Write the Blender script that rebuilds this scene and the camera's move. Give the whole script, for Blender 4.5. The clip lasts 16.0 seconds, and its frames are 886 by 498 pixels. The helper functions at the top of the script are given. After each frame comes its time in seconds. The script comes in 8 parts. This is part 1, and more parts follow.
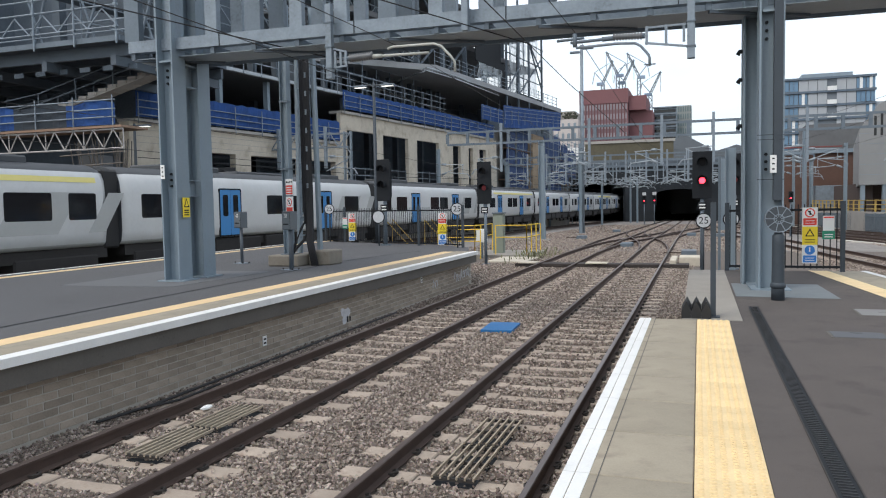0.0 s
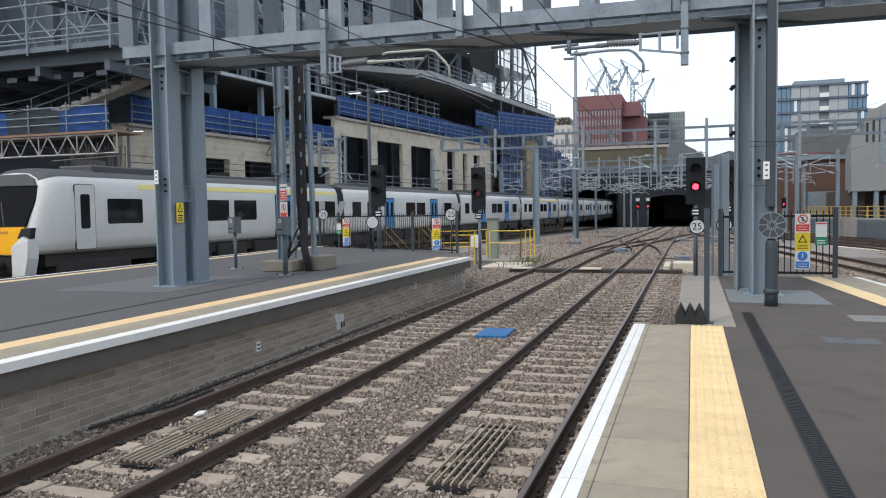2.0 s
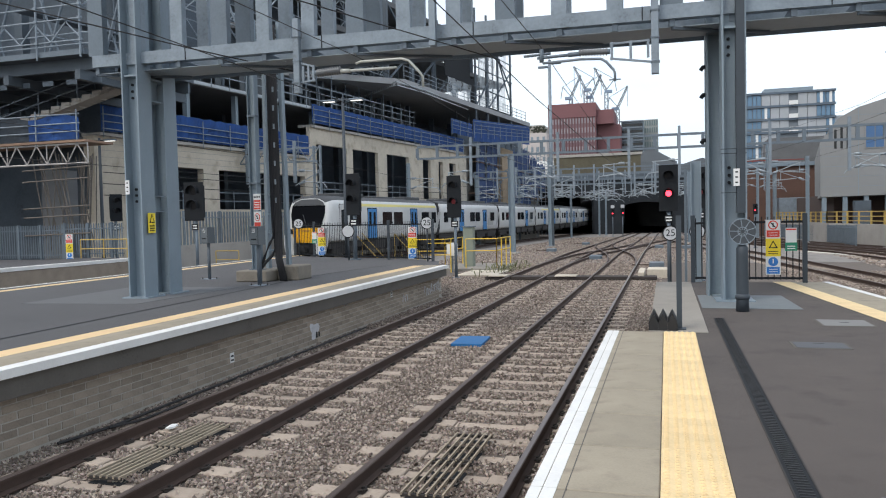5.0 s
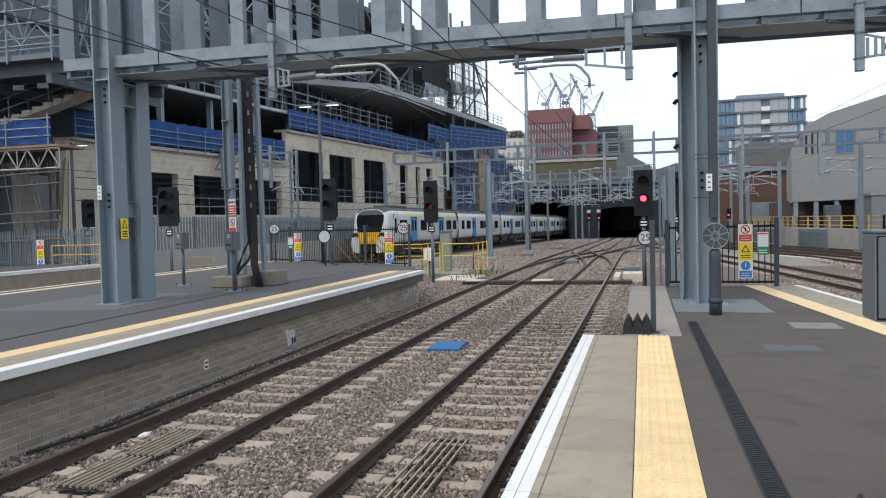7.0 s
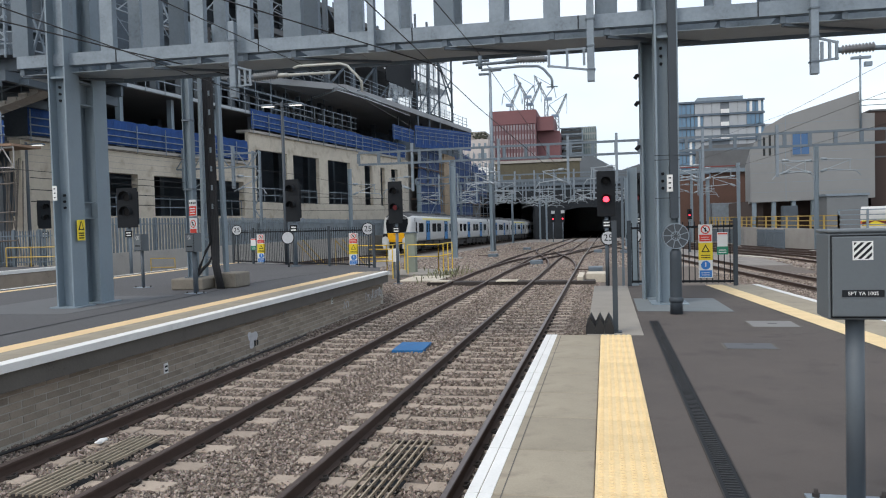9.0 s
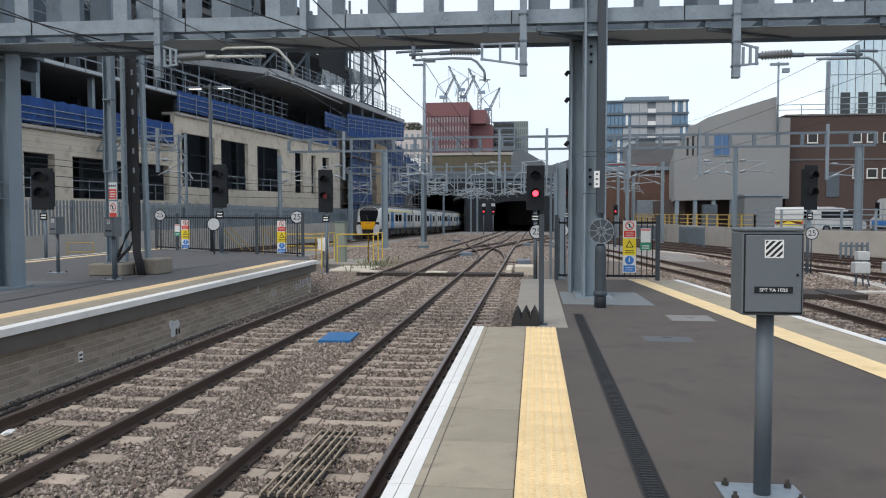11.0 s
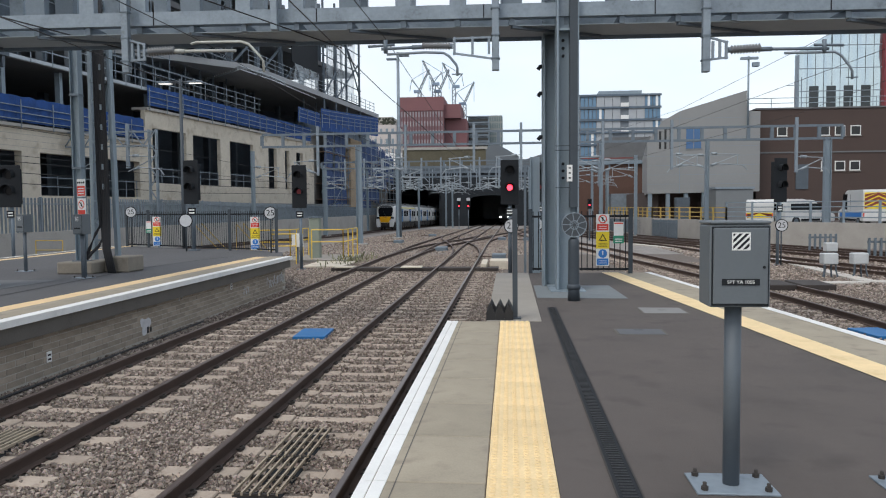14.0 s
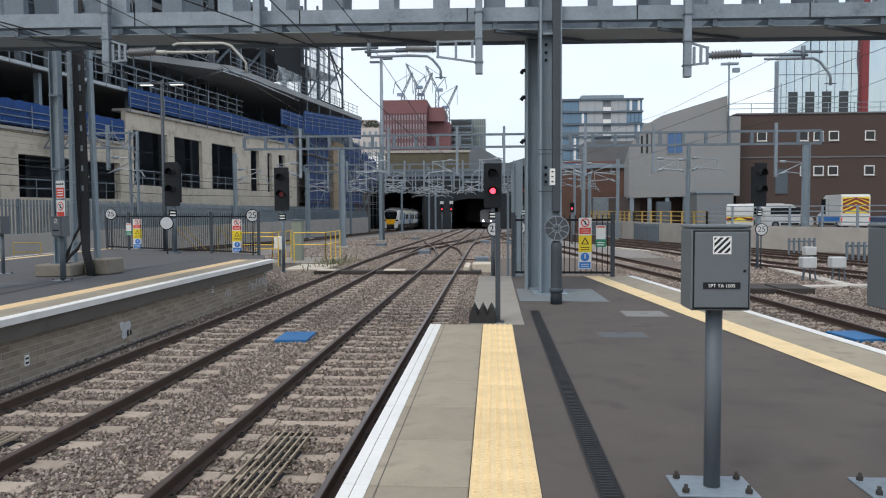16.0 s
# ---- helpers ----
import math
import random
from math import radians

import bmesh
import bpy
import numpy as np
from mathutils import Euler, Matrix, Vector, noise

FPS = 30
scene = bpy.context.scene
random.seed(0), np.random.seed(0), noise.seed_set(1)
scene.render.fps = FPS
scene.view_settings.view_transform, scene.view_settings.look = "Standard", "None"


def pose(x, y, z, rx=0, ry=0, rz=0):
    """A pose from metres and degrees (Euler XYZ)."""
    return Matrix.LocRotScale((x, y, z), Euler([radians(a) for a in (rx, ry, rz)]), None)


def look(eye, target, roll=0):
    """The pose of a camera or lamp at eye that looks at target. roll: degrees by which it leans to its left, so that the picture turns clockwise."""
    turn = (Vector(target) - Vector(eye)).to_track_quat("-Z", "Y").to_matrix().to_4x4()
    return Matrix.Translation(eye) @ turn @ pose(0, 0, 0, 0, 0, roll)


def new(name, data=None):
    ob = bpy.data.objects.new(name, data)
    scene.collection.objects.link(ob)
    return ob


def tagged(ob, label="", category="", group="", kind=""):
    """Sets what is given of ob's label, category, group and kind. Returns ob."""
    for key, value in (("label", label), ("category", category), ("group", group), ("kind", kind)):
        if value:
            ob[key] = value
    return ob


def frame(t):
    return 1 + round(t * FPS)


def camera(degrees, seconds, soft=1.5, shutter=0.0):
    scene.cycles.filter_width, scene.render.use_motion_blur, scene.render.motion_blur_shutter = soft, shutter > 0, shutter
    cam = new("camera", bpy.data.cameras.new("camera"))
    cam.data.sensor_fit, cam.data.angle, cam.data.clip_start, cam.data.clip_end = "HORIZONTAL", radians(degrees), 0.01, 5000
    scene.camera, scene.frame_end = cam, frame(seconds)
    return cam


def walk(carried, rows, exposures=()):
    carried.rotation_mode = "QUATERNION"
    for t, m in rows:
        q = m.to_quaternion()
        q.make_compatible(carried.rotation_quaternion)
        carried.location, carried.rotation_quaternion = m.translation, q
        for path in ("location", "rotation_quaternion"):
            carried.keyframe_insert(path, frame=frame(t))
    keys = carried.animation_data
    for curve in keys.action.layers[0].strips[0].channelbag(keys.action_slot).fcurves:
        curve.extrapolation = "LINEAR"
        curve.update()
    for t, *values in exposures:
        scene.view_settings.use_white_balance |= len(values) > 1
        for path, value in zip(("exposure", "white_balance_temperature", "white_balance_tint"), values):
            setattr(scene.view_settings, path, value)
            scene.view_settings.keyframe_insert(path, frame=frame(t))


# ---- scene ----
cam = camera(60.7, 16.0, 1.1)
PATH = [
    (0, (1.45, -0.154, 1.561), (0.81, 1.737, 1.446), -1.0),
    (0.5, (1.449, -0.149, 1.562), (0.82, 1.746, 1.452), -0.9),
    (1, (1.449, -0.148, 1.561), (0.824, 1.748, 1.453), -0.9),
    (1.5, (1.446, -0.161, 1.565), (0.825, 1.737, 1.459), -0.9),
    (2, (1.445, -0.158, 1.565), (0.82, 1.739, 1.464), -0.9),
    (2.5, (1.456, -0.144, 1.567), (0.834, 1.754, 1.468), -1.0),
    (3, (1.459, -0.146, 1.569), (0.846, 1.755, 1.47), -1.0),
    (3.5, (1.473, -0.144, 1.568), (0.876, 1.763, 1.474), -1.0),
    (4, (1.476, -0.141, 1.571), (0.89, 1.769, 1.481), -1.1),
    (6.5, (1.49, -0.136, 1.573), (0.965, 1.792, 1.504), -1.4),
    (7, (1.5, -0.133, 1.572), (0.991, 1.8, 1.503), -1.4),
    (7.5, (1.5, -0.125, 1.566), (0.999, 1.81, 1.496), -1.5),
    (8, (1.494, -0.12, 1.573), (1.005, 1.818, 1.501), -1.5),
    (8.5, (1.5, -0.121, 1.576), (1.026, 1.821, 1.506), -1.5),
    (9, (1.517, -0.098, 1.569), (1.097, 1.856, 1.5), -1.5),
    (9.5, (1.532, -0.096, 1.567), (1.212, 1.877, 1.489), -1.1),
    (10, (1.53, -0.089, 1.566), (1.246, 1.889, 1.481), -0.7),
    (12.5, (1.556, -0.056, 1.566), (1.371, 1.932, 1.46), -0.0),
    (13, (1.561, -0.055, 1.567), (1.382, 1.934, 1.459), -0.2),
    (13.5, (1.562, -0.056, 1.566), (1.385, 1.933, 1.457), -0.4),
    (14, (1.565, -0.051, 1.568), (1.389, 1.938, 1.458), -0.5),
    (14.5, (1.568, -0.049, 1.567), (1.397, 1.94, 1.459), -0.6),
    (15, (1.563, -0.052, 1.567), (1.399, 1.938, 1.461), -0.6),
    (15.5, (1.56, -0.051, 1.566), (1.409, 1.94, 1.462), -0.5),
    (16, (1.563, -0.05, 1.568), (1.432, 1.943, 1.466), -0.3),
]
walk(cam, [(t, look(eye, target, roll)) for t, eye, target, roll in PATH], [(0, 0.0), (4, 0.0), (8, -0.06), (10, -0.15), (16, -0.18)])

# ---------------- world, sun ----------------
world = bpy.data.worlds.new("overcast_sky")
scene.world = world
world.use_nodes = True
wn, wl = world.node_tree.nodes, world.node_tree.links
wn.clear()
w_out = wn.new("ShaderNodeOutputWorld")
w_sky = wn.new("ShaderNodeTexSky")
w_sky.sky_type, w_sky.sun_disc = "NISHITA", False
w_sky.sun_elevation, w_sky.sun_rotation = radians(48), radians(215)
w_sky.dust_density, w_sky.air_density = 3.0, 1.2
w_bg_sky = wn.new("ShaderNodeBackground")
w_bg_sky.inputs["Strength"].default_value = 0.07
w_bg_cloud = wn.new("ShaderNodeBackground")
w_bg_cloud.inputs["Strength"].default_value = 0.88
w_tc, w_map, w_noise, w_mix = wn.new("ShaderNodeTexCoord"), wn.new("ShaderNodeMapping"), wn.new("ShaderNodeTexNoise"), wn.new("ShaderNodeValToRGB")
w_map.inputs["Scale"].default_value = (1.0, 1.0, 2.6)
w_noise.inputs["Scale"].default_value, w_noise.inputs["Detail"].default_value = 2.2, 6
w_mix.color_ramp.elements[0].position, w_mix.color_ramp.elements[0].color = 0.40, (0.84, 0.94, 1.07, 1)
w_mix.color_ramp.elements[1].position, w_mix.color_ramp.elements[1].color = 0.60, (1.01, 1.035, 1.06, 1)
wl.new(w_tc.outputs["Generated"], w_map.inputs["Vector"])
wl.new(w_map.outputs[0], w_noise.inputs["Vector"])
wl.new(w_noise.outputs["Fac"], w_mix.inputs["Fac"])
wl.new(w_mix.outputs["Color"], w_bg_cloud.inputs["Color"])
w_add = wn.new("ShaderNodeAddShader")
wl.new(w_sky.outputs["Color"], w_bg_sky.inputs["Color"])
wl.new(w_bg_sky.outputs[0], w_add.inputs[0])
wl.new(w_bg_cloud.outputs[0], w_add.inputs[1])
wl.new(w_add.outputs[0], w_out.inputs["Surface"])
sun_data = bpy.data.lights.new("sun", "SUN")
sun_data.energy, sun_data.angle, sun_data.color = 1.1, radians(16), (1.0, 0.95, 0.875)
sun = new("sun", sun_data)
sun.matrix_world = look((-10, -18, 30), (0, 0, 0))


# ---------------- materials ----------------
def mat(name, color, rough=0.6, metal=0.0, var=0.15, scale=3.0, fine=40.0, bump=0.15, dark=None, stain=0.0, rand=0.0, rust=None, alpha=None):
    """A surface with broad stains, fine grain and relief, at real size."""
    m = bpy.data.materials.new(name)
    m.use_nodes = True
    n, l = m.node_tree.nodes, m.node_tree.links
    b = n["Principled BSDF"]
    b.inputs["Metallic"].default_value = metal
    tc = n.new("ShaderNodeTexCoord")
    geo = n.new("ShaderNodeNewGeometry")
    src = geo.outputs["Position"] if rand == 0 else tc.outputs["Object"]
    big = n.new("ShaderNodeTexNoise")
    big.inputs["Scale"].default_value, big.inputs["Detail"].default_value = scale, 6
    big.inputs["Roughness"].default_value = 0.65
    small = n.new("ShaderNodeTexNoise")
    small.inputs["Scale"].default_value, small.inputs["Detail"].default_value = fine, 4
    l.new(src, big.inputs["Vector"])
    l.new(src, small.inputs["Vector"])
    mixf = n.new("ShaderNodeMath")
    mixf.operation = "MULTIPLY_ADD"
    l.new(small.outputs["Fac"], mixf.inputs[0])
    mixf.inputs[1].default_value = 0.45
    l.new(big.outputs["Fac"], mixf.inputs[2])
    ramp = n.new("ShaderNodeValToRGB")
    lo = dark or tuple(c * (1 - var * 1.6) for c in color)
    hi = tuple(min(1, c * (1 + var * 0.9)) for c in color)
    e = ramp.color_ramp.elements
    e[0].position, e[0].color = 0.42 - 0.12 * (stain == 0), (*lo, 1)
    e[1].position, e[1].color = 0.98, (*hi, 1)
    mid = ramp.color_ramp.elements.new(0.62 - stain * 0.05)
    mid.color = (*color, 1)
    l.new(mixf.outputs[0], ramp.inputs["Fac"])
    col = ramp.outputs["Color"]
    if rand:
        info = n.new("ShaderNodeObjectInfo")
        hsv = n.new("ShaderNodeHueSaturation")
        mr = n.new("ShaderNodeMapRange")
        mr.inputs["To Min"].default_value, mr.inputs["To Max"].default_value = 1 - rand, 1 + rand
        l.new(info.outputs["Random"], mr.inputs["Value"])
        l.new(mr.outputs[0], hsv.inputs["Value"])
        l.new(col, hsv.inputs["Color"])
        col = hsv.outputs["Color"]
    if rust:
        rn = n.new("ShaderNodeTexNoise")
        rn.inputs["Scale"].default_value, rn.inputs["Detail"].default_value = scale * 2.3, 8
        l.new(src, rn.inputs["Vector"])
        rr = n.new("ShaderNodeValToRGB")
        rr.color_ramp.elements[0].position, rr.color_ramp.elements[1].position = 0.55, 0.7
        l.new(rn.outputs["Fac"], rr.inputs["Fac"])
        mx = n.new("ShaderNodeMix")
        mx.data_type = "RGBA"
        l.new(rr.outputs["Color"], mx.inputs["Factor"])
        l.new(col, mx.inputs["A"])
        mx.inputs["B"].default_value = (*rust, 1)
        col = mx.outputs["Result"]
    l.new(col, b.inputs["Base Color"])
    rmap = n.new("ShaderNodeMapRange")
    rmap.inputs["To Min"].default_value, rmap.inputs["To Max"].default_value = max(0.03, rough - 0.1), min(1, rough + 0.12)
    l.new(mixf.outputs[0], rmap.inputs["Value"])
    l.new(rmap.outputs[0], b.inputs["Roughness"])
    if bump:
        bp = n.new("ShaderNodeBump")
        bp.inputs["Strength"].default_value, bp.inputs["Distance"].default_value = bump, 0.01
        l.new(small.outputs["Fac"], bp.inputs["Height"])
        l.new(bp.outputs[0], b.inputs["Normal"])
    return m


def stone_mat(name, lo, mid, hi):
    """Broken stone, each piece of its own grey."""
    m = bpy.data.materials.new(name)
    m.use_nodes = True
    n, l = m.node_tree.nodes, m.node_tree.links
    b = n["Principled BSDF"]
    geo = n.new("ShaderNodeNewGeometry")
    ramp = n.new("ShaderNodeValToRGB")
    e = ramp.color_ramp.elements
    e[0].color, e[1].color = (*lo, 1), (*hi, 1)
    e.new(0.5).color = (*mid, 1)
    l.new(geo.outputs["Random Per Island"], ramp.inputs["Fac"])
    nz = n.new("ShaderNodeTexNoise")
    nz.inputs["Scale"].default_value = 60
    l.new(geo.outputs["Position"], nz.inputs["Vector"])
    mx = n.new("ShaderNodeMix")
    mx.data_type, mx.blend_type = "RGBA", "MULTIPLY"
    mx.inputs["Factor"].default_value = 0.5
    l.new(ramp.outputs["Color"], mx.inputs["A"])
    l.new(nz.outputs["Color"], mx.inputs["B"])
    hs = n.new("ShaderNodeHueSaturation")
    hs.inputs["Saturation"].default_value, hs.inputs["Value"].default_value = 0.95, 1.25
    l.new(mx.outputs["Result"], hs.inputs["Color"])
    l.new(hs.outputs["Color"], b.inputs["Base Color"])
    b.inputs["Roughness"].default_value = 0.9
    return m


def glow(name, color, strength):
    m = bpy.data.materials.new(name)
    m.use_nodes = True
    b = m.node_tree.nodes["Principled BSDF"]
    b.inputs["Base Color"].default_value = (*color, 1)
    b.inputs["Emission Color"].default_value = (*color, 1)
    b.inputs["Emission Strength"].default_value = strength
    return m


def glass_dark(name, color=(0.012, 0.014, 0.017), rough=0.06):
    m = bpy.data.materials.new(name)
    m.use_nodes = True
    b = m.node_tree.nodes["Principled BSDF"]
    b.inputs["Base Color"].default_value = (*color, 1)
    b.inputs["Roughness"].default_value = rough
    b.inputs["Specular IOR Level"].default_value = 0.45
    return m


ASPHALT = mat("asphalt", (0.078, 0.066, 0.060), 0.85, var=0.42, scale=0.9, fine=110, bump=0.4, stain=0.6, rust=(0.068, 0.0575, 0.053))
ASPHALT_L = mat("asphalt_island", (0.078, 0.078, 0.081), 0.8, var=0.3, scale=0.4, fine=140, bump=0.3, stain=0.5)
COPING = mat("coping_concrete", (0.285, 0.25, 0.19), 0.8, var=0.26, scale=1.6, fine=70, bump=0.25, rand=0.07, rust=(0.235, 0.20, 0.16))
CONC_W = mat("walkway_concrete", (0.27, 0.25, 0.22), 0.85, var=0.22, scale=1.2, fine=40)
WHITE = mat("white_line_paint", (0.70, 0.70, 0.68), 0.6, var=0.14, scale=3, fine=60, bump=0.1)
TACTILE = mat("yellow_tactile_concrete", (0.70, 0.54, 0.305), 0.78, var=0.2, scale=3, fine=60, bump=0.2, dark=(0.50, 0.335, 0.12), rand=0.06)
BUFF = mat("buff_tactile", (0.68, 0.50, 0.28), 0.75, var=0.15, scale=2, fine=60)
BRICK_GREY = mat("grey_engineering_brick", (0.275, 0.229, 0.184), 0.88, var=0.3, scale=2.5, fine=45, bump=0.3, rand=0.2)
MORTAR = mat("mortar", (0.37, 0.345, 0.30), 0.95, var=0.2, scale=4, fine=60)
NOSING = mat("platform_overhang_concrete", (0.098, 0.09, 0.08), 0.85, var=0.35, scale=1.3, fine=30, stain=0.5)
BALLAST = mat("ballast_bed", (0.12, 0.10, 0.085), 0.95, var=0.4, scale=9, fine=55, bump=0.9)
STONES = stone_mat("ballast_stone", (0.125, 0.096, 0.079), (0.262, 0.211, 0.174), (0.455, 0.38, 0.322))
SLEEPER = mat("sleeper_concrete", (0.335, 0.278, 0.226), 0.9, var=0.32, scale=4, fine=50, rand=0.16, rust=(0.29, 0.225, 0.18))
RAIL = mat("rusty_rail_side", (0.066, 0.043, 0.034), 0.8, 0.1, var=0.3, scale=4, fine=60)
RAIL_TOP = mat("worn_rail_head", (0.12, 0.09, 0.078), 0.45, 0.6, var=0.25, scale=6, fine=80, bump=0.05)
RAIL_SHINE = mat("polished_rail_head", (0.21, 0.17, 0.155), 0.32, 1.0, var=0.1, scale=6, fine=80, bump=0.02)
CLIP = mat("rail_clip_iron", (0.05, 0.045, 0.042), 0.7, 0.4)
GALV = mat("galvanised_steel", (0.198, 0.238, 0.275), 0.5, 0.3, var=0.38, scale=2.4, fine=18, bump=0.08)
GALV_L = mat("lightened_galvanised_steel", (0.27, 0.31, 0.34), 0.45, 0.3, var=0.25, scale=2.0, fine=18, bump=0.05)
GALV_D = mat("weathered_galvanised_steel", (0.135, 0.168, 0.20), 0.55, 0.35, var=0.25, scale=2.0, fine=25, bump=0.06)
GREY_P = mat("blue_grey_paint", (0.205, 0.258, 0.30), 0.5, 0.1, var=0.12, scale=1.1, fine=18, bump=0.05)
GREY_BOX = mat("grey_cabinet_paint", (0.118, 0.137, 0.152), 0.45, 0.05, var=0.1, scale=4, fine=60, bump=0.08)
POST_GREY = mat("slate_post_paint", (0.088, 0.106, 0.125), 0.5, 0.05, var=0.12, scale=4, fine=60, bump=0.05)
DARK_P = mat("dark_slate_paint", (0.04, 0.052, 0.065), 0.5, 0.1, var=0.2, scale=3, fine=40)
BLACK = mat("black_rubber", (0.012, 0.012, 0.013), 0.55, var=0.2, scale=6, fine=50)
BLACK_P = mat("black_paint", (0.019, 0.0215, 0.025), 0.6, var=0.2, scale=3, fine=40)
PALE = mat("pale_bar_paint", (0.31, 0.26, 0.195), 0.7, var=0.25, scale=6, fine=60)
BLACK_P.node_tree.nodes["Principled BSDF"].inputs["Specular IOR Level"].default_value = 0.12
BLUE_PL = mat("blue_plastic", (0.008, 0.118, 0.31), 0.5, var=0.2, scale=4, fine=40)
CONC = mat("podium_concrete", (0.50, 0.45, 0.37), 0.85, var=0.3, scale=0.45, fine=9, bump=0.2, stain=0.4, rust=(0.40, 0.345, 0.27))
CONC_G = mat("grey_concrete", (0.34, 0.325, 0.30), 0.85, var=0.22, scale=0.8, fine=20, stain=0.4)
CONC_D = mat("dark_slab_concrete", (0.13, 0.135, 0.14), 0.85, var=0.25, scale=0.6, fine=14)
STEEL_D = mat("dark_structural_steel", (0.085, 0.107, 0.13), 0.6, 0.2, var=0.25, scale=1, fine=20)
# dark tone that stands in for shade deep inside the building
VOID = mat("interior_shade", (0.075, 0.094, 0.115), 0.9, var=0.4, scale=0.6, fine=6)
NET_BLUE = mat("blue_debris_netting", (0.013, 0.054, 0.19), 0.8, var=0.6, scale=1.6, fine=12, bump=0.4)
TIMBER = mat("scaffold_timber", (0.25, 0.165, 0.115), 0.8, var=0.3, scale=2, fine=30)
YELLOW = mat("yellow_paint", (0.70, 0.47, 0.04), 0.5, var=0.2, scale=3, fine=40)
DULL_Y = mat("dull_yellow_paint", (0.45, 0.32, 0.09), 0.6, var=0.2, scale=3, fine=40)
T_WHITE = mat("train_white_paint", (0.57, 0.58, 0.575), 0.3, var=0.1, scale=0.8, fine=9, bump=0.0, dark=(0.52, 0.51, 0.47))
T_GREY = mat("train_grey_paint", (0.40, 0.41, 0.40), 0.35, var=0.1, scale=0.8, fine=9, bump=0.0)
T_ROOF = mat("train_roof", (0.055, 0.06, 0.066), 0.55, var=0.25, scale=1, fine=12)
T_BLUE = mat("train_door_blue", (0.05, 0.23, 0.52), 0.3, var=0.06, scale=1, fine=9, bump=0.0)
T_YELLOW = mat("train_cab_yellow", (0.74, 0.37, 0.01), 0.3, var=0.06, scale=1, fine=9, bump=0.0)
T_YELLOW.node_tree.nodes["Principled BSDF"].inputs["Specular IOR Level"].default_value = 0.1
T_LINE = mat("train_yellow_line", (0.75, 0.66, 0.22), 0.4, var=0.06, scale=1, fine=9, bump=0.0)
T_GLASS = glass_dark("train_window_glass")
RED_P = mat("red_sign", (0.68, 0.055, 0.035), 0.5, var=0.08, scale=6, fine=40, bump=0.02)
YEL_S = mat("yellow_sign", (0.80, 0.62, 0.03), 0.5, var=0.06, scale=6, fine=40, bump=0.02)
BLUE_S = mat("blue_sign", (0.03, 0.19, 0.56), 0.5, var=0.06, scale=6, fine=40, bump=0.02)
GREEN_S = mat("green_sign", (0.02, 0.24, 0.14), 0.5, var=0.06, scale=6, fine=40, bump=0.02)
WHITE_S = mat("white_sign", (0.74, 0.75, 0.74), 0.5, var=0.06, scale=6, fine=40, bump=0.02)
CERAMIC = mat("grey_insulator", (0.14, 0.15, 0.16), 0.35, var=0.1)
TUBE_C = mat("cream_tube", (0.40, 0.41, 0.38), 0.45, 0.1, var=0.15)
WIRE = mat("dark_wire", (0.03, 0.03, 0.032), 0.6, 0.3)
RED_LAMP = glow("red_signal_light", (1.0, 0.035, 0.06), 6.0)
WHITE_LAMP = glow("white_headlight", (1.0, 0.98, 0.92), 14.0)
LAMP_LED = glow("lit_lamp_glass", (1.0, 0.98, 0.93), 1.3)


# ---------------- mesh helpers ----------------
def box(bm, x0, x1, y0, y1, z0, z1, mi=0, bevel=0.0):
    vs = [bm.verts.new((x, y, z)) for z in (z0, z1) for y in (y0, y1) for x in (x0, x1)]
    fs = [bm.faces.new([vs[i] for i in q]) for q in ((0, 2, 3, 1), (4, 5, 7, 6), (0, 1, 5, 4), (2, 6, 7, 3), (0, 4, 6, 2), (1, 3, 7, 5))]
    for f in fs:
        f.material_index = mi
    if bevel:
        es = {e for f in fs for e in f.edges}
        r = bmesh.ops.bevel(bm, geom=list(es), offset=bevel, segments=1, affect="EDGES")
        for f in r["faces"]:
            f.material_index = mi
    return vs


def beam(bm, a, b, w, h=None, mi=0):
    """A bar of w by h from a to b; h stands upright."""
    a, b = Vector(a), Vector(b)
    h = h or w
    d = (b - a).normalized()
    up = Vector((0, 0, 1)) if abs(d.z) < 0.95 else Vector((0, 1, 0))
    s = d.cross(up).normalized()
    u = s.cross(d).normalized()
    ring = [(-w / 2, -h / 2), (w / 2, -h / 2), (w / 2, h / 2), (-w / 2, h / 2)]
    va = [bm.verts.new(a + s * p + u * q) for p, q in ring]
    vb = [bm.verts.new(b + s * p + u * q) for p, q in ring]
    fs = [bm.faces.new((va[i], va[(i + 1) % 4], vb[(i + 1) % 4], vb[i])) for i in range(4)]
    fs += [bm.faces.new(va[::-1]), bm.faces.new(vb)]
    for f in fs:
        f.material_index = mi


def tube(bm, pts, r, n=8, mi=0, radii=None):
    """A round tube through the points."""
    pts = [Vector(p) for p in pts]
    rings = []
    for i, p in enumerate(pts):
        d = (pts[min(i + 1, len(pts) - 1)] - pts[max(i - 1, 0)]).normalized()
        up = Vector((0, 0, 1)) if abs(d.z) < 0.9 else Vector((0, 1, 0))
        s = d.cross(up).normalized()
        u = s.cross(d)
        rr = radii[i] if radii else r
        rings.append([bm.verts.new(p + s * rr * math.cos(k * math.tau / n) + u * rr * math.sin(k * math.tau / n)) for k in range(n)])
    fs = []
    for ra, rb in zip(rings, rings[1:]):
        fs += [bm.faces.new((ra[k], ra[(k + 1) % n], rb[(k + 1) % n], rb[k])) for k in range(n)]
    for f in fs:
        f.smooth = n > 6
    fs += [bm.faces.new(rings[0][::-1]), bm.faces.new(rings[-1])]
    for f in fs:
        f.material_index = mi


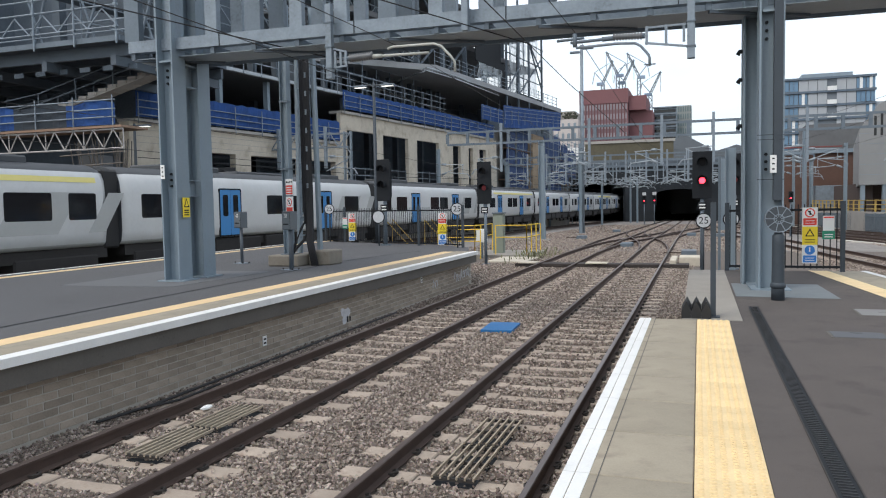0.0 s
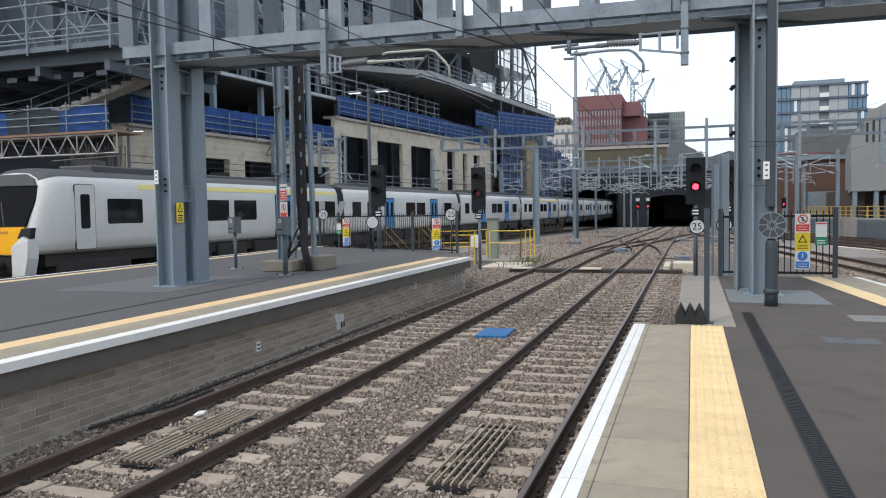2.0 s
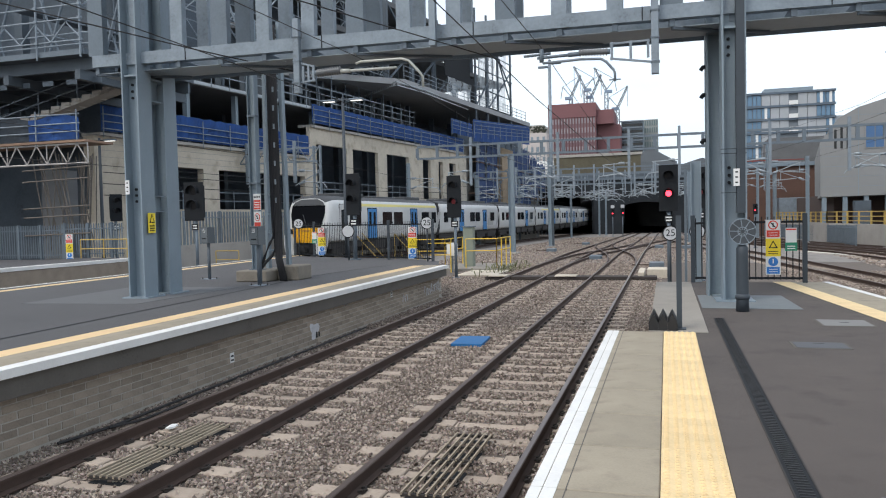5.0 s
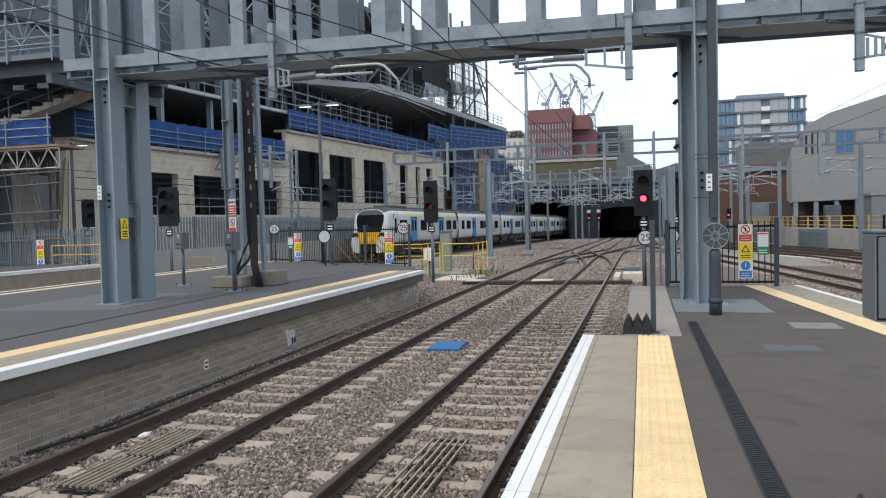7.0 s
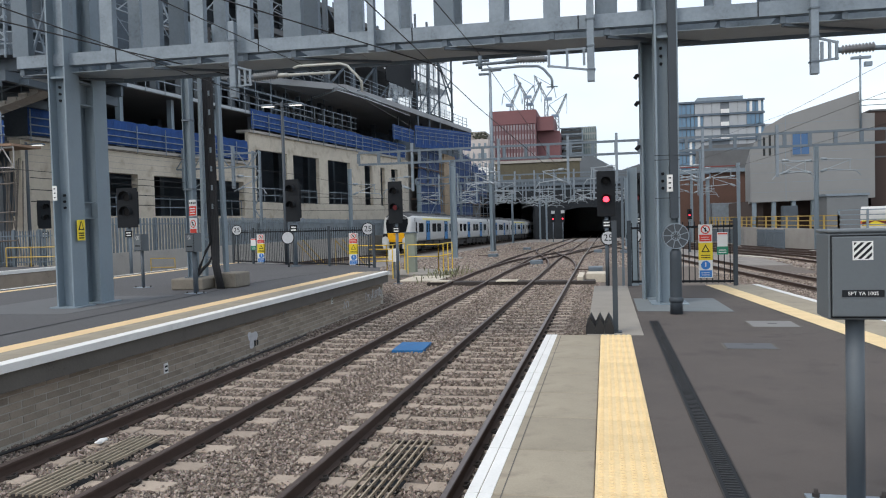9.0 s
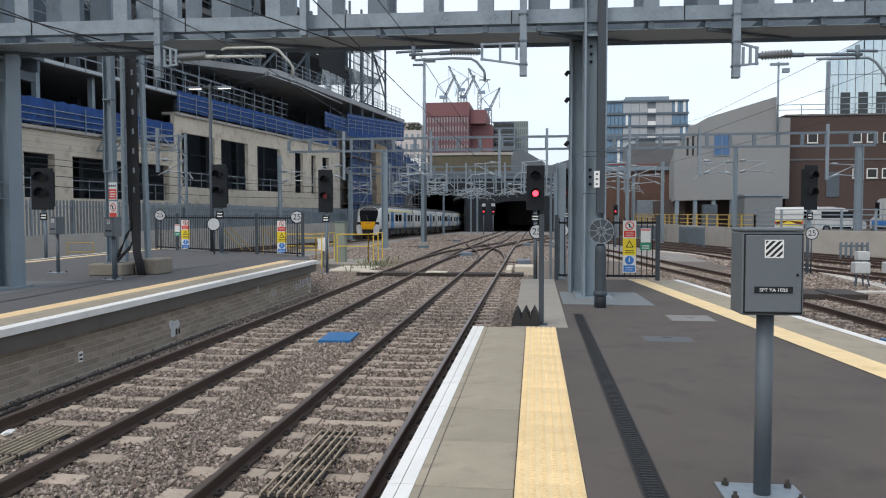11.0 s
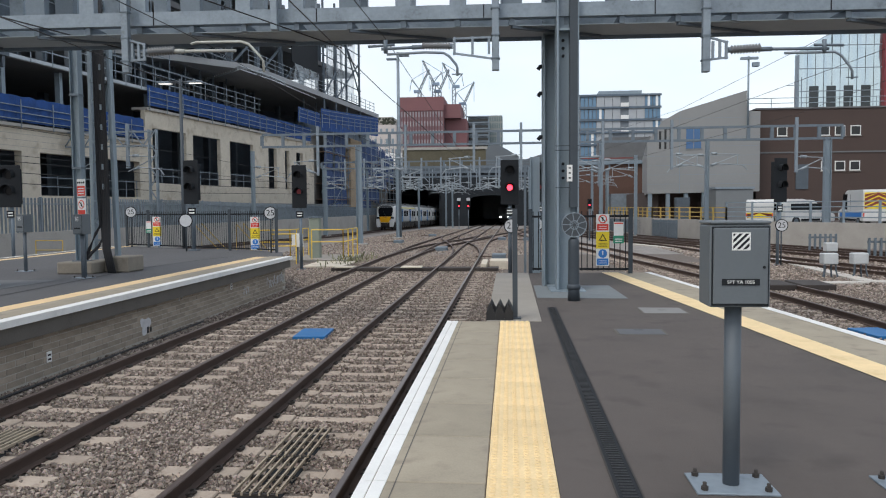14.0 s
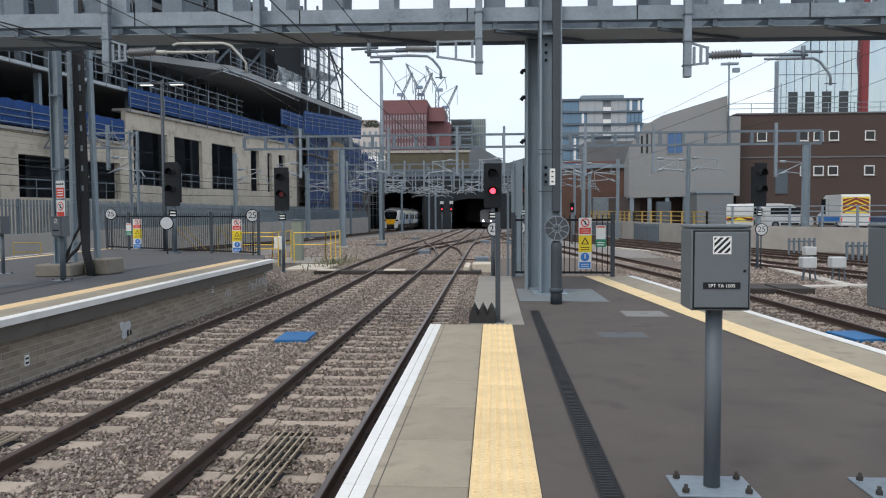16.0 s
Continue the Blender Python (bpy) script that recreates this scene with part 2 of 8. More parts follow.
def prism(bm, poly, z0, z1, mi=0):
    """An upright prism over a plan polygon, anticlockwise."""
    lo = [bm.verts.new((x, y, z0)) for x, y in poly]
    hi = [bm.verts.new((x, y, z1)) for x, y in poly]
    n = len(poly)
    fs = [bm.faces.new(hi), bm.faces.new(lo[::-1])] + [bm.faces.new((lo[i], lo[(i + 1) % n], hi[(i + 1) % n], hi[i])) for i in range(n)]
    for f in fs:
        f.material_index = mi


def quad(bm, a, b, c, d, mi=0):
    f = bm.faces.new([bm.verts.new(p) for p in (a, b, c, d)])
    f.material_index = mi
    return f


def mesh_of(bm, name, mats):
    me = bpy.data.meshes.new(name)
    bmesh.ops.recalc_face_normals(bm, faces=bm.faces[:])
    bm.to_mesh(me)
    bm.free()
    for m in mats if isinstance(mats, (list, tuple)) else [mats]:
        me.materials.append(m)
    return me


def part(name, bm, material, parent=None, label=""):
    ob = new(name, mesh_of(bm, name, material))
    ob.parent = parent
    if label:
        tagged(ob, label)
    return ob


def boxes(name, material, parent, *rows, label="", bevel=0.0):
    bm = bmesh.new()
    for r in rows:
        box(bm, *r, bevel=bevel)
    return part(name, bm, material, parent, label)


def thing(name, label, category, group="", kind="", at=(0, 0, 0), rz=0):
    e = new(name)
    e.matrix_world = pose(*at, 0, 0, rz)
    return tagged(e, label, category, group, kind)


# ---------------- plan ----------------
GROUND = -1.10
RAIL_Z = -0.915
R_EDGE, L_EDGE = 0.70, -5.55


def dip(y):
    """How far the line falls towards the tunnels."""
    return -0.011 * min(100.0, max(0.0, y - 50.0))


def right_edge(y):
    """The far side of the near platform."""
    return 4.86 + (18.0 - y) * 0.104


# ---------------- ground ----------------
bm = bmesh.new()
edge = [(bm.verts.new((-900, y, GROUND + dip(y))), bm.verts.new((900, y, GROUND + dip(y)))) for y in (-300, 50, 150, 2500)]
for (a, b), (c, d) in zip(edge, edge[1:]):
    bm.faces.new((a, b, d, c))
BALLAST_L = mat("pale_ballast", (0.200, 0.184, 0.170), 0.95, var=0.5, scale=1.2, fine=9, bump=0.8)
far_bed = bmesh.new()
quad(far_bed, (-15, 42, GROUND + 0.012), (13, 42, GROUND + 0.012), (13, 50, GROUND + 0.012), (-15, 50, GROUND + 0.012))
quad(far_bed, (-15, 50, GROUND + 0.012), (13, 50, GROUND + 0.012), (11, 149.5, GROUND + dip(149.5) + 0.012), (-13, 149.5, GROUND + dip(149.5) + 0.012))
tagged(part("ballast_throat", far_bed, BALLAST_L), "pale grey ballast spread between the switches", "ballast", kind="structure")
tagged(part("ground", bm, BALLAST), "grey-brown crushed stone ballast bed under the tracks", "ground", kind="structure")

# ---------------- near platform ----------------
near = thing("platform_near", "near platform of dark worn asphalt with a pale coping and a yellow tactile strip", "platform", kind="structure")
bm = bmesh.new()
prism(bm, [(R_EDGE + 0.06, -14), (right_edge(-14) - 0.06, -14), (right_edge(18.0), 18.0), (1.25, 18.0), (1.25, 10.2), (R_EDGE + 0.06, 10.2)], -1.3, -0.012)
part("platform_body", bm, ASPHALT, near)
bm = bmesh.new()
prism(bm, [(1.834, -14), (right_edge(-14) - 1.16, -14), (right_edge(17.9) - 1.16, 17.9), (2.0, 17.9), (2.0, 10.26), (1.834, 10.26)], -0.1, 0.0)
part("asphalt_surface", bm, ASPHALT, near)
bm = bmesh.new()
prism(bm, [(1.245, 10.29), (1.995, 10.29), (1.995, 17.9), (1.245, 17.9)], -0.08, 0.003)
part("end_walkway", bm, CONC_W, near, "pale concrete walkway at the platform end")

bm = bmesh.new()
box(bm, R_EDGE, 1.425, -0.43, 0.43, -0.14, 0.004, bevel=0.006)
slab_me = mesh_of(bm, "coping_slab", COPING)
for i in range(27):
    ob = new("coping_slab", slab_me)
    ob.parent = near
    ob.location = (0, 9.825 - i * 0.872, random.uniform(-0.001, 0.001))
bm = bmesh.new()
box(bm, R_EDGE + 0.004, R_EDGE + 0.072, -0.433, 0.433, 0.0, 0.0085)
box(bm, R_EDGE + 0.078, R_EDGE + 0.155, -0.433, 0.433, 0.0, 0.0085)
line_me = mesh_of(bm, "white_edge_line", WHITE)
for i in range(27):
    ob = new("white_edge_line", line_me)
    ob.parent = near
    ob.location = (0, 9.825 - i * 0.872, 0)
bm = bmesh.new()
box(bm, 0.905, 0.912, -13.2, 10.25, 0.0, 0.0062)
part("joint_line", bm, NOSING, near)

bm = bmesh.new()
box(bm, -0.2, 0.2, -0.199, 0.199, -0.05, 0.005, bevel=0.004)
for row in range(8):
    for k in range(6):
        cx, cy = -0.167 + k * 0.0667, -0.175 + row * 0.05 + (0.012 if k % 2 else 0)
        lo = [bm.verts.new((cx + 0.021 * math.cos(a), cy + 0.010 * math.sin(a), 0.0055)) for a in [j * math.tau / 6 for j in range(6)]]
        hi = [bm.verts.new((cx + 0.014 * math.cos(a), cy + 0.006 * math.sin(a), 0.0145)) for a in [j * math.tau / 6 for j in range(6)]]
        bm.faces.new(hi)
        for j in range(6):
            bm.faces.new((lo[j], lo[(j + 1) % 6], hi[(j + 1) % 6], hi[j]))
tile_me = mesh_of(bm, "tactile_tile", TACTILE)
for i in range(58):
    ob = new("tactile_tile", tile_me)
    ob.parent = near
    ob.location = (1.63, 10.055 - i * 0.4, random.uniform(-0.0008, 0.0008))

# the strip along the other side
bm = bmesh.new()
for y0, y1 in ((-14, 4), (4, 12), (12, 17.95)):
    for a, b, z, mi in ((-1.155, -0.78, 0.006, 1), (-0.776, 0.0, 0.004, 0), (-0.15, -0.006, 0.009, 2)):
        quad(bm, (right_edge(y0) + a, y0, z), (right_edge(y0) + b, y0, z), (right_edge(y1) + b, y1, z), (right_edge(y1) + a, y1, z), mi)
part("far_side_strip", bm, [COPING, TACTILE, WHITE], near, "pale coping, yellow strip and white line")
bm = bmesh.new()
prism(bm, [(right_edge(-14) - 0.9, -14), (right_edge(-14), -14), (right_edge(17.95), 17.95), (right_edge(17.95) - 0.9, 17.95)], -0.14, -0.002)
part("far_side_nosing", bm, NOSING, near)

# drain channel
drain = tagged(new("drain_channel"), "long dark slotted drainage channel with steel edges", "drain")
bm = bmesh.new()
box(bm, 2.142, 2.276, -6, 11.75, -0.05, 0.003)
part("channel", bm, BLACK_P, drain)
bm = bmesh.new()
box(bm, 2.136, 2.145, -6, 11.75, -0.02, 0.006)
box(bm, 2.273, 2.282, -6, 11.75, -0.02, 0.006)
part("edge_strip", bm, CLIP, drain)
bm = bmesh.new()
for i in range(260):
    y = 11.7 - i * 0.045
    box(bm, 2.168, 2.250, y, y + 0.018, 0.0, 0.0065)
tagged(part("slot_bar", bm, BLACK, drain), kind="stuff")

# patches and covers in the asphalt
bm = bmesh.new()
prism(bm, [(2.03, 12.95), (3.55, 12.9), (3.5, 15.0), (2.03, 15.0)], -0.02, 0.006)
tagged(part("concrete_patch", bm, mat("blue_grey_screed", (0.16, 0.18, 0.19), 0.8, var=0.2)), "blue-grey screed patch round the gantry columns", "patch", kind="structure")


def cover(x0, x1, y0, y1, material, label):
    c = tagged(new("access_cover"), label, "access cover")
    boxes("frame", NOSING, c, (x0 - 0.03, x1 + 0.03, y0 - 0.03, y1 + 0.03, -0.02, 0.004))
    boxes("lid", material, c, (x0, x1, y0, y1, 0.0, 0.009), bevel=0.003)
    boxes("lifting_slot", BLACK_P, c, ((x0 + x1) / 2 - 0.06, (x0 + x1) / 2 + 0.06, y0 + 0.3, y0 + 0.32, 0.008, 0.011))


cover(3.52, 4.13, 11.1, 11.7, mat("grey_cover_steel", (0.19, 0.19, 0.185), 0.7, var=0.2), "pale grey access cover set in the asphalt")
cover(2.9, 3.45, 9.25, 9.65, mat("slate_cover", (0.085, 0.09, 0.10), 0.7, var=0.2), "dull slate-grey access cover in the asphalt")

# ---------------- island platform ----------------
isl = thing("platform_island", "island platform of dark asphalt with a grey brick side wall and white edge", "platform", kind="structure")
ISL = [(-15.0, -14), (L_EDGE - 0.35, -14), (L_EDGE - 0.35, 24.2), (-6.6, 26.6), (-8.6, 28.3), (-13.4, 30.4), (-15.6, 31.8)]
bm = bmesh.new()
prism(bm, ISL, -1.3, 0.0)
part("platform_body", bm, ASPHALT_L, isl)
bm = bmesh.new()
box(bm, L_EDGE - 0.6, L_EDGE, -6, 24.2, -0.10, 0.005)
part("edge_coping", bm, COPING, isl)
bm = bmesh.new()
box(bm, L_EDGE - 0.21, L_EDGE + 0.004, -6, 24.2, -0.095, 0.0095)
part("white_edge_line", bm, WHITE, isl)
bm = bmesh.new()
box(bm, L_EDGE - 1.15, L_EDGE - 0.78, -6, 24.0, -0.02, 0.006)
part("buff_strip", bm, BUFF, isl)
bm = bmesh.new()
box(bm, L_EDGE - 0.78, L_EDGE - 0.6, -6, 24.2, -0.02, 0.004)
part("coping_back", bm, COPING, isl)
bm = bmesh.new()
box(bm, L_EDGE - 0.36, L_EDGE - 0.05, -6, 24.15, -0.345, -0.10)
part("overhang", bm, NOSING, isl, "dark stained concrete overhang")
bm = bmesh.new()
for y0, y1 in ((-10, 8), (8, 18), (18, 26), (26, 31.7)):
    f = lambda y: -15.0 - 0.6 * max(0.0, (y - 5) / 27)
    quad(bm, (f(y0), y0, 0.006), (f(y0) + 0.16, y0, 0.006), (f(y1) + 0.16, y1, 0.006), (f(y1), y1, 0.006), 0)
    quad(bm, (f(y0) + 0.55, y0, 0.006), (f(y0) + 0.9, y0, 0.006), (f(y1) + 0.9, y1, 0.006), (f(y1) + 0.55, y1, 0.006), 1)
part("far_edge_lines", bm, [WHITE, BUFF], isl)
bm = bmesh.new()
pts = [(-7.3, -6), (-7.5, 6), (-7.9, 14), (-8.3, 19.5), (-8.0, 22.5), (-7.6, 24.2)]
for (xa, ya), (xb, yb) in zip(pts, pts[1:]):
    quad(bm, (xa - 0.03, ya, 0.004), (xa + 0.03, ya, 0.004), (xb + 0.03, yb, 0.004), (xb - 0.03, yb, 0.004))
part("surface_seam", bm, BLACK_P, isl, "dark bitumen seam")
bm = bmesh.new()
prism(bm, [(-11.4, 12.4), (-8.7, 12.6), (-8.6, 16.2), (-11.6, 16.0)], -0.02, 0.005)
part("screed_patch", bm, mat("slate_screed", (0.115, 0.12, 0.125), 0.8, var=0.2), isl)

# the brick wall below its edge, brick by brick
wall = thing("wall_platform", "grey engineering brick wall below the platform edge with pale joints", "brick wall", kind="structure")
WX = L_EDGE - 0.22
bm = bmesh.new()
box(bm, WX - 0.12, WX - 0.006, -6, 24.1, -1.3, -0.27)
part("wall_backing", bm, MORTAR, wall)
bm = bmesh.new()
box(bm, -0.1, 0.0, -0.209, 0.209, -0.0425, 0.0425, bevel=0.004)
brick_me = mesh_of(bm, "brick", BRICK_GREY)
COURSE, BL = 0.1, 0.436
near_bricks, far_bm = [], bmesh.new()
for c in range(7):
    z = -0.398 - c * COURSE
    y = 4.4 + (BL / 2 if c % 2 else 0)
    while y < 24.0:
        if y < 21.5:
            ob = new("brick", brick_me)
            ob.parent = wall
            ob.location = (WX + random.uniform(-0.003, 0.003), y, z)
        else:
            box(far_bm, WX - 0.1, WX, y - 0.209, y + 0.209, z - 0.0425, z + 0.0425)
        y += BL
tagged(part("brickwork", far_bm, BRICK_GREY, wall), kind="stuff")

# ---------------- tracks ----------------
HEAD = 0.07
PROFILE = [(-0.07, 0.0), (0.07, 0.0), (0.07, 0.012), (0.012, 0.03), (0.012, 0.115), (0.035, 0.122), (0.035, 0.15), (0.027, 0.16), (-0.027, 0.16), (-0.035, 0.15), (-0.035, 0.122), (-0.012, 0.115), (-0.012, 0.03), (-0.07, 0.012)]


def smooth(pts, step=2.5):
    """Points along a smooth line through plan points."""
    out = []
    P = [Vector((*p, 0)) for p in pts]
    for i in range(len(P) - 1):
        p0, p1, p2, p3 = P[max(i - 1, 0)], P[i], P[i + 1], P[min(i + 2, len(P) - 1)]
        n = max(1, int((p2 - p1).length / step))
        for k in range(n):
            u = k / n
            out.append(0.5 * (2 * p1 + (p2 - p0) * u + (2 * p0 - 5 * p1 + 4 * p2 - p3) * u * u + (3 * p1 - p0 - 3 * p2 + p3) * u ** 3))
    return out + [P[-1]]


def rail_mesh(pts, off, rise=None):
    """A flat-bottomed rail swept along a centre line, off metres to its right."""
    bm = bmesh.new()
    rings = []
    for i, p in enumerate(pts):
        d = (pts[min(i + 1, len(pts) - 1)] - pts[max(i - 1, 0)]).normalized()
        s = Vector((d.y, -d.x, 0))
        rings.append([bm.verts.new(p + s * (off + x) + Vector((0, 0, RAIL_Z + dip(p.y) + (rise(p.y) if rise else 0.0) - 0.16 + z))) for x, z in PROFILE])
    n = len(PROFILE)
    for a, b in zip(rings, rings[1:]):
        for k in range(n):
            f = bm.faces.new((a[k], a[(k + 1) % n], b[(k + 1) % n], b[k]))
            f.material_index = 1 if k in (6, 7, 8) else 0
    bm.faces.new(rings[0])
    bm.faces.new(rings[-1][::-1])
    return bm


def track(label, pts, top=RAIL_TOP, step=3.0, rise=None):
    t = thing("track", label, "railway track", kind="structure")
    line = smooth(pts, step)
    for side in (-1, 1):
        part("rail", rail_mesh(line, side * (0.7175 + HEAD / 2), rise), [RAIL, RAIL_SHINE if side == 1 and top == "shine" else RAIL_TOP], t)
    return t, line


bm = bmesh.new()
for a, b, x0, x1, z in ((-1.25, -0.45, -0.13, 0.13, 0), (-0.45, 0.45, -0.11, 0.11, -0.02), (0.45, 1.25, -0.13, 0.13, 0)):
    box(bm, a + 0.001, b - 0.001, x0, x1, -0.2, -0.002 + z, bevel=0.012)
sleeper_me = mesh_of(bm, "sleeper", SLEEPER)
bm = bmesh.new()
for sx in (-1, 1):
    tube(bm, [(sx * 0.05, -0.055, 0.02), (sx * 0.10, -0.05, 0.035), (sx * 0.115, 0.0, 0.028), (sx * 0.10, 0.05, 0.035), (sx * 0.05, 0.055, 0.02)], 0.011, 5)
    box(bm, sx * 0.075 - 0.035, sx * 0.075 + 0.035, -0.06, 0.06, -0.004, 0.014)
clip_me = mesh_of(bm, "rail_clip", CLIP)


def sleepers(t, x, y0, y1, clips_to=0.0):
    y = y0
    while y < y1:
        ob = new("sleeper", sleeper_me)
        ob.parent = t
        ob.matrix_world = pose(x + random.uniform(-0.02, 0.02), y, RAIL_Z + dip(y) - 0.158 + random.uniform(-0.004, 0.002), 0, 0, random.uniform(-0.8, 0.8))
        if y < clips_to:
            for side in (-1, 1):
                c = new("rail_clip", clip_me)
                c.parent = t
                c.location = (x + side * 0.7525, y, RAIL_Z - 0.158)
        y += 0.65


T1X, T2X = -0.7175, -4.1475
t1, _ = track("nearest railway track on concrete sleepers, inner rail polished", [(T1X, -8), (T1X, 40), (T1X, 50), (T1X, 95), (T1X, 150), (T1X, 230)], "shine")
t2, _ = track("railway track on concrete sleepers beside the island platform", [(T2X, -8), (T2X, 40), (T2X, 50), (T2X, 95), (T2X, 150), (T2X, 230)])
sleepers(t1, T1X, 2.05 - 0.65 * 15, 75, 22)
sleepers(t2, T2X, 2.3 - 0.65 * 15, 75, 22)
TRAIN_K = 0.0275


def train_rise(y):
    """How far the train's track lies above the others beside the platform."""
    return 0.24 * min(1.0, max(0.0, (70.0 - y) / 35.0))


def train_x(y):
    """The centre line of the track that the train takes."""
    return -18.42 + TRAIN_K * (y - 20)


t3, _ = track("railway track beyond the island platform", [(train_x(y), y) for y in (-60, 35, 70, 150, 230)], step=6, rise=train_rise)
track("crossover rails from one track to the other", [(T1X, 37), (T1X - 0.5, 47), (T2X + 0.5, 66), (T2X, 76)])
track("crossover rails the other way", [(T2X, 37.5), (T2X + 0.5, 47), (T1X - 0.5, 66), (T1X, 76)])
track("turnout towards the further tracks", [(T1X, 58), (0.2, 70), (2.6, 90), (4.2, 110)])
r1, line1 = track("curving railway track beyond the near platform", [(11.4, -10), (10.6, 8), (10.1, 17), (9.6, 24), (8.55, 32), (7.5, 40), (4.2, 66), (2.6, 90), (1.6, 120), (1.2, 230)])
r2, line2 = track("further railway track", [(24, -10), (18.5, 18), (14.4, 35), (12.4, 47), (8.2, 78), (5.2, 110), (5.0, 230)])
r3, line3 = track("further railway track", [(31, -10), (23, 20), (16.9, 42), (12.5, 60), (9.2, 85), (7.6, 120), (7.4, 230)])
track("furthest railway track before the retaining wall", [(38, -10), (27, 20), (19.8, 42), (14.9, 60), (12.0, 85), (11, 120), (11, 230)])
for line, t in ((line1, r1), (line2, r2), (line3, r3)):
    acc = 0.0
    for a, b in zip(line, line[1:]):
        d = b - a
        while acc < d.length:
            p = a + d * (acc / d.length)
            if 6 < p.y < 62:
                ob = new("sleeper", sleeper_me)
                ob.parent = t
                ob.matrix_world = pose(p.x, p.y, RAIL_Z + dip(p.y) - 0.158, 0, 0, math.degrees(math.atan2(-d.x, d.y)))
            acc += 0.7
        acc -= d.length

# loose stones of the ballast
rng = np.random.default_rng(7)


def stones(name, regions, label):
    base = np.array([(x, y, z) for z in (-1, 1) for y in (-1, 1) for x in (-1, 1)], float) / 1.7
    faces = np.array([(0, 2, 3, 1), (4, 5, 7, 6), (0, 1, 5, 4), (2, 6, 7, 3), (0, 4, 6, 2), (1, 3, 7, 5)])
    vs, count = [], 0
    for x0, x1, y0, y1, step, size, avoid in regions:
        nx, ny = int((x1 - x0) / step), int((y1 - y0) / step)
        gx, gy = np.meshgrid(np.arange(nx), np.arange(ny))
        x = x0 + (gx.ravel() + rng.uniform(-0.6, 0.6, nx * ny)) * step
        y = y0 + (gy.ravel() + rng.uniform(-0.6, 0.6, nx * ny)) * step
        keep = np.ones(len(x), bool)
        for tx, s0 in avoid:
            ph = np.abs((y - s0 + 0.325) % 0.65 - 0.325)
            dx = np.abs(x - tx)
            keep &= ~((dx < 1.22) & (ph < 0.135) & (rng.random(len(x)) > 0.06))
            keep &= np.abs(dx - 0.7525) > 0.085
        x, y = x[keep], y[keep]
        n = len(x)
        q = rng.normal(size=(n, 4))
        q /= np.linalg.norm(q, axis=1)[:, None]
        w, a, b, c = q.T
        rot = np.stack([1 - 2 * (b * b + c * c), 2 * (a * b - c * w), 2 * (a * c + b * w), 2 * (a * b + c * w), 1 - 2 * (a * a + c * c), 2 * (b * c - a * w), 2 * (a * c - b * w), 2 * (b * c + a * w), 1 - 2 * (a * a + b * b)], -1).reshape(n, 3, 3)
        sz = size * rng.uniform(0.55, 1.25, (n, 1, 1)) * rng.uniform(0.42, 1.45, (n, 1, 3))
        loc = base[None] * sz * rng.uniform(0.72, 1.25, (n, 8, 1))
        z = GROUND + 0.002 - 0.011 * np.clip(y - 50.0, 0, 100) + rng.uniform(-0.012, 0.024, n)
        pts = np.einsum("nij,nkj->nki", rot, loc) + np.stack([x, y, z], -1)[:, None]
        vs.append(pts.reshape(-1, 3))
        count += n
    v = np.concatenate(vs)
    f = (faces[None] + 8 * np.arange(count)[:, None, None]).reshape(-1)
    me = bpy.data.meshes.new(name)
    me.vertices.add(len(v))
    me.vertices.foreach_set("co", v.ravel())
    me.loops.add(len(f))
    me.loops.foreach_set("vertex_index", f.astype(np.int32))
    me.polygons.add(len(f) // 4)
    me.polygons.foreach_set("loop_start", np.arange(0, len(f), 4, dtype=np.int32))
    me.materials.append(STONES)
    me.update(calc_edges=True)
    me.validate()
    me.shade_flat()
    tagged(new(name, me), label, "ballast", kind="stuff")


AV = [(T1X, 2.05), (T2X, 2.3)]
stones("ballast_stones", [(-5.9, 0.75, -7.5, 3.6, 0.06, 0.04, AV), (-5.9, 0.75, 3.6, 12, 0.035, 0.0235, AV), (-5.9, 1.3, 12, 22, 0.046, 0.029, AV), (-8, 1.3, 22, 42, 0.072, 0.036, AV), (-12, 4.5, 42, 70, 0.13, 0.05, []), (-12, 7, 70, 115, 0.27, 0.08, []), (6.2, 13, 8, 36, 0.078, 0.036, []), (11, 20, 24, 50, 0.2, 0.07, [])], "loose angular grey and brown ballast stones")

# ---------------- gantry over the platform ends ----------------
GY0, GY1 = 14.18, 15.08


def h_column(name, parent, x, y, z0, z1, w=0.40, material=GREY_P, deep=None):
    """A rolled column, flanges to the sides, open to the front."""
    h, f, e, d = w / 2, 0.08 * w, 0.02, (deep or w) / 2
    poly = [(-h, -d), (-h + f, -d), (-h + f, -e), (h - f, -e), (h - f, -d), (h, -d), (h, d), (h - f, d), (h - f, e), (-h + f, e), (-h + f, d), (-h, d)]
    bm = bmesh.new()
    prism(bm, [(x + a, y + b) for a, b in poly], z0, z1)
    return part(name, bm, material, parent)


gantry = thing("overhead_gantry", "long galvanised steel Vierendeel gantry on paired grey columns", "gantry")
# it stands slightly askew to the tracks, turned about its column on the near platform
GANTRY_TURN, GANTRY_PIVOT = 1.75, Vector((2.62, GY0, 0))


def askew(x):
    """How far the gantry's line lies nearer than its pivot at x."""
    return (x - GANTRY_PIVOT.x) * math.tan(radians(GANTRY_TURN))


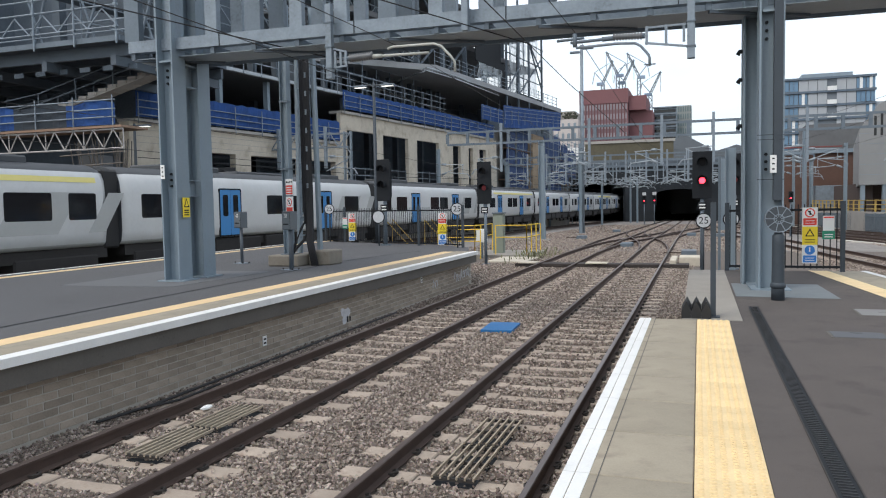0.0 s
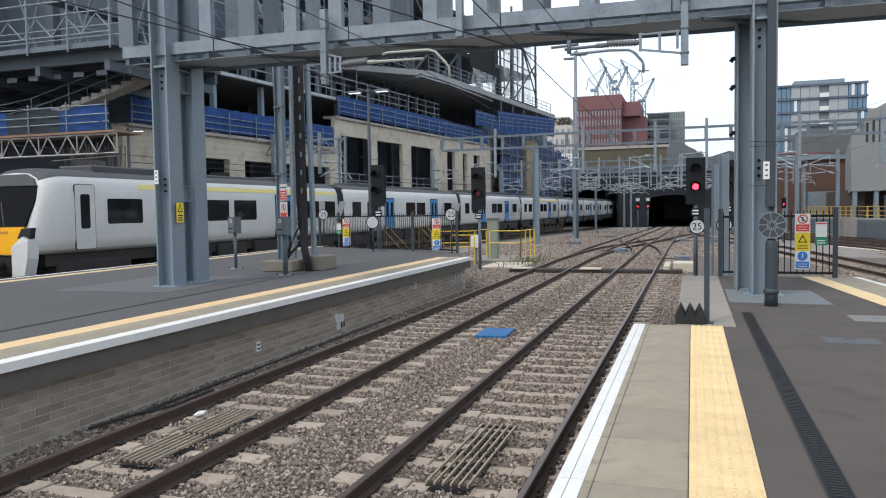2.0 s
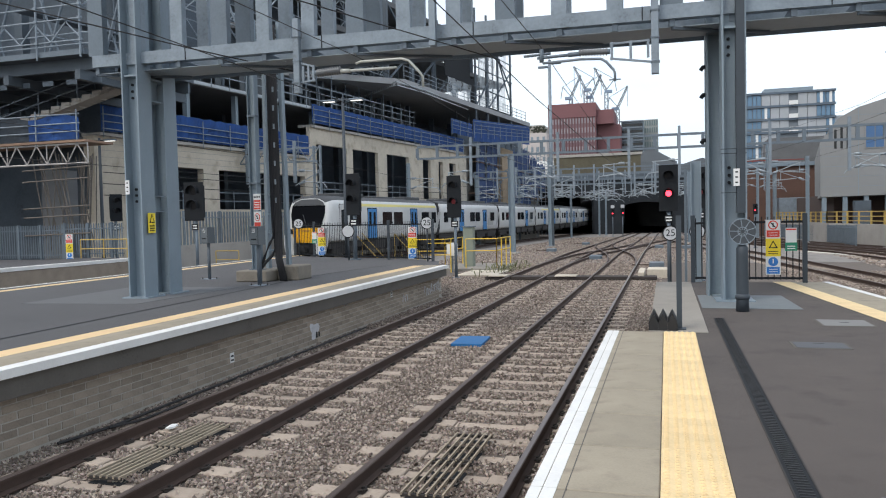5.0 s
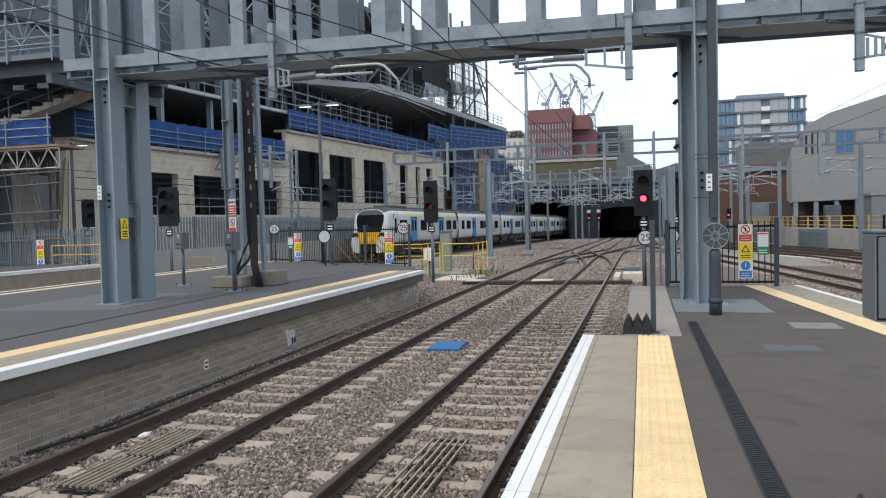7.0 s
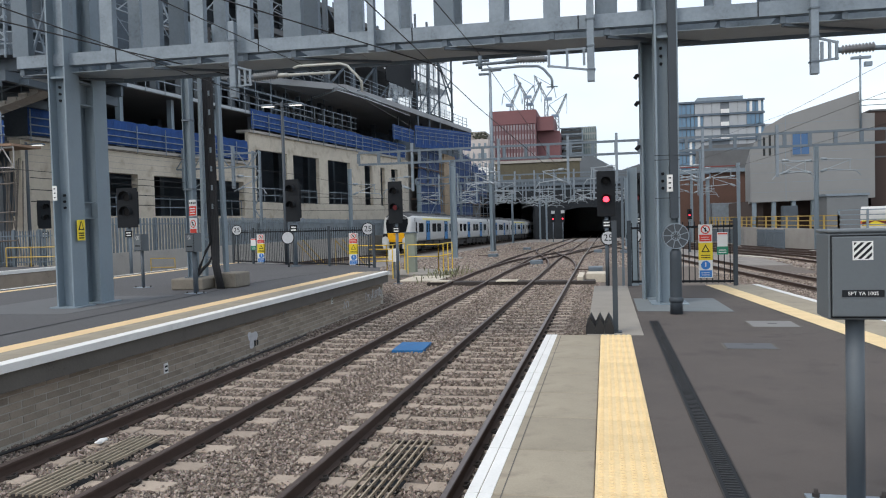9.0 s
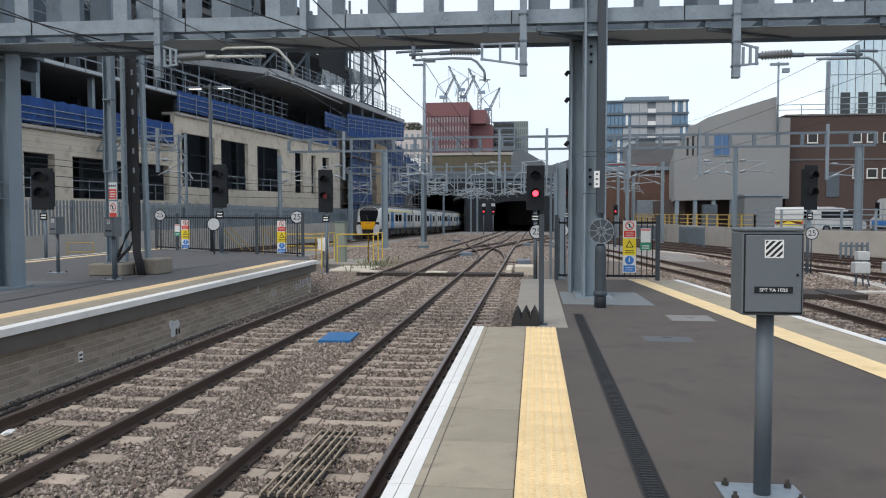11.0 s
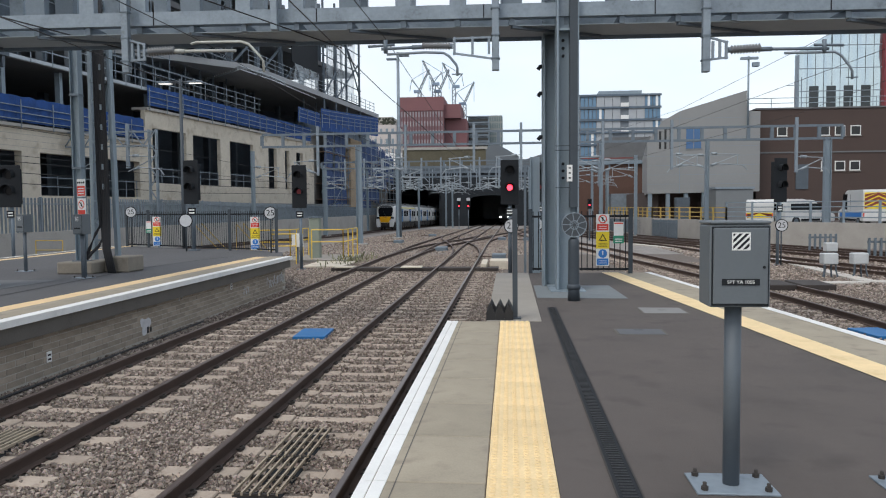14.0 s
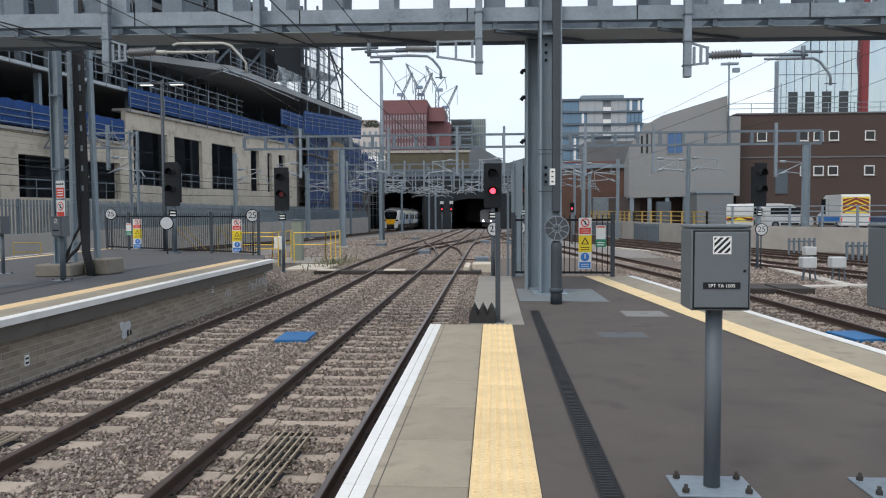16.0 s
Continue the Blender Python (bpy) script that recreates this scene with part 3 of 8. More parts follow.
gantry.matrix_world = Matrix.Translation(GANTRY_PIVOT) @ pose(0, 0, 0, 0, 0, GANTRY_TURN) @ Matrix.Translation(-GANTRY_PIVOT)
for x in (-9.48, 2.62):
    for y in (GY0, GY1):
        back = x > 0 and y == GY1
        h_column("column", gantry, x - 0.17 * back, y, 0.0, 7.6, 0.42 if back else 0.40, deep=0.46)
        boxes("base_plate", GREY_P, gantry, (x - 0.32, x + 0.32, y - 0.32, y + 0.32, 0.0, 0.028))
    boxes("tie_beam", GREY_P, gantry, (x - 0.02, x + 0.02, GY0 + 0.2, GY1 - 0.2, 1.86, 2.22), (x - 0.14, x + 0.14, GY0 + 0.2, GY1 - 0.2, 2.20, 2.22), (x - 0.14, x + 0.14, GY0 + 0.2, GY1 - 0.2, 1.86, 1.88))
    boxes("head_beam", GREY_P, gantry, (x - 0.02, x + 0.02, GY0 + 0.2, GY1 - 0.2, 4.3, 4.75), (x - 0.15, x + 0.15, GY0 - 0.2, GY1 + 0.25, 4.75, 4.79), (x - 0.15, x + 0.15, GY0 + 0.2, GY1 - 0.2, 4.28, 4.31))
    for z in (2.09, 2.22, 2.35, 4.32, 4.46, 4.60):
        for dx in (-0.07, 0.07):
            bm = bmesh.new()
            tube(bm, [(x + dx, GY0 - 0.05, z), (x + dx, GY0 - 0.015, z)], 0.03, 6)
            part("bolt", bm, BLACK_P, gantry)
GX0, GX1 = -10.5, 16.0
for y in (GY0 + 0.02, GY1 + 0.13):
    bm = bmesh.new()
    prof = [(-0.10, 5.03), (0.10, 5.03), (0.10, 5.045), (-0.085, 5.045), (-0.085, 5.265), (0.10, 5.265), (0.10, 5.28), (-0.10, 5.28)]
    va, vb = [bm.verts.new((GX0, y + a, z)) for a, z in prof], [bm.verts.new((GX1, y + a, z)) for a, z in prof]
    bm.faces.new(va)
    bm.faces.new(vb[::-1])
    for j in range(8):
        bm.faces.new((va[j], va[(j + 1) % 8], vb[(j + 1) % 8], vb[j]))
    part("bottom_chord", bm, GALV, gantry)
    boxes("top_chord", GALV, gantry, (GX0, GX1, y - 0.1, y + 0.1, 7.35, 7.6))
i, x = 0, GX0 + 0.08
while x < GX1:
    w = 0.28 if i % 3 else 0.37
    for y in (GY0 + 0.02, GY1 + 0.13):
        bm = bmesh.new()
        h = w / 2
        prism(bm, [(x - h, y - 0.075), (x + h, y - 0.075), (x + h, y + 0.09), (x + h - 0.015, y + 0.09), (x + h - 0.015, y - 0.06), (x - h + 0.015, y - 0.06), (x - h + 0.015, y + 0.09), (x - h, y + 0.09)], 5.28, 7.35)
        part("upright", bm, GALV if i % 3 else GALV_D, gantry)
    boxes("cross_beam", GALV_D, gantry, (x - 0.05, x + 0.05, GY0 - 0.03, GY1 + 0.03, 4.9, 5.06))
    if i % 3 == 0:
        bm = bmesh.new()
        beam(bm, (x, GY0, 4.87), (x + 1.74, GY1, 4.87), 0.08, 0.05)
        part("lacing", bm, STEEL_D, gantry)
    if i % 3 == 1:
        boxes("soffit_panel", GALV_L, gantry, (x - 0.3, x + 0.35, GY0 + 0.1, GY0 + 0.55, 4.884, 4.892))
    x += 1.003
    i += 1
# soffit steel is lightened in colour for light bounced up from the ground
boxes("soffit_plate", GALV_L, gantry, (GX0, GX1, GY0 + 0.02, GY1 + 0.02, 4.894, 4.91))
boxes("rear_edge", GALV_D, gantry, (GX0, GX1, GY1 + 0.3, GY1 + 0.34, 4.88, 4.98))
for x in [GX0 + 2.3 + 3.1 * k for k in range(8)]:
    boxes("splice", BLACK_P, gantry, (x - 0.009, x + 0.009, GY0 - 0.09, GY0 - 0.079, 5.03, 5.28))
# cable trunking on the column of the near platform
trunk = thing("cable_trunking", "dark cable trunking strapped to the gantry column", "cable duct")
boxes("duct", DARK_P, trunk, (2.66, 2.80, GY0 - 0.24, GY0 - 0.06, 1.55, 7.2))
boxes("edge_strip", GALV, trunk, (2.802, 2.825, GY0 - 0.22, GY0 - 0.08, 1.55, 7.2))
bm = bmesh.new()
for z in (1.9, 2.58, 2.66):
    box(bm, 2.40, 2.83, GY0 - 0.246, GY0 - 0.241, z, z + 0.012)
part("strap", bm, DARK_P, trunk)
# lamps or clamps on the back column
for z in (4.3, 3.78, 2.93):
    c = thing("cable_clamp", "small dark cable clamp on the steel column", "clamp", "column clamps")
    bm = bmesh.new()
    tube(bm, [(2.25, GY1, z), (2.17, GY1, z + 0.01), (2.13, GY1, z - 0.05)], 0.04, 8)
    part("clamp", bm, BLACK_P, c)


def number_plate(x, y, z):
    p = thing("number_plate", "small white identification plate with dark marks", "plate")
    boxes("plate", WHITE_S, p, (x - 0.05, x + 0.05, y - 0.012, y, z, z + 0.30))
    boxes("mark", BLACK_P, p, *[(x - 0.02, x + 0.02, y - 0.016, y - 0.011, z + 0.05 + k * 0.09, z + 0.075 + k * 0.09) for k in range(3)])


number_plate(2.655, GY0 - 0.25, 2.02)
number_plate(-9.60, GY0 + askew(-9.5) - 0.24, 2.24)
WPY = GY0 + askew(-9.2)
sg = thing("warning_plate", "yellow overhead line warning plate with a black triangle", "sign")
boxes("plate", YEL_S, sg, (-9.222, -9.21, WPY - 0.115, WPY + 0.115, 1.40, 1.83))
bm = bmesh.new()
quad(bm, (-9.206, WPY - 0.09, 1.62), (-9.206, WPY + 0.09, 1.62), (-9.206, WPY + 0.01, 1.81), (-9.206, WPY - 0.01, 1.81))
for z in (1.44, 1.49, 1.54):
    box(bm, -9.209, -9.206, WPY - 0.08, WPY + 0.08, z, z + 0.025)
part("marking", bm, BLACK_P, sg)
bm = bmesh.new()
quad(bm, (-9.203, WPY - 0.055, 1.64), (-9.203, WPY + 0.055, 1.64), (-9.203, WPY + 0.006, 1.77), (-9.203, WPY - 0.006, 1.77))
part("triangle_face", bm, YEL_S, sg)


# ---------------- overhead line ----------------
def drop_arm(x, side, y=GY0 - 0.25, z=4.05, cream=False, short=False):
    """A drop tube under the gantry with an insulated registration arm to one side."""
    a = thing("registration_arm", "grey drop tube with ribbed insulator and curved registration arm", "overhead line arm", "registration arms")
    boxes("drop_tube", GALV, a, (x - 0.065, x + 0.065, y - 0.065, y + 0.065, z, 5.6), bevel=0.008)
    for zz in (z + 0.2, z + 0.62, z + 1.1):
        boxes("collar", GALV_D, a, (x - 0.08, x + 0.08, y - 0.08, y + 0.08, zz, zz + 0.025))
    s = side
    zi = z + (0.38 if short else 0.46)
    reach = 0.38 if short else 0.78
    bm = bmesh.new()
    beam(bm, (x + s * 0.08, y, z + 0.6), (x + s * reach, y, zi + 0.13), 0.035)
    beam(bm, (x + s * 0.08, y, z + 0.22), (x + s * reach, y, zi - 0.13), 0.035)
    for d in (0.12, 0.24 if short else 0.42, reach - 0.03):
        beam(bm, (x + s * d, y, zi - 0.16), (x + s * d, y, zi + 0.16), 0.045, 0.04)
    part("bracket", bm, GALV, a)
    bm = bmesh.new()
    pts, rad = [], []
    for k in range(21):
        pts.append((x + s * (reach + 0.04 + 0.026 * k), y, zi + 0.001 * k))
        rad.append((0.085 if short else 0.075) if k % 2 else 0.04)
    tube(bm, pts, 0.05, 10, radii=rad)
    part("insulator", bm, CERAMIC, a)
    pipe = TUBE_C if cream else GALV_D
    bm = bmesh.new()
    tube(bm, [(x + s * reach, y, zi), (x + s * (reach + 0.06), y, zi)], 0.05)
    part("end_cap", bm, GALV_D, a)
    bm = bmesh.new()
    tube(bm, [(x + s * (reach + 0.52), y, zi), (x + s * 2.1, y, zi - 0.02)], 0.028)
    tube(bm, [(x + s * (reach + 0.52), y, zi), (x + s * (reach + 0.75), y, zi - 0.004)], 0.042)
    part("stovepipe", bm, pipe, a)
    if not cream:
        bm = bmesh.new()
        tube(bm, [(x + s * 2.02, y, zi - 0.1), (x + s * 2.02, y, zi + 0.14)], 0.04)
        tube(bm, [(x + s * 1.85, y, zi + 0.05), (x + s * 2.35, y, zi + 0.03)], 0.025)
        part("clamp", bm, pipe, a)
    bm = bmesh.new()
    arc = [(x + s * 1.35, y, zi - 0.08)] if side > 0 else [(x + s * 2.0, y, zi - 0.12)]
    if side > 0:
        arc += [(x + 1.9, y, zi - 0.08), (x + 2.2, y, zi - 0.08), (x + 2.32, y, zi - 0.15), (x + 2.46, y, zi - 0.34), (x + 2.5, y, zi - 0.42), (x + 2.5, y, zi - 0.56)]
    else:
        arc += [(x - 1.3, y, zi - 0.1), (x - 0.95, y, zi - 0.12), (x - 0.85, y, zi - 0.18), (x - 0.72, y, zi - 0.34), (x - 0.7, y, zi - 0.4), (x - 0.7, y, zi - 0.54)]
    if cream:
        arc = [(x + 1.25, y, zi + 0.12), (x + 1.35, y, zi + 0.15), (x + 2.2, y, zi + 0.14), (x + 2.34, y, zi + 0.09), (x + 2.54, y, zi - 0.12), (x + 2.61, y, zi - 0.22), (x + 2.62, y, zi - 0.42)]
    tube(bm, arc, 0.026 if cream else 0.024)
    part("curved_arm", bm, TUBE_C if cream else GALV, a)
    bm = bmesh.new()
    p = arc[-1]
    beam(bm, (p[0] - 0.1, p[1], p[2] + 0.03), (p[0] + 0.1, p[1], p[2] + 0.03), 0.02)
    part("clip", bm, GALV_D, a)


drop_arm(1.32, -1)
drop_arm(5.05, 1, z=3.93, short=True)
drop_arm(-5.54, 1, y=GY0 - 0.27 + askew(-5.5), z=4.12, cream=True, short=True)
d = thing("short_drop_tube", "short galvanised drop tube under the gantry", "overhead line arm")
boxes("tube", GALV, d, (-2.80, -2.67, GY0 - 0.48, GY0 - 0.35, 4.85, 6.0), bevel=0.008)


def wire(label, pts, r=0.007):
    bm = bmesh.new()
    tube(bm, pts, r, 5)
    tagged(part("overhead_wire", bm, WIRE), label, "wire")


for tx in (T1X, T2X):
    wire("dark copper contact wire above the track", [(tx + 0.15, -8, 3.78), (tx - 0.1, 14, 3.76), (tx + 0.1, 55, 3.75), (tx, 150, 3.75)])
    wire("dark catenary wire above the track", [(tx, -8, 4.75), (tx, 2, 4.45), (tx, 14, 4.7), (tx, 34, 4.2), (tx, 55, 4.7), (tx, 100, 4.3), (tx, 150, 4.6)])
wire("dark cable slung across under the gantry", [(-10.2, 11.0, 5.7), (-7.6, 13.4, 5.1), (-5.9, 15.0, 4.75)], 0.014)
wire("dark cable slung under the gantry", [(-4.6, 10.0, 5.15), (-2.9, 13.2, 4.95), (-1.8, 15.2, 4.8)], 0.012)
for pts in ([(11.2, 4, 5.25), (10.4, 18.6, 5.2), (8.8, 40.5, 5.15), (4.5, 66, 5.0), (2, 120, 4.8)], [(11.0, 4, 6.6), (10.3, 21.5, 6.2), (9.7, 37.2, 6.15), (5.4, 62, 6.1)], [(14.5, 0, 6.4), (12.5, 30, 5.0), (9.5, 56, 4.7), (4, 120, 4.5)]):
    wire("dark overhead wire above the further tracks", pts)

# ---------------- train leaving ----------------
train = new("train")
tagged(train, "white and grey commuter train with blue doors and yellow end", "train")
SEC = [(1.22, 1.10), (1.34, 1.22), (1.40, 1.55), (1.40, 2.85), (1.35, 3.25), (1.24, 3.50), (1.12, 3.60), (0.7, 3.76), (0.0, 3.80)]
CAR, GAP = 20.2, 0.7


def ring(bm, s, hw=1.0, top=1.0, shear=0.0):
    """One cross section of the body at s metres from the nose; shear leans it back above the waist."""
    pts = [(x, z) for x, z in SEC] + [(-x, z) for x, z in SEC[-2::-1]]
    out = []
    for x, z in pts:
        zz = z if z < 2.0 else 2.0 + (z - 2.0) * top
        out.append(bm.verts.new((x * hw, s + shear * max(0.0, zz - 1.35), zz)))
    return out


def car_body(cab):
    bm = bmesh.new()
    n = 2 * len(SEC) - 1
    stations = [(0.0, 0.80, 0.90, 0.30), (0.10, 0.89, 0.93, 0.29), (0.35, 0.96, 0.965, 0.24), (0.8, 0.99, 0.99, 0.13), (1.45, 1.0, 1.0, 0.0)] if cab else [(0.35, 0.93, 0.985, 0.0), (0.6, 1.0, 1.0, 0.0)]
    end = CAR - 0.4 * cab
    stations += [(end - 0.6, 1.0, 1.0, 0.0), (end - 0.35, 0.93, 0.985, 0.0)]
    rings = [ring(bm, *st) for st in stations]
    for a, b in zip(rings, rings[1:]):
        for k in range(n - 1):
            f = bm.faces.new((a[k], a[k + 1], b[k + 1], b[k]))
            f.smooth = True
            f.material_index = 1 if 5 <= k <= n - 7 else (2 if k in (0, n - 2) else 0)
        f = bm.faces.new((a[n - 1], a[0], b[0], b[n - 1]))
        f.material_index = 1
    f = bm.faces.new(rings[0][::-1])
    f.material_index = 0 if cab else 1
    f = bm.faces.new(rings[-1])
    f.material_index = 1
    return bm


def side_panel(s0, s1, z0, z1, t=0.014, r=0.07, hw=1.40):
    """A rounded panel on the side, in the car's space, facing +x."""
    bm = bmesh.new()
    pts = []
    for cx, cz, a0 in ((s1 - r, z1 - r, 0), (s0 + r, z1 - r, 90), (s0 + r, z0 + r, 180), (s1 - r, z0 + r, 270)):
        for k in range(4):
            a = radians(a0 + 30 * k)
            pts.append((cx + r * math.cos(a), cz + r * math.sin(a)))
    f0 = [bm.verts.new((hw - 0.03, y, z)) for y, z in pts]
    f1 = [bm.verts.new((hw + t, y, z)) for y, z in pts]
    bm.faces.new(f1)
    m = len(pts)
    for k in range(m):
        bm.faces.new((f0[k], f0[(k + 1) % m], f1[(k + 1) % m], f1[k]))
    return bm


def add_sub(name, me, parent, y, flip, label=""):
    ob = new(name, me)
    ob.parent = parent
    ob.matrix_local = pose(0, y, 0, 0, 0, 180 if flip else 0)
    if label:
        tagged(ob, label)
    return ob


win_me = mesh_of(side_panel(-0.82, 0.82, 1.98, 2.82, 0.006), "window", T_GLASS)
win_s = mesh_of(side_panel(-0.55, 0.55, 1.98, 2.82, 0.006), "window", T_GLASS)
door_me = mesh_of(side_panel(-0.68, -0.008, 1.18, 3.02, 0.008, 0.05), "door_leaf", T_BLUE)
door_me2 = mesh_of(side_panel(0.008, 0.68, 1.18, 3.02, 0.008, 0.05), "door_leaf", T_BLUE)
seal_me = mesh_of(side_panel(-0.76, 0.76, 1.12, 3.08, 0.004, 0.08), "door_surround", BLACK_P)
dwin = mesh_of(side_panel(-0.17, 0.17, 1.95, 2.82, 0.014), "door_window", T_GLASS)
cwin = mesh_of(side_panel(-0.19, 0.19, 1.85, 2.95, 0.014), "cab_door_window", T_GLASS)
cdoor = mesh_of(side_panel(-0.4, 0.4, 1.2, 3.25, 0.006, 0.08), "cab_door", T_WHITE)
cdoor_s = mesh_of(side_panel(-0.42, 0.42, 1.18, 3.27, 0.003, 0.1), "cab_door_seal", BLACK_P)
bm = bmesh.new()
for a, b, c in ((0.0, 2.2, 0.9), (3.4, 4.1, 0.9)):
    quad(bm, (1.4025, a, 1.56), (1.4025, b, 1.56), (1.4025, b + c, 2.84), (1.4025, a + c, 2.84))
band_me = mesh_of(bm, "grey_band", T_GREY)
bm = bmesh.new()
quad(bm, (1.375, 4.4, 3.16), (1.375, 19.0, 3.16), (1.335, 19.0, 3.33), (1.335, 4.4, 3.33))
yline_me = mesh_of(bm, "yellow_line", T_LINE)
bm = bmesh.new()
box(bm, -1.15, 1.15, 0.6, CAR - 0.6, 0.72, 1.10)
for s in (2.6, CAR - 2.6):
    box(bm, -1.2, 1.2, s - 1.6, s + 1.6, 0.35, 0.85, bevel=0.06)
    for ws in (s - 1.1, s + 1.1):
        for sx in (-0.78, 0.78):
            tube(bm, [(sx - 0.07, ws, 0.42), (sx + 0.07, ws, 0.42)], 0.42, 18)
for s0, s1 in ((5.4, 8.6), (9.0, 11.0), (11.6, 14.6)):
    box(bm, -1.3, 1.3, s0, s1, 0.42, 1.05, bevel=0.05)
under_me = mesh_of(bm, "underframe", mat("underframe_grime", (0.028, 0.026, 0.025), 0.8, var=0.4))
bm = bmesh.new()
for s0, s1, w, h in ((3.0, 6.5, 0.75, 0.22), (8.0, 12.4, 0.6, 0.14), (14.0, 17.0, 0.75, 0.22)):
    box(bm, -w, w, s0, s1, 3.70, 3.74 + h, bevel=0.05)
roofkit_me = mesh_of(bm, "roof_equipment", T_ROOF)
bm = bmesh.new()
box(bm, -1.2, 1.2, -0.36, 0.36, 1.0, 3.62, bevel=0.06)
bellows_me = mesh_of(bm, "gangway_bellows", BLACK)
plain_me = mesh_of(car_body(False), "car_body", [T_WHITE, T_ROOF, T_GREY, BLACK_P])
cab_me = mesh_of(car_body(True), "car_body", [T_WHITE, T_ROOF, T_GREY, BLACK_P])
for k in range(9):
    first = k == 0
    body = new("car_body", cab_me if first else plain_me)
    body.parent = train
    body.location = (0, k * CAR - 0.4 * (k > 0), 0)
    add_sub("underframe", under_me, body, 0, False)
    add_sub("roof_equipment", roofkit_me, body, 0, False)
    if not first:
        add_sub("gangway_bellows", bellows_me, body, 0, False)
    for flip in (False, True):
        sg = -1 if flip else 1
        wins = [(3.75, win_me), (8.8, win_me), (10.8, win_me), (16.4, win_me), (18.4, win_s)] if first else [(1.75, win_s), (3.95, win_me), (9.8, win_me), (11.65, win_me), (17.2, win_me)]
        for s, me in wins:
            add_sub("window", me, body, s, flip)
        for s in ((6.3, 13.9) if first else (6.3, 14.2)):
            add_sub("door_surround", seal_me, body, s, flip)
            add_sub("door_leaf", door_me, body, s, flip)
            add_sub("door_leaf", door_me2, body, s, flip)
            add_sub("door_window", dwin, body, s - 0.34, flip)
            add_sub("door_window", dwin, body, s + 0.34, flip)
        if not flip:
            add_sub("grey_band", band_me, body, 15.2, flip)
            if k in (0, 3, 6):
                add_sub("yellow_line", yline_me, body, 0, flip)
        if first:
            add_sub("cab_door_seal", cdoor_s, body, 1.98, flip)
            add_sub("cab_door", cdoor, body, 1.98, flip)
            add_sub("cab_door_window", cwin, body, 1.98, flip)
# the cab end
cab = train.children[0]


CAB_GLASS = glass_dark("cab_windscreen_glass", (0.008, 0.009, 0.011), 0.06)
CAB_GLASS.node_tree.nodes["Principled BSDF"].inputs["Specular IOR Level"].default_value = 0.04


def front(name, poly, material, d=0.02, label=""):
    """A panel lying on the leaning cab front."""
    bm = bmesh.new()
    a = [bm.verts.new((x, 0.30 * max(0.0, z - 1.35) - d, z)) for x, z in poly]
    b = [bm.verts.new((x, 0.30 * max(0.0, z - 1.35) + 0.25, z)) for x, z in poly]
    bm.faces.new(a)
    m = len(poly)
    for k in range(m):
        bm.faces.new((a[k], a[(k + 1) % m], b[(k + 1) % m], b[k]))
    return part(name, bm, material, cab, label)


front("windscreen", [(-0.88, 1.96), (0.88, 1.96), (1.05, 2.75), (1.02, 3.20), (-1.02, 3.20), (-1.05, 2.75)], CAB_GLASS, 0.03)
front("yellow_panel", [(-0.64, 1.12), (0.64, 1.12), (0.74, 1.4), (0.88, 1.94), (-0.88, 1.94), (-0.74, 1.4)], T_YELLOW, 0.04, "bright yellow cab end panel")
for s in (-1, 1):
    front("corner_pod", [(s * 0.66, 0.46), (s * 1.14, 0.50), (s * 1.27, 1.0), (s * 1.26, 1.55), (s * 1.0, 1.66), (s * 0.66, 1.36)][::s], T_WHITE, 0.16)
    front("headlight", [(s * 0.76, 1.60), (s * 1.02, 1.67), (s * 1.24, 1.60), (s * 1.22, 1.92), (s * 0.83, 1.90)][::s], BLACK_P, 0.10)
front("brow", [(-0.98, 3.205), (0.98, 3.205), (0.86, 3.40), (0.5, 3.56), (-0.5, 3.56), (-0.86, 3.40)], T_ROOF, 0.07)
front("front_marking", [(-0.26, 1.74), (0.26, 1.74), (0.26, 1.82), (-0.26, 1.82)], mat("dull_amber_mark", (0.36, 0.15, 0.01), 0.5), 0.05)
front("wiper", [(0.02, 1.98), (0.05, 1.98), (-0.28, 2.72), (-0.31, 2.72)], T_ROOF, 0.045)
bm = bmesh.new()
box(bm, -0.75, 0.75, 0.1, 1.2, 0.45, 1.15, bevel=0.1)
tube(bm, [(0, 0.3, 0.75), (0, -0.35, 0.75)], 0.14, 10)
box(bm, -0.2, 0.2, -0.5, -0.3, 0.6, 0.95, bevel=0.04)
part("coupler", bm, BLACK, cab)

# ---------------- train coming out of the tunnel ----------------
onc = new("oncoming_train")
tagged(onc, "dark train end with two white headlights inside the tunnel", "train")
OSEC = [(x * 0.98, z) for x, z in SEC]
bm = bmesh.new()
ra = [bm.verts.new((x, 0.45 * max(0, z - 2.0), z)) for x, z in OSEC + [(-x, z) for x, z in OSEC[-2::-1]]]
rb = [bm.verts.new((x, 20.0, z)) for x, z in OSEC + [(-x, z) for x, z in OSEC[-2::-1]]]
bm.faces.new(ra)
bm.faces.new(rb[::-1])
for k in range(len(ra)):
    bm.faces.new((ra[k], ra[(k + 1) % len(ra)], rb[(k + 1) % len(ra)], rb[k]))
ob = part("car_body", bm, T_ROOF, onc)
bm = bmesh.new()
box(bm, -1.0, 1.0, 0.3, 19.5, 0.3, 1.1)
part("underframe", bm, BLACK, onc)
for s in (-1, 1):
    bm = bmesh.new()
    tube(bm, [(s * 0.81, -0.05, 1.45), (s * 0.81, 0.05, 1.45)], 0.16, 14)
    part("headlight", bm, WHITE_LAMP, onc, "lit white headlight")


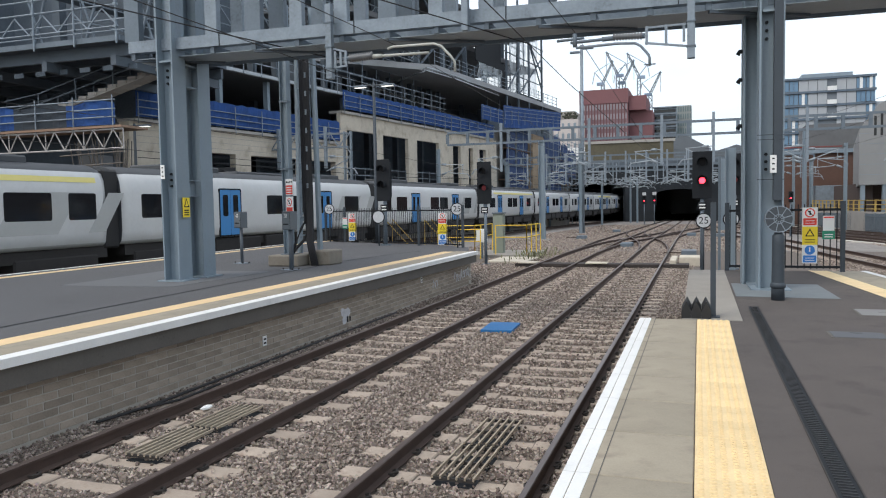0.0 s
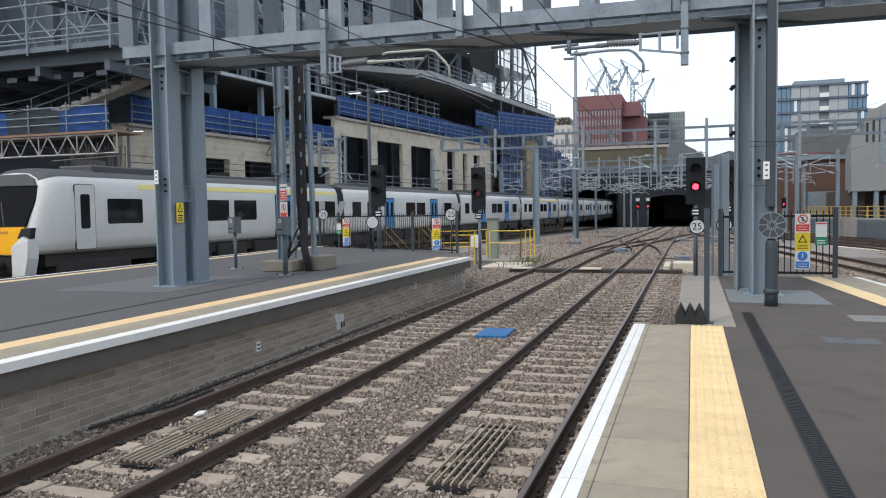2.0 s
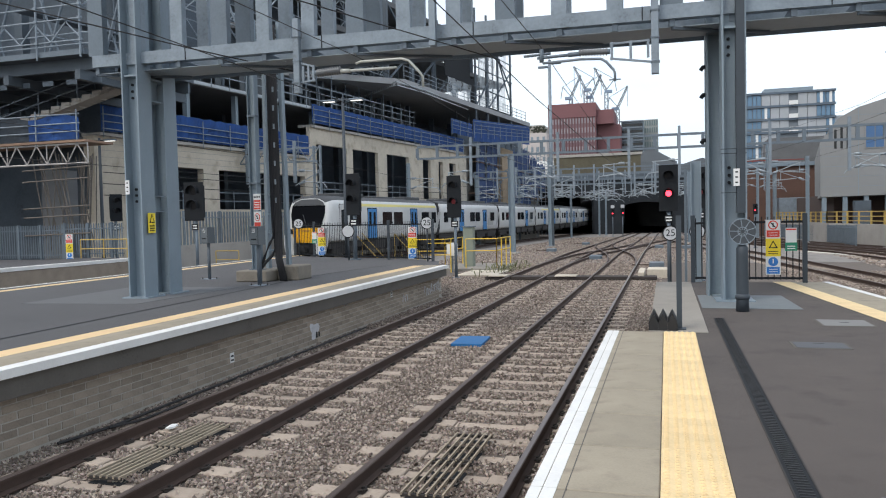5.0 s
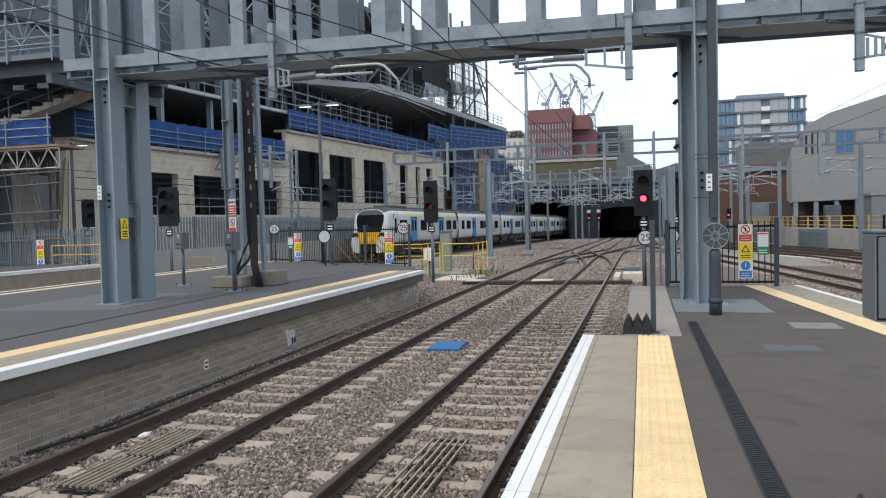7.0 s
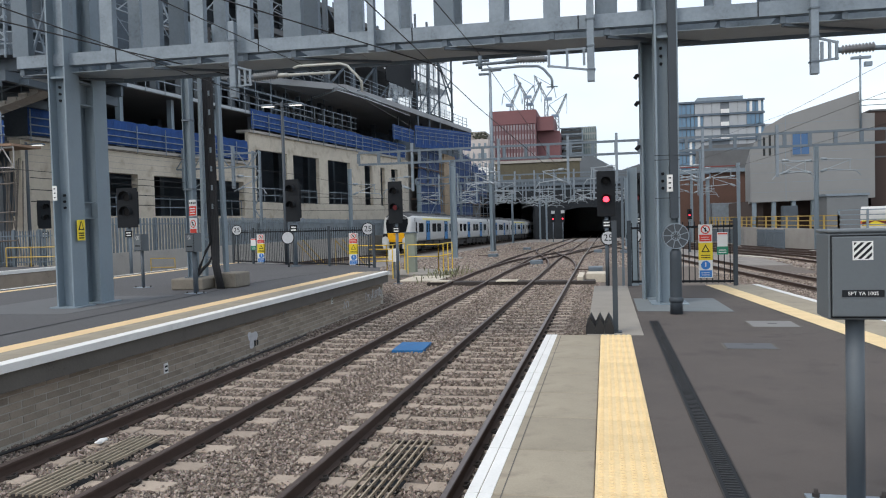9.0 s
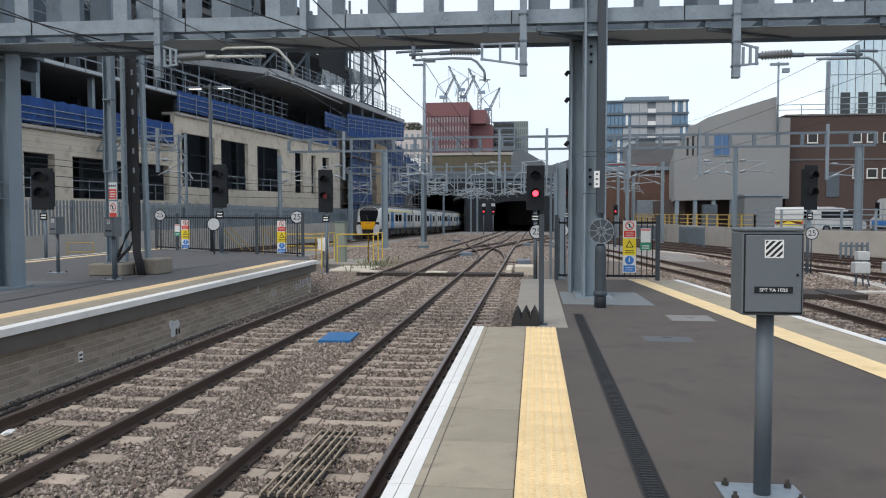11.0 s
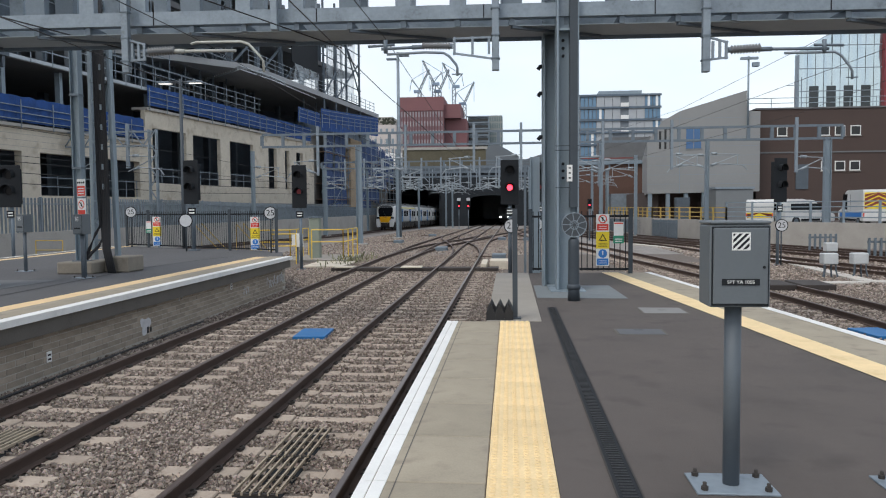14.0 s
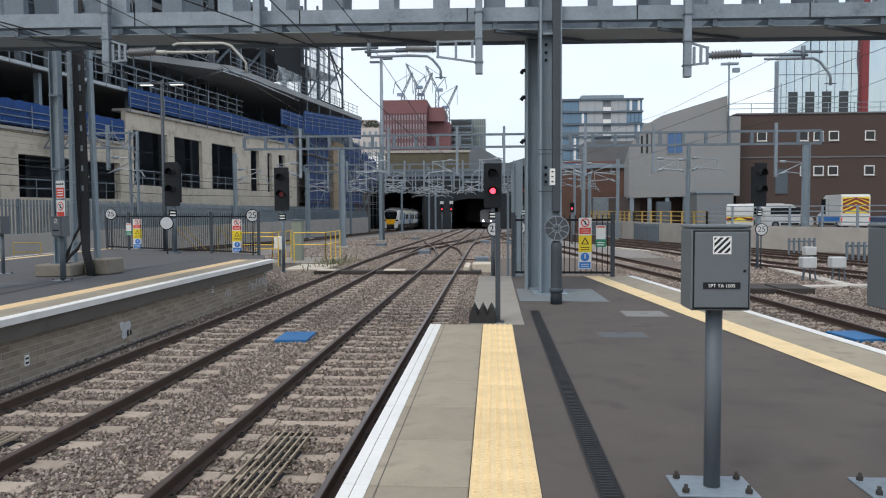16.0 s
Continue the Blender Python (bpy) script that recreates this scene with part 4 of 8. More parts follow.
def motions():
    yaw = -math.degrees(math.atan(TRAIN_K))
    run = [(0, 0.6), (1, 9.2), (2, 17.4), (2.7, 22.8), (3.5, 28.7), (4.2, 33.4), (5, 38.3), (6.5, 47.7), (7, 51.2), (8, 58.6), (9, 66.4), (10, 74.2), (11.5, 85.6), (12.5, 93.2), (13.5, 101.6), (14.5, 111.0), (16, 126.0)]
    walk(train, [(t, pose(train_x(y), y, RAIL_Z + train_rise(y + 6) + dip(y + 8), -0.63 * min(1.0, max(0.0, (y - 38) / 24)), 0, yaw)) for t, y in run])
    walk(onc, [(t, pose(0.45, y, RAIL_Z + dip(y))) for t, y in ((0, 200), (8, 190), (12.5, 168), (14.5, 158), (16, 151))])

# ---------------- building under construction beyond the train ----------------
KX = 0.133


def wx(y, back=0.0):
    """The face of the building, which closes in on the tracks; back: metres behind it."""
    return -25.0 + KX * (y - 30) - back


def wall_seg(bm, y0, y1, z0, z1, t=0.6, proud=0.0, mi=0):
    """A piece of wall along the building's face."""
    prism(bm, [(wx(y0, t), y0), (wx(y0, -proud), y0), (wx(y1, -proud), y1), (wx(y1, t), y1)], z0, z1, mi)


DULL_PALE = mat("pale_steel_trim", (0.40, 0.44, 0.47), 0.5, 0.1, var=0.15, scale=1, fine=12)
SITE = Matrix.Translation((1.5, -0.1, 1.57)) @ Matrix.Scale(1.12, 4) @ Matrix.Translation((-1.5, 0.1, -1.57))
site = thing("building_site", "part-built concrete and steel building with blue netting and scaffold rails", "building", kind="structure")
site.matrix_world = SITE
# main podium wall with its openings
OPEN = [(49.4, 53.5), (54.4, 58.4), (59.9, 64.0), (66.9, 68.6), (70.4, 71.4), (73.0, 74.6)]
bm = bmesh.new()
wall_seg(bm, 48.6, 77.4, 7.08, 8.2, 0.28)
wall_seg(bm, 48.5, 77.4, -1.5, 3.4)
ys = [48.5] + [v for o in OPEN for v in o] + [77.4]
for a, b in zip(ys[::2], ys[1::2]):
    wall_seg(bm, a, b, 3.4, 7.08, 0.28)
part("podium_wall", bm, CONC, site, "pale cast concrete wall with large openings")
bm = bmesh.new()
wall_seg(bm, 48.6, 76.2, 8.2, 8.38, 0.9, 0.16)
part("parapet_ledge", bm, CONC_G, site)
# lower wall on the near part
OPEN2 = [(35.7, 37.8), (39.1, 43.9), (44.6, 47.9)]
bm = bmesh.new()
wall_seg(bm, 30.3, 48.5, 4.72, 5.95)
wall_seg(bm, 30.3, 48.5, -1.2, 2.4)
ys = [30.3] + [v for o in OPEN2 for v in o] + [48.5]
for a, b in zip(ys[::2], ys[1::2]):
    wall_seg(bm, a, b, 2.4, 4.72, 0.4)
part("lower_wall", bm, CONC, site, "stained concrete wall with dark openings")
bm = bmesh.new()
wall_seg(bm, 30.5, 48.4, 5.95, 6.12, 0.9, 0.2)
part("lower_ledge", bm, CONC_G, site)
for z in (4.95, 5.28, 5.6):
    bm = bmesh.new()
    wall_seg(bm, 30.5, 48.4, z, z + 0.02, 0.0, 0.012)
    part("board_mark", bm, CONC_G, site)
# dark backing stands in for the shaded interior and covers sky gaps; then floors
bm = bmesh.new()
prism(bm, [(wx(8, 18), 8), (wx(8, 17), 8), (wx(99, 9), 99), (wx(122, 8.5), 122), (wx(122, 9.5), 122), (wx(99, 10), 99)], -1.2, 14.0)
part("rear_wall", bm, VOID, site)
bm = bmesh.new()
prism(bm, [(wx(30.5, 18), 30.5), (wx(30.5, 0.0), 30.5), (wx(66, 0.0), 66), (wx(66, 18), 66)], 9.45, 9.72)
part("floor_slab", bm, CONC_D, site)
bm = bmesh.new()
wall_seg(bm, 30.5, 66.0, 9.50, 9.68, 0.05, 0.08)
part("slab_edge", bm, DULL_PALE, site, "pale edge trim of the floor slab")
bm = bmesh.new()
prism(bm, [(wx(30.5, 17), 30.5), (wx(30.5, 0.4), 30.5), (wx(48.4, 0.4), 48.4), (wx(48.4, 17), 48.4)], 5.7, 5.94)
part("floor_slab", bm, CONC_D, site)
bm = bmesh.new()
prism(bm, [(wx(46, 18), 46), (wx(54, 6.0), 54), (wx(62.5, -0.6), 62.5), (wx(98, -0.6), 98), (wx(98, 16), 98)], 13.2, 13.7)
part("upper_slab", bm, mat("upper_slab_soffit", (0.30, 0.31, 0.32), 0.85, var=0.2, scale=0.4, fine=8), site, "broad grey slab jutting out over the floors below")
SLAB_EDGE = [Vector((-25.6, 66.0, 13.0)), Vector((-20.4, 61.0, 13.0)), Vector((-19.46, 66.0, 13.0)), Vector((-18.5, 78.0, 13.0))]
for p, q in zip(SLAB_EDGE, SLAB_EDGE[1:]):
    bm = bmesh.new()
    for dz in (0.0, 0.28):
        beam(bm, p + Vector((0, 0, dz)), q + Vector((0, 0, dz)), 0.07)
    n = int((q - p).length / 0.45)
    for k in range(n + 1):
        c = p.lerp(q, k / n)
        beam(bm, c, c + Vector((0, 0, 0.28)), 0.05)
    part("edge_truss", bm, DULL_PALE, site, "pale perforated edge beam")
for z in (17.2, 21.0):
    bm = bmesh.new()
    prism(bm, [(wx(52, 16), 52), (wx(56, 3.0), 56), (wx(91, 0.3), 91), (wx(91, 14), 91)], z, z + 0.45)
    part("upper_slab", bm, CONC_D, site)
# added dark sheets that shut out the sky behind the upper floors
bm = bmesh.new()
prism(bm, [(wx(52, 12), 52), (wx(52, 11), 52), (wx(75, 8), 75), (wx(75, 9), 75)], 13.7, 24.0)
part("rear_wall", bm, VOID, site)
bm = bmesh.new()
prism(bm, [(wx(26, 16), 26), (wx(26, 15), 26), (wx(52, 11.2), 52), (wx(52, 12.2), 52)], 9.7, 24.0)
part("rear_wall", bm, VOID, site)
for y in [37.5 + 4.2 * k for k in range(7)]:
    boxes("steel_column", GREY_P, site, (wx(y, 0.9), wx(y, 0.6), y - 0.15, y + 0.15, 5.94 if y < 48.4 else 8.2, 9.45))
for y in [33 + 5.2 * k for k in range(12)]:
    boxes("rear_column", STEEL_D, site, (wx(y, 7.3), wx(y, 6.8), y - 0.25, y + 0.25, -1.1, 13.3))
for y in [58 + 5.0 * k for k in range(7)]:
    boxes("upper_column", STEEL_D, site, (wx(y, 1.6), wx(y, 1.2), y - 0.2, y + 0.2, 13.7, 24.0))
    boxes("upper_column", STEEL_D, site, (wx(y, 5.6), wx(y, 5.2), y - 0.2, y + 0.2, 13.7, 24.0))
for y in range(58, 78, 5):
    for a, b in (((wx(y, 1.4), y, 13.7), (wx(y + 5, 1.4), y + 5, 17.2)), ((wx(y + 5, 1.4), y + 5, 17.4), (wx(y, 1.4), y, 21.0))):
        bm = bmesh.new()
        beam(bm, a, b, 0.16)
        part("brace", bm, STEEL_D, site)


def guard(name_label, y0, y1, z, rails=(0.35, 0.7, 1.1), net=None, step=2.0, off=0.25, z1=None, posts_up=1.25):
    """Scaffold guard rails along the face, with netting behind them where there is some."""
    z1 = z if z1 is None else z1
    g = thing("scaffold_guard", name_label, "scaffold guard", "scaffold guards along the building")
    g.matrix_world = SITE
    zz = lambda y: z + (z1 - z) * (y - y0) / (y1 - y0)
    for r in rails:
        bm = bmesh.new()
        tube(bm, [(wx(y0, -off), y0, zz(y0) + r), (wx(y1, -off), y1, zz(y1) + r)], 0.03, 6)
        part("rail", bm, GALV, g)
    y = y0
    while y <= y1 + 0.01:
        bm = bmesh.new()
        tube(bm, [(wx(y, -off - 0.06), y, zz(y) - 0.25), (wx(y, -off - 0.06), y, zz(y) + posts_up)], 0.03, 6)
        part("post", bm, GALV, g)
        y += step
    if net:
        bm = bmesh.new()
        n = max(2, int((y1 - y0) / 0.45))
        lo, hi = [], []
        for k in range(n + 1):
            y = y0 + (y1 - y0) * k / n
            w = 0.05 * math.sin(k * 1.9) + random.uniform(-0.02, 0.02)
            lo.append((wx(y, -off + 0.10 + w), y, zz(y) + net[0]))
            hi.append((wx(y, -off + 0.08 - w * 0.5), y, zz(y) + net[1] + 0.04 * math.sin(k * 2.7)))
        vl, vh = [bm.verts.new(p) for p in lo], [bm.verts.new(p) for p in hi]
        for k in range(n):
            bm.faces.new((vl[k], vl[k + 1], vh[k + 1], vh[k]))
        part("netting", bm, NET_BLUE, g, "blue debris netting")
    return g


guard("scaffold rails with blue debris netting on the lower ledge", 30.6, 48.2, 6.12, net=(0.1, 1.42), step=2.3, rails=(0.2, 0.55, 0.9))
guard("scaffold rails with blue debris netting on the podium ledge", 48.7, 66.0, 8.38, net=(0.15, 1.45))
guard("scaffold rails with blue debris netting on the podium ledge", 66.0, 76.5, 8.42, net=(0.0, 1.35))
guard("scaffold rails with blue debris netting on a raised deck", 71.9, 77.5, 10.1, net=(-0.1, 1.3), off=0.8)
guard("scaffold rails with blue debris netting stepping along the tower", 77.5, 97.0, 10.2, net=(-0.6, 1.7), off=0.9, z1=11.4, rails=(0.3, 0.7, 1.1, 1.5))
guard("galvanised guard rails on the open floor edge", 30.6, 65.5, 9.72, rails=(0.5, 1.0, 1.45), step=1.6, off=0.02, posts_up=1.5)
guard("guard rails on the upper slab edge", 62.5, 97.0, 13.7, rails=(0.4, 0.8, 1.2), step=1.7, off=0.4)
for y0, y1 in OPEN[:3] + OPEN2:
    bm = bmesh.new()
    z0 = 3.4 if y0 > 48.5 else 2.4
    for dz in (0.5, 1.0):
        tube(bm, [(wx(y0, 0.25), y0, z0 + dz), (wx(y1, 0.25), y1, z0 + dz)], 0.03, 6)
    for k in range(4):
        y = y0 + (y1 - y0) * k / 3
        tube(bm, [(wx(y, 0.25), y, z0), (wx(y, 0.25), y, z0 + 1.1)], 0.03, 6)
    part("opening_rail", bm, GALV, site, "tube guard rail in the opening")
for y in range(48, 76, 2):
    boxes("floor_prop", STEEL_D, site, (wx(y, 5.0), wx(y, 4.6), y, y + 0.4, 9.72, 13.2))

# scaffold in front of the upper floors
sc = thing("facade_scaffold", "tube scaffold standing before the dark upper floors", "scaffold")
sc.matrix_world = SITE
for k in range(17):
    y = 31.0 + 2.2 * k
    bm = bmesh.new()
    tube(bm, [(wx(y, 3.4), y, 9.7), (wx(y, 3.4), y, 21.0)], 0.045, 6)
    part("standard", bm, GALV_D, sc)
for z in (11.2, 12.2, 13.2, 14.3, 15.2, 16.2, 17.2, 18.4, 19.4):
    bm = bmesh.new()
    tube(bm, [(wx(30.5, 3.35), 30.5, z), (wx(67, 3.35), 67, z)], 0.04, 6)
    part("ledger", bm, GALV, sc)
bm = bmesh.new()
for k in range(16):
    y = 31.0 + 2.2 * k
    s = 1 if k % 2 else -1
    beam(bm, (wx(y, 3.3), y, 14.2 - s * 1.0), (wx(y + 2.2, 3.3), y + 2.2, 14.2 + s * 1.0), 0.07)
    beam(bm, (wx(y, 3.3), y, 17.4 + s * 1.0), (wx(y + 2.2, 3.3), y + 2.2, 17.4 - s * 1.0), 0.07)
part("brace", bm, GALV, sc)
bm = bmesh.new()
for z in (13.2, 17.2):
    prism(bm, [(wx(30.5, 4.6), 30.5), (wx(30.5, 3.4), 30.5), (wx(62, 3.4), 62), (wx(62, 4.6), 62)], z - 0.9, z - 0.85)
part("platform_board", bm, STEEL_D, sc)

for z in (14.6, 18.8):
    bm = bmesh.new()
    for dz in (0.0, 0.75):
        tube(bm, [(wx(30.5, 2.6), 30.5, z + dz), (wx(66, 2.6), 66, z + dz)], 0.05, 6)
    for k in range(38):
        y = 30.6 + 0.93 * k
        h0 = 0.75 * (k % 2)
        tube(bm, [(wx(y, 2.6), y, z + h0), (wx(y + 0.93, 2.6), y + 0.93, z + 0.75 - h0)], 0.04, 5)
    part("lattice_girder", bm, GALV_L, sc, "galvanised lattice girder")

# scaffold tower at the end, hung with black mesh and clear sheeting
def sheet_mat(name, color, clear):
    """Thin plastic sheet that lets part of the light straight through."""
    m = bpy.data.materials.new(name)
    m.use_nodes = True
    n, l = m.node_tree.nodes, m.node_tree.links
    p = n["Principled BSDF"]
    geo, noise, ramp = n.new("ShaderNodeNewGeometry"), n.new("ShaderNodeTexNoise"), n.new("ShaderNodeMapRange")
    noise.inputs["Scale"].default_value, noise.inputs["Detail"].default_value = 0.7, 5
    ramp.inputs["From Min"].default_value, ramp.inputs["From Max"].default_value = 0.3, 0.7
    ramp.inputs["To Min"].default_value, ramp.inputs["To Max"].default_value = clear - 0.25, clear + 0.25
    l.new(geo.outputs["Position"], noise.inputs["Vector"])
    l.new(noise.outputs["Fac"], ramp.inputs["Value"])
    p.inputs["Base Color"].default_value, p.inputs["Roughness"].default_value = (*color, 1), 0.35
    mix, tr = n.new("ShaderNodeMixShader"), n.new("ShaderNodeBsdfTransparent")
    l.new(ramp.outputs[0], mix.inputs[0])
    l.new(p.outputs[0], mix.inputs[1])
    l.new(tr.outputs[0], mix.inputs[2])
    l.new(mix.outputs[0], n["Material Output"].inputs["Surface"])
    return m


CLEAR = sheet_mat("clear_plastic_sheet", (0.62, 0.68, 0.72), 0.6)
tower = thing("scaffold_tower", "tall scaffold tower hung with black mesh and clear sheeting", "scaffold")
tower.matrix_world = SITE
for y in (79.5, 83.0, 86.5, 91.0):
    for b in (-0.4, 1.8):
        bm = bmesh.new()
        tube(bm, [(wx(y, b), y, 10.0), (wx(y, b), y, 24.0)], 0.13 if b < 0 else 0.08, 6)
        part("standard", bm, STEEL_D, tower)
for z in [11.5 + 2.1 * k for k in range(6)]:
    for b in (-0.42, 1.8):
        bm = bmesh.new()
        tube(bm, [(wx(79, b), 79, z), (wx(91.5, b), 91.5, z)], 0.06, 6)
        part("ledger", bm, STEEL_D, tower)
for k, (ya, yb, za, zb) in enumerate(((83.0, 91.0, 13.6, 19.0), (91.0, 83.0, 17.0, 22.4), (86.5, 91.0, 20.0, 15.0), (79.5, 83.0, 13.6, 16.5))):
    bm = bmesh.new()
    tube(bm, [(wx(ya, -0.45), ya, za), (wx(yb, -0.45), yb, zb)], 0.09, 6)
    part("brace", bm, STEEL_D, tower)
for y0, y1, z0, z1 in ((73.0, 79.6, 15.9, 19.2), (86.2, 91.0, 22.0, 23.6), (84.0, 92.6, 13.4, 14.2), (79.6, 81.4, 13.6, 16.6)):
    bm = bmesh.new()
    prism(bm, [(wx(y0, 0.3), y0), (wx(y0, 0.22), y0), (wx(y1, 0.22), y1), (wx(y1, 0.3), y1)], z0, z1)
    part("black_mesh", bm, BLACK_P, tower, "black debris mesh")
for y0, y1, z0, z1 in ((81.6, 83.8, 14.0, 20.6), (84.2, 87.0, 14.3, 21.6), (87.2, 90.8, 14.3, 21.8), (73.2, 79.4, 14.0, 15.8)):
    bm = bmesh.new()
    rows = 6
    grid = [[bm.verts.new((wx(y0 + (y1 - y0) * i / 8, 0.1 + 0.10 * math.sin(i * 2.3 + j)), y0 + (y1 - y0) * i / 8, z0 + (z1 - z0) * j / rows)) for i in range(9)] for j in range(rows + 1)]
    for j in range(rows):
        for i in range(8):
            bm.faces.new((grid[j][i], grid[j][i + 1], grid[j + 1][i + 1], grid[j + 1][i]))
    part("clear_sheet", bm, CLEAR, tower, "clear plastic sheeting")

# lower scaffold with blue sheeting and a boarded pier
low = thing("sheeted_scaffold", "scaffold clad in blue sheeting beside a timber-boarded pier", "scaffold")
def sx(y, back=0.0):
    """The face of the sheeted scaffold, which runs along the train's track."""
    return -21.4 + 0.035 * (y - 90) - back


FADED_BLUE = mat("faded_blue_sheeting", (0.045, 0.075, 0.165), 0.8, var=0.6, scale=0.9, fine=6, bump=0.4)
for y0, y1, z0, z1, o in ((89.5, 94.0, 0.6, 10.8, 0.8), (94.3, 100.2, 0.2, 11.2, 0.8), (109.0, 115.0, 1.0, 11.4, 0.85), (115.3, 121.0, 2.4, 12.0, 0.8), (121.3, 127.0, 4.6, 11.0, 0.8), (127.3, 134.0, 6.0, 10.4, 0.8)):
    bm = bmesh.new()
    n = max(3, int((y1 - y0) / 0.4))
    rows = 8
    grid = [[bm.verts.new((sx(y0 + (y1 - y0) * i / n, -o + 0.12 * math.sin(i * 2.1 + j * 0.7) + random.uniform(-0.06, 0.06)), y0 + (y1 - y0) * i / n, z0 + (z1 - z0) * j / rows + (random.uniform(-0.35, 0.35) if j in (0, rows) else 0))) for i in range(n + 1)] for j in range(rows + 1)]
    for j in range(rows):
        for i in range(n):
            bm.faces.new((grid[j][i], grid[j][i + 1], grid[j + 1][i + 1], grid[j + 1][i]))
    part("sheeting", bm, FADED_BLUE, low, "blue sheeting")
for y in [89.4 + 3.6 * k for k in range(13)]:
    bm = bmesh.new()
    tube(bm, [(sx(y, -1.1), y, -2.0), (sx(y, -1.1), y, 13.0)], 0.05, 6)
    part("standard", bm, GALV, low)
bm = bmesh.new()
for z in [0.8 + 1.1 * k for k in range(11)]:
    tube(bm, [(sx(89.4, -1.15), 89.4, z), (sx(134, -1.15), 134, z)], 0.04, 6)
for k in range(10):
    y = 90 + 3.6 * k
    z = 0.8 + 1.9 * (k % 4)
    tube(bm, [(sx(y, -1.2), y, z), (sx(y + 3.6, -1.2), y + 3.6, z + 1.9)], 0.045, 6)
    tube(bm, [(sx(y, -1.3), y, z + 1.2), (sx(y, -2.4), y - 0.6, z + 1.5 + 0.3 * math.sin(k))], 0.045, 6)
    tube(bm, [(sx(y + 3.6, -1.2), y + 3.6, 8.4 - z * 0.5), (sx(y, -1.2), y, 8.4 - z * 0.5 + 1.9)], 0.045, 6)
tagged(part("ledger", bm, GALV, low), kind="stuff")
for z in (2.65, 4.55, 6.45, 8.35):
    bm = bmesh.new()
    prism(bm, [(sx(89.4, 0.2), 89.4), (sx(89.4, -1.05), 89.4), (sx(134, -1.05), 134), (sx(134, 0.2), 134)], z, z + 0.06)
    part("platform_board", bm, TIMBER, low)
BOARD = mat("raw_timber_board", (0.36, 0.275, 0.19), 0.8, var=0.3, scale=1.5, fine=10)
for k in range(40):
    z = -1.0 + k * 0.3
    bm = bmesh.new()
    ya, yb = 101.0 + random.uniform(-0.15, 0.15), 107.6 + random.uniform(-0.15, 0.15)
    prism(bm, [(sx(ya, 0.3), ya), (sx(ya, -1.25), ya), (sx(yb, -1.25), yb), (sx(yb, 0.3), yb)], z, z + 0.27)
    part("board", bm, BOARD, low, "raw timber board")
bm = bmesh.new()
prism(bm, [(sx(88, 1.3), 88), (sx(88, 0.3), 88), (sx(134, 0.3), 134), (sx(134, 1.3), 134)], -2.2, 10.5)
part("end_wall", bm, mat("dim_concrete", (0.2, 0.19, 0.175), 0.9, var=0.3), low)

# ---------------- scaffold decks, truss and stair at the near end ----------------
deck = thing("scaffold_deck", "dark high scaffold deck with tube guard rails and lattice girders", "scaffold")
DY = 27.6
deck.location.z = 0.4
bm = bmesh.new()
box(bm, -48, -22.9, DY, DY + 8, 8.75, 9.0)
part("deck_surface", bm, STEEL_D, deck)
bm = bmesh.new()
box(bm, -48, -22.9, DY - 0.06, DY + 0.02, 8.74, 8.98)
part("edge_board", bm, GALV_D, deck)
bm = bmesh.new()
for z in (9.35, 10.3, 10.9):
    tube(bm, [(-46, DY - 0.1, z), (-22.9, DY - 0.1, z)], 0.04, 6)
for z in (9.55, 10.05):
    tube(bm, [(-46, DY + 1.2, z), (-22.9, DY + 1.2, z)], 0.035, 6)
part("rail", bm, GALV, deck)
for k in range(11):
    x = -23.0 - k * 2.35
    bm = bmesh.new()
    tube(bm, [(x, DY - 0.14, 8.6), (x, DY - 0.14, 11.3)], 0.045, 6)
    for z in (9.35, 10.3, 10.9):
        box(bm, x - 0.07, x + 0.07, DY - 0.2, DY - 0.06, z - 0.06, z + 0.06)
    part("post", bm, GALV, deck)
bm = bmesh.new()
for k in range(30):
    x = -23.0 - k * 0.85
    s = 1 if k % 2 else -1
    beam(bm, (x, DY, 9.8 + s * 0.42), (x - 0.85, DY, 9.8 - s * 0.42), 0.05)
part("lattice", bm, GALV, deck)
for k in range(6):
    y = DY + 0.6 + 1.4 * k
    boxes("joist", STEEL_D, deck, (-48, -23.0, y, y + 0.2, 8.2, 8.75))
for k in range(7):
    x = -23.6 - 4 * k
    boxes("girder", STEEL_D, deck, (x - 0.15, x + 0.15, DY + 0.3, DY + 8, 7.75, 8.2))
for k in range(7):
    x = -23.6 - 1.35 * k
    boxes("bracket", GALV_D, deck, (x, x + 0.6, DY + 1.1, DY + 1.14, 7.72, 7.95))
# added dark sheet in place of the shade beneath and behind the deck
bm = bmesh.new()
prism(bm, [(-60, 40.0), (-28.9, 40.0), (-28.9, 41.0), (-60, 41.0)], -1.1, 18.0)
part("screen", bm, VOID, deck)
bm = bmesh.new()
for k in range(8):
    tube(bm, [(-48 + k * 3.6, DY + 5, 9), (-45 + k * 3.6, DY + 5, 17)], 0.08, 6)
    tube(bm, [(-46 + k * 3.6, DY + 5.2, 17), (-43 + k * 3.6, DY + 5.2, 9)], 0.06, 6)
tube(bm, [(-48, DY + 5, 12.5), (-20, DY + 5, 14.5)], 0.08, 6)
part("raker", bm, GALV_D, deck)

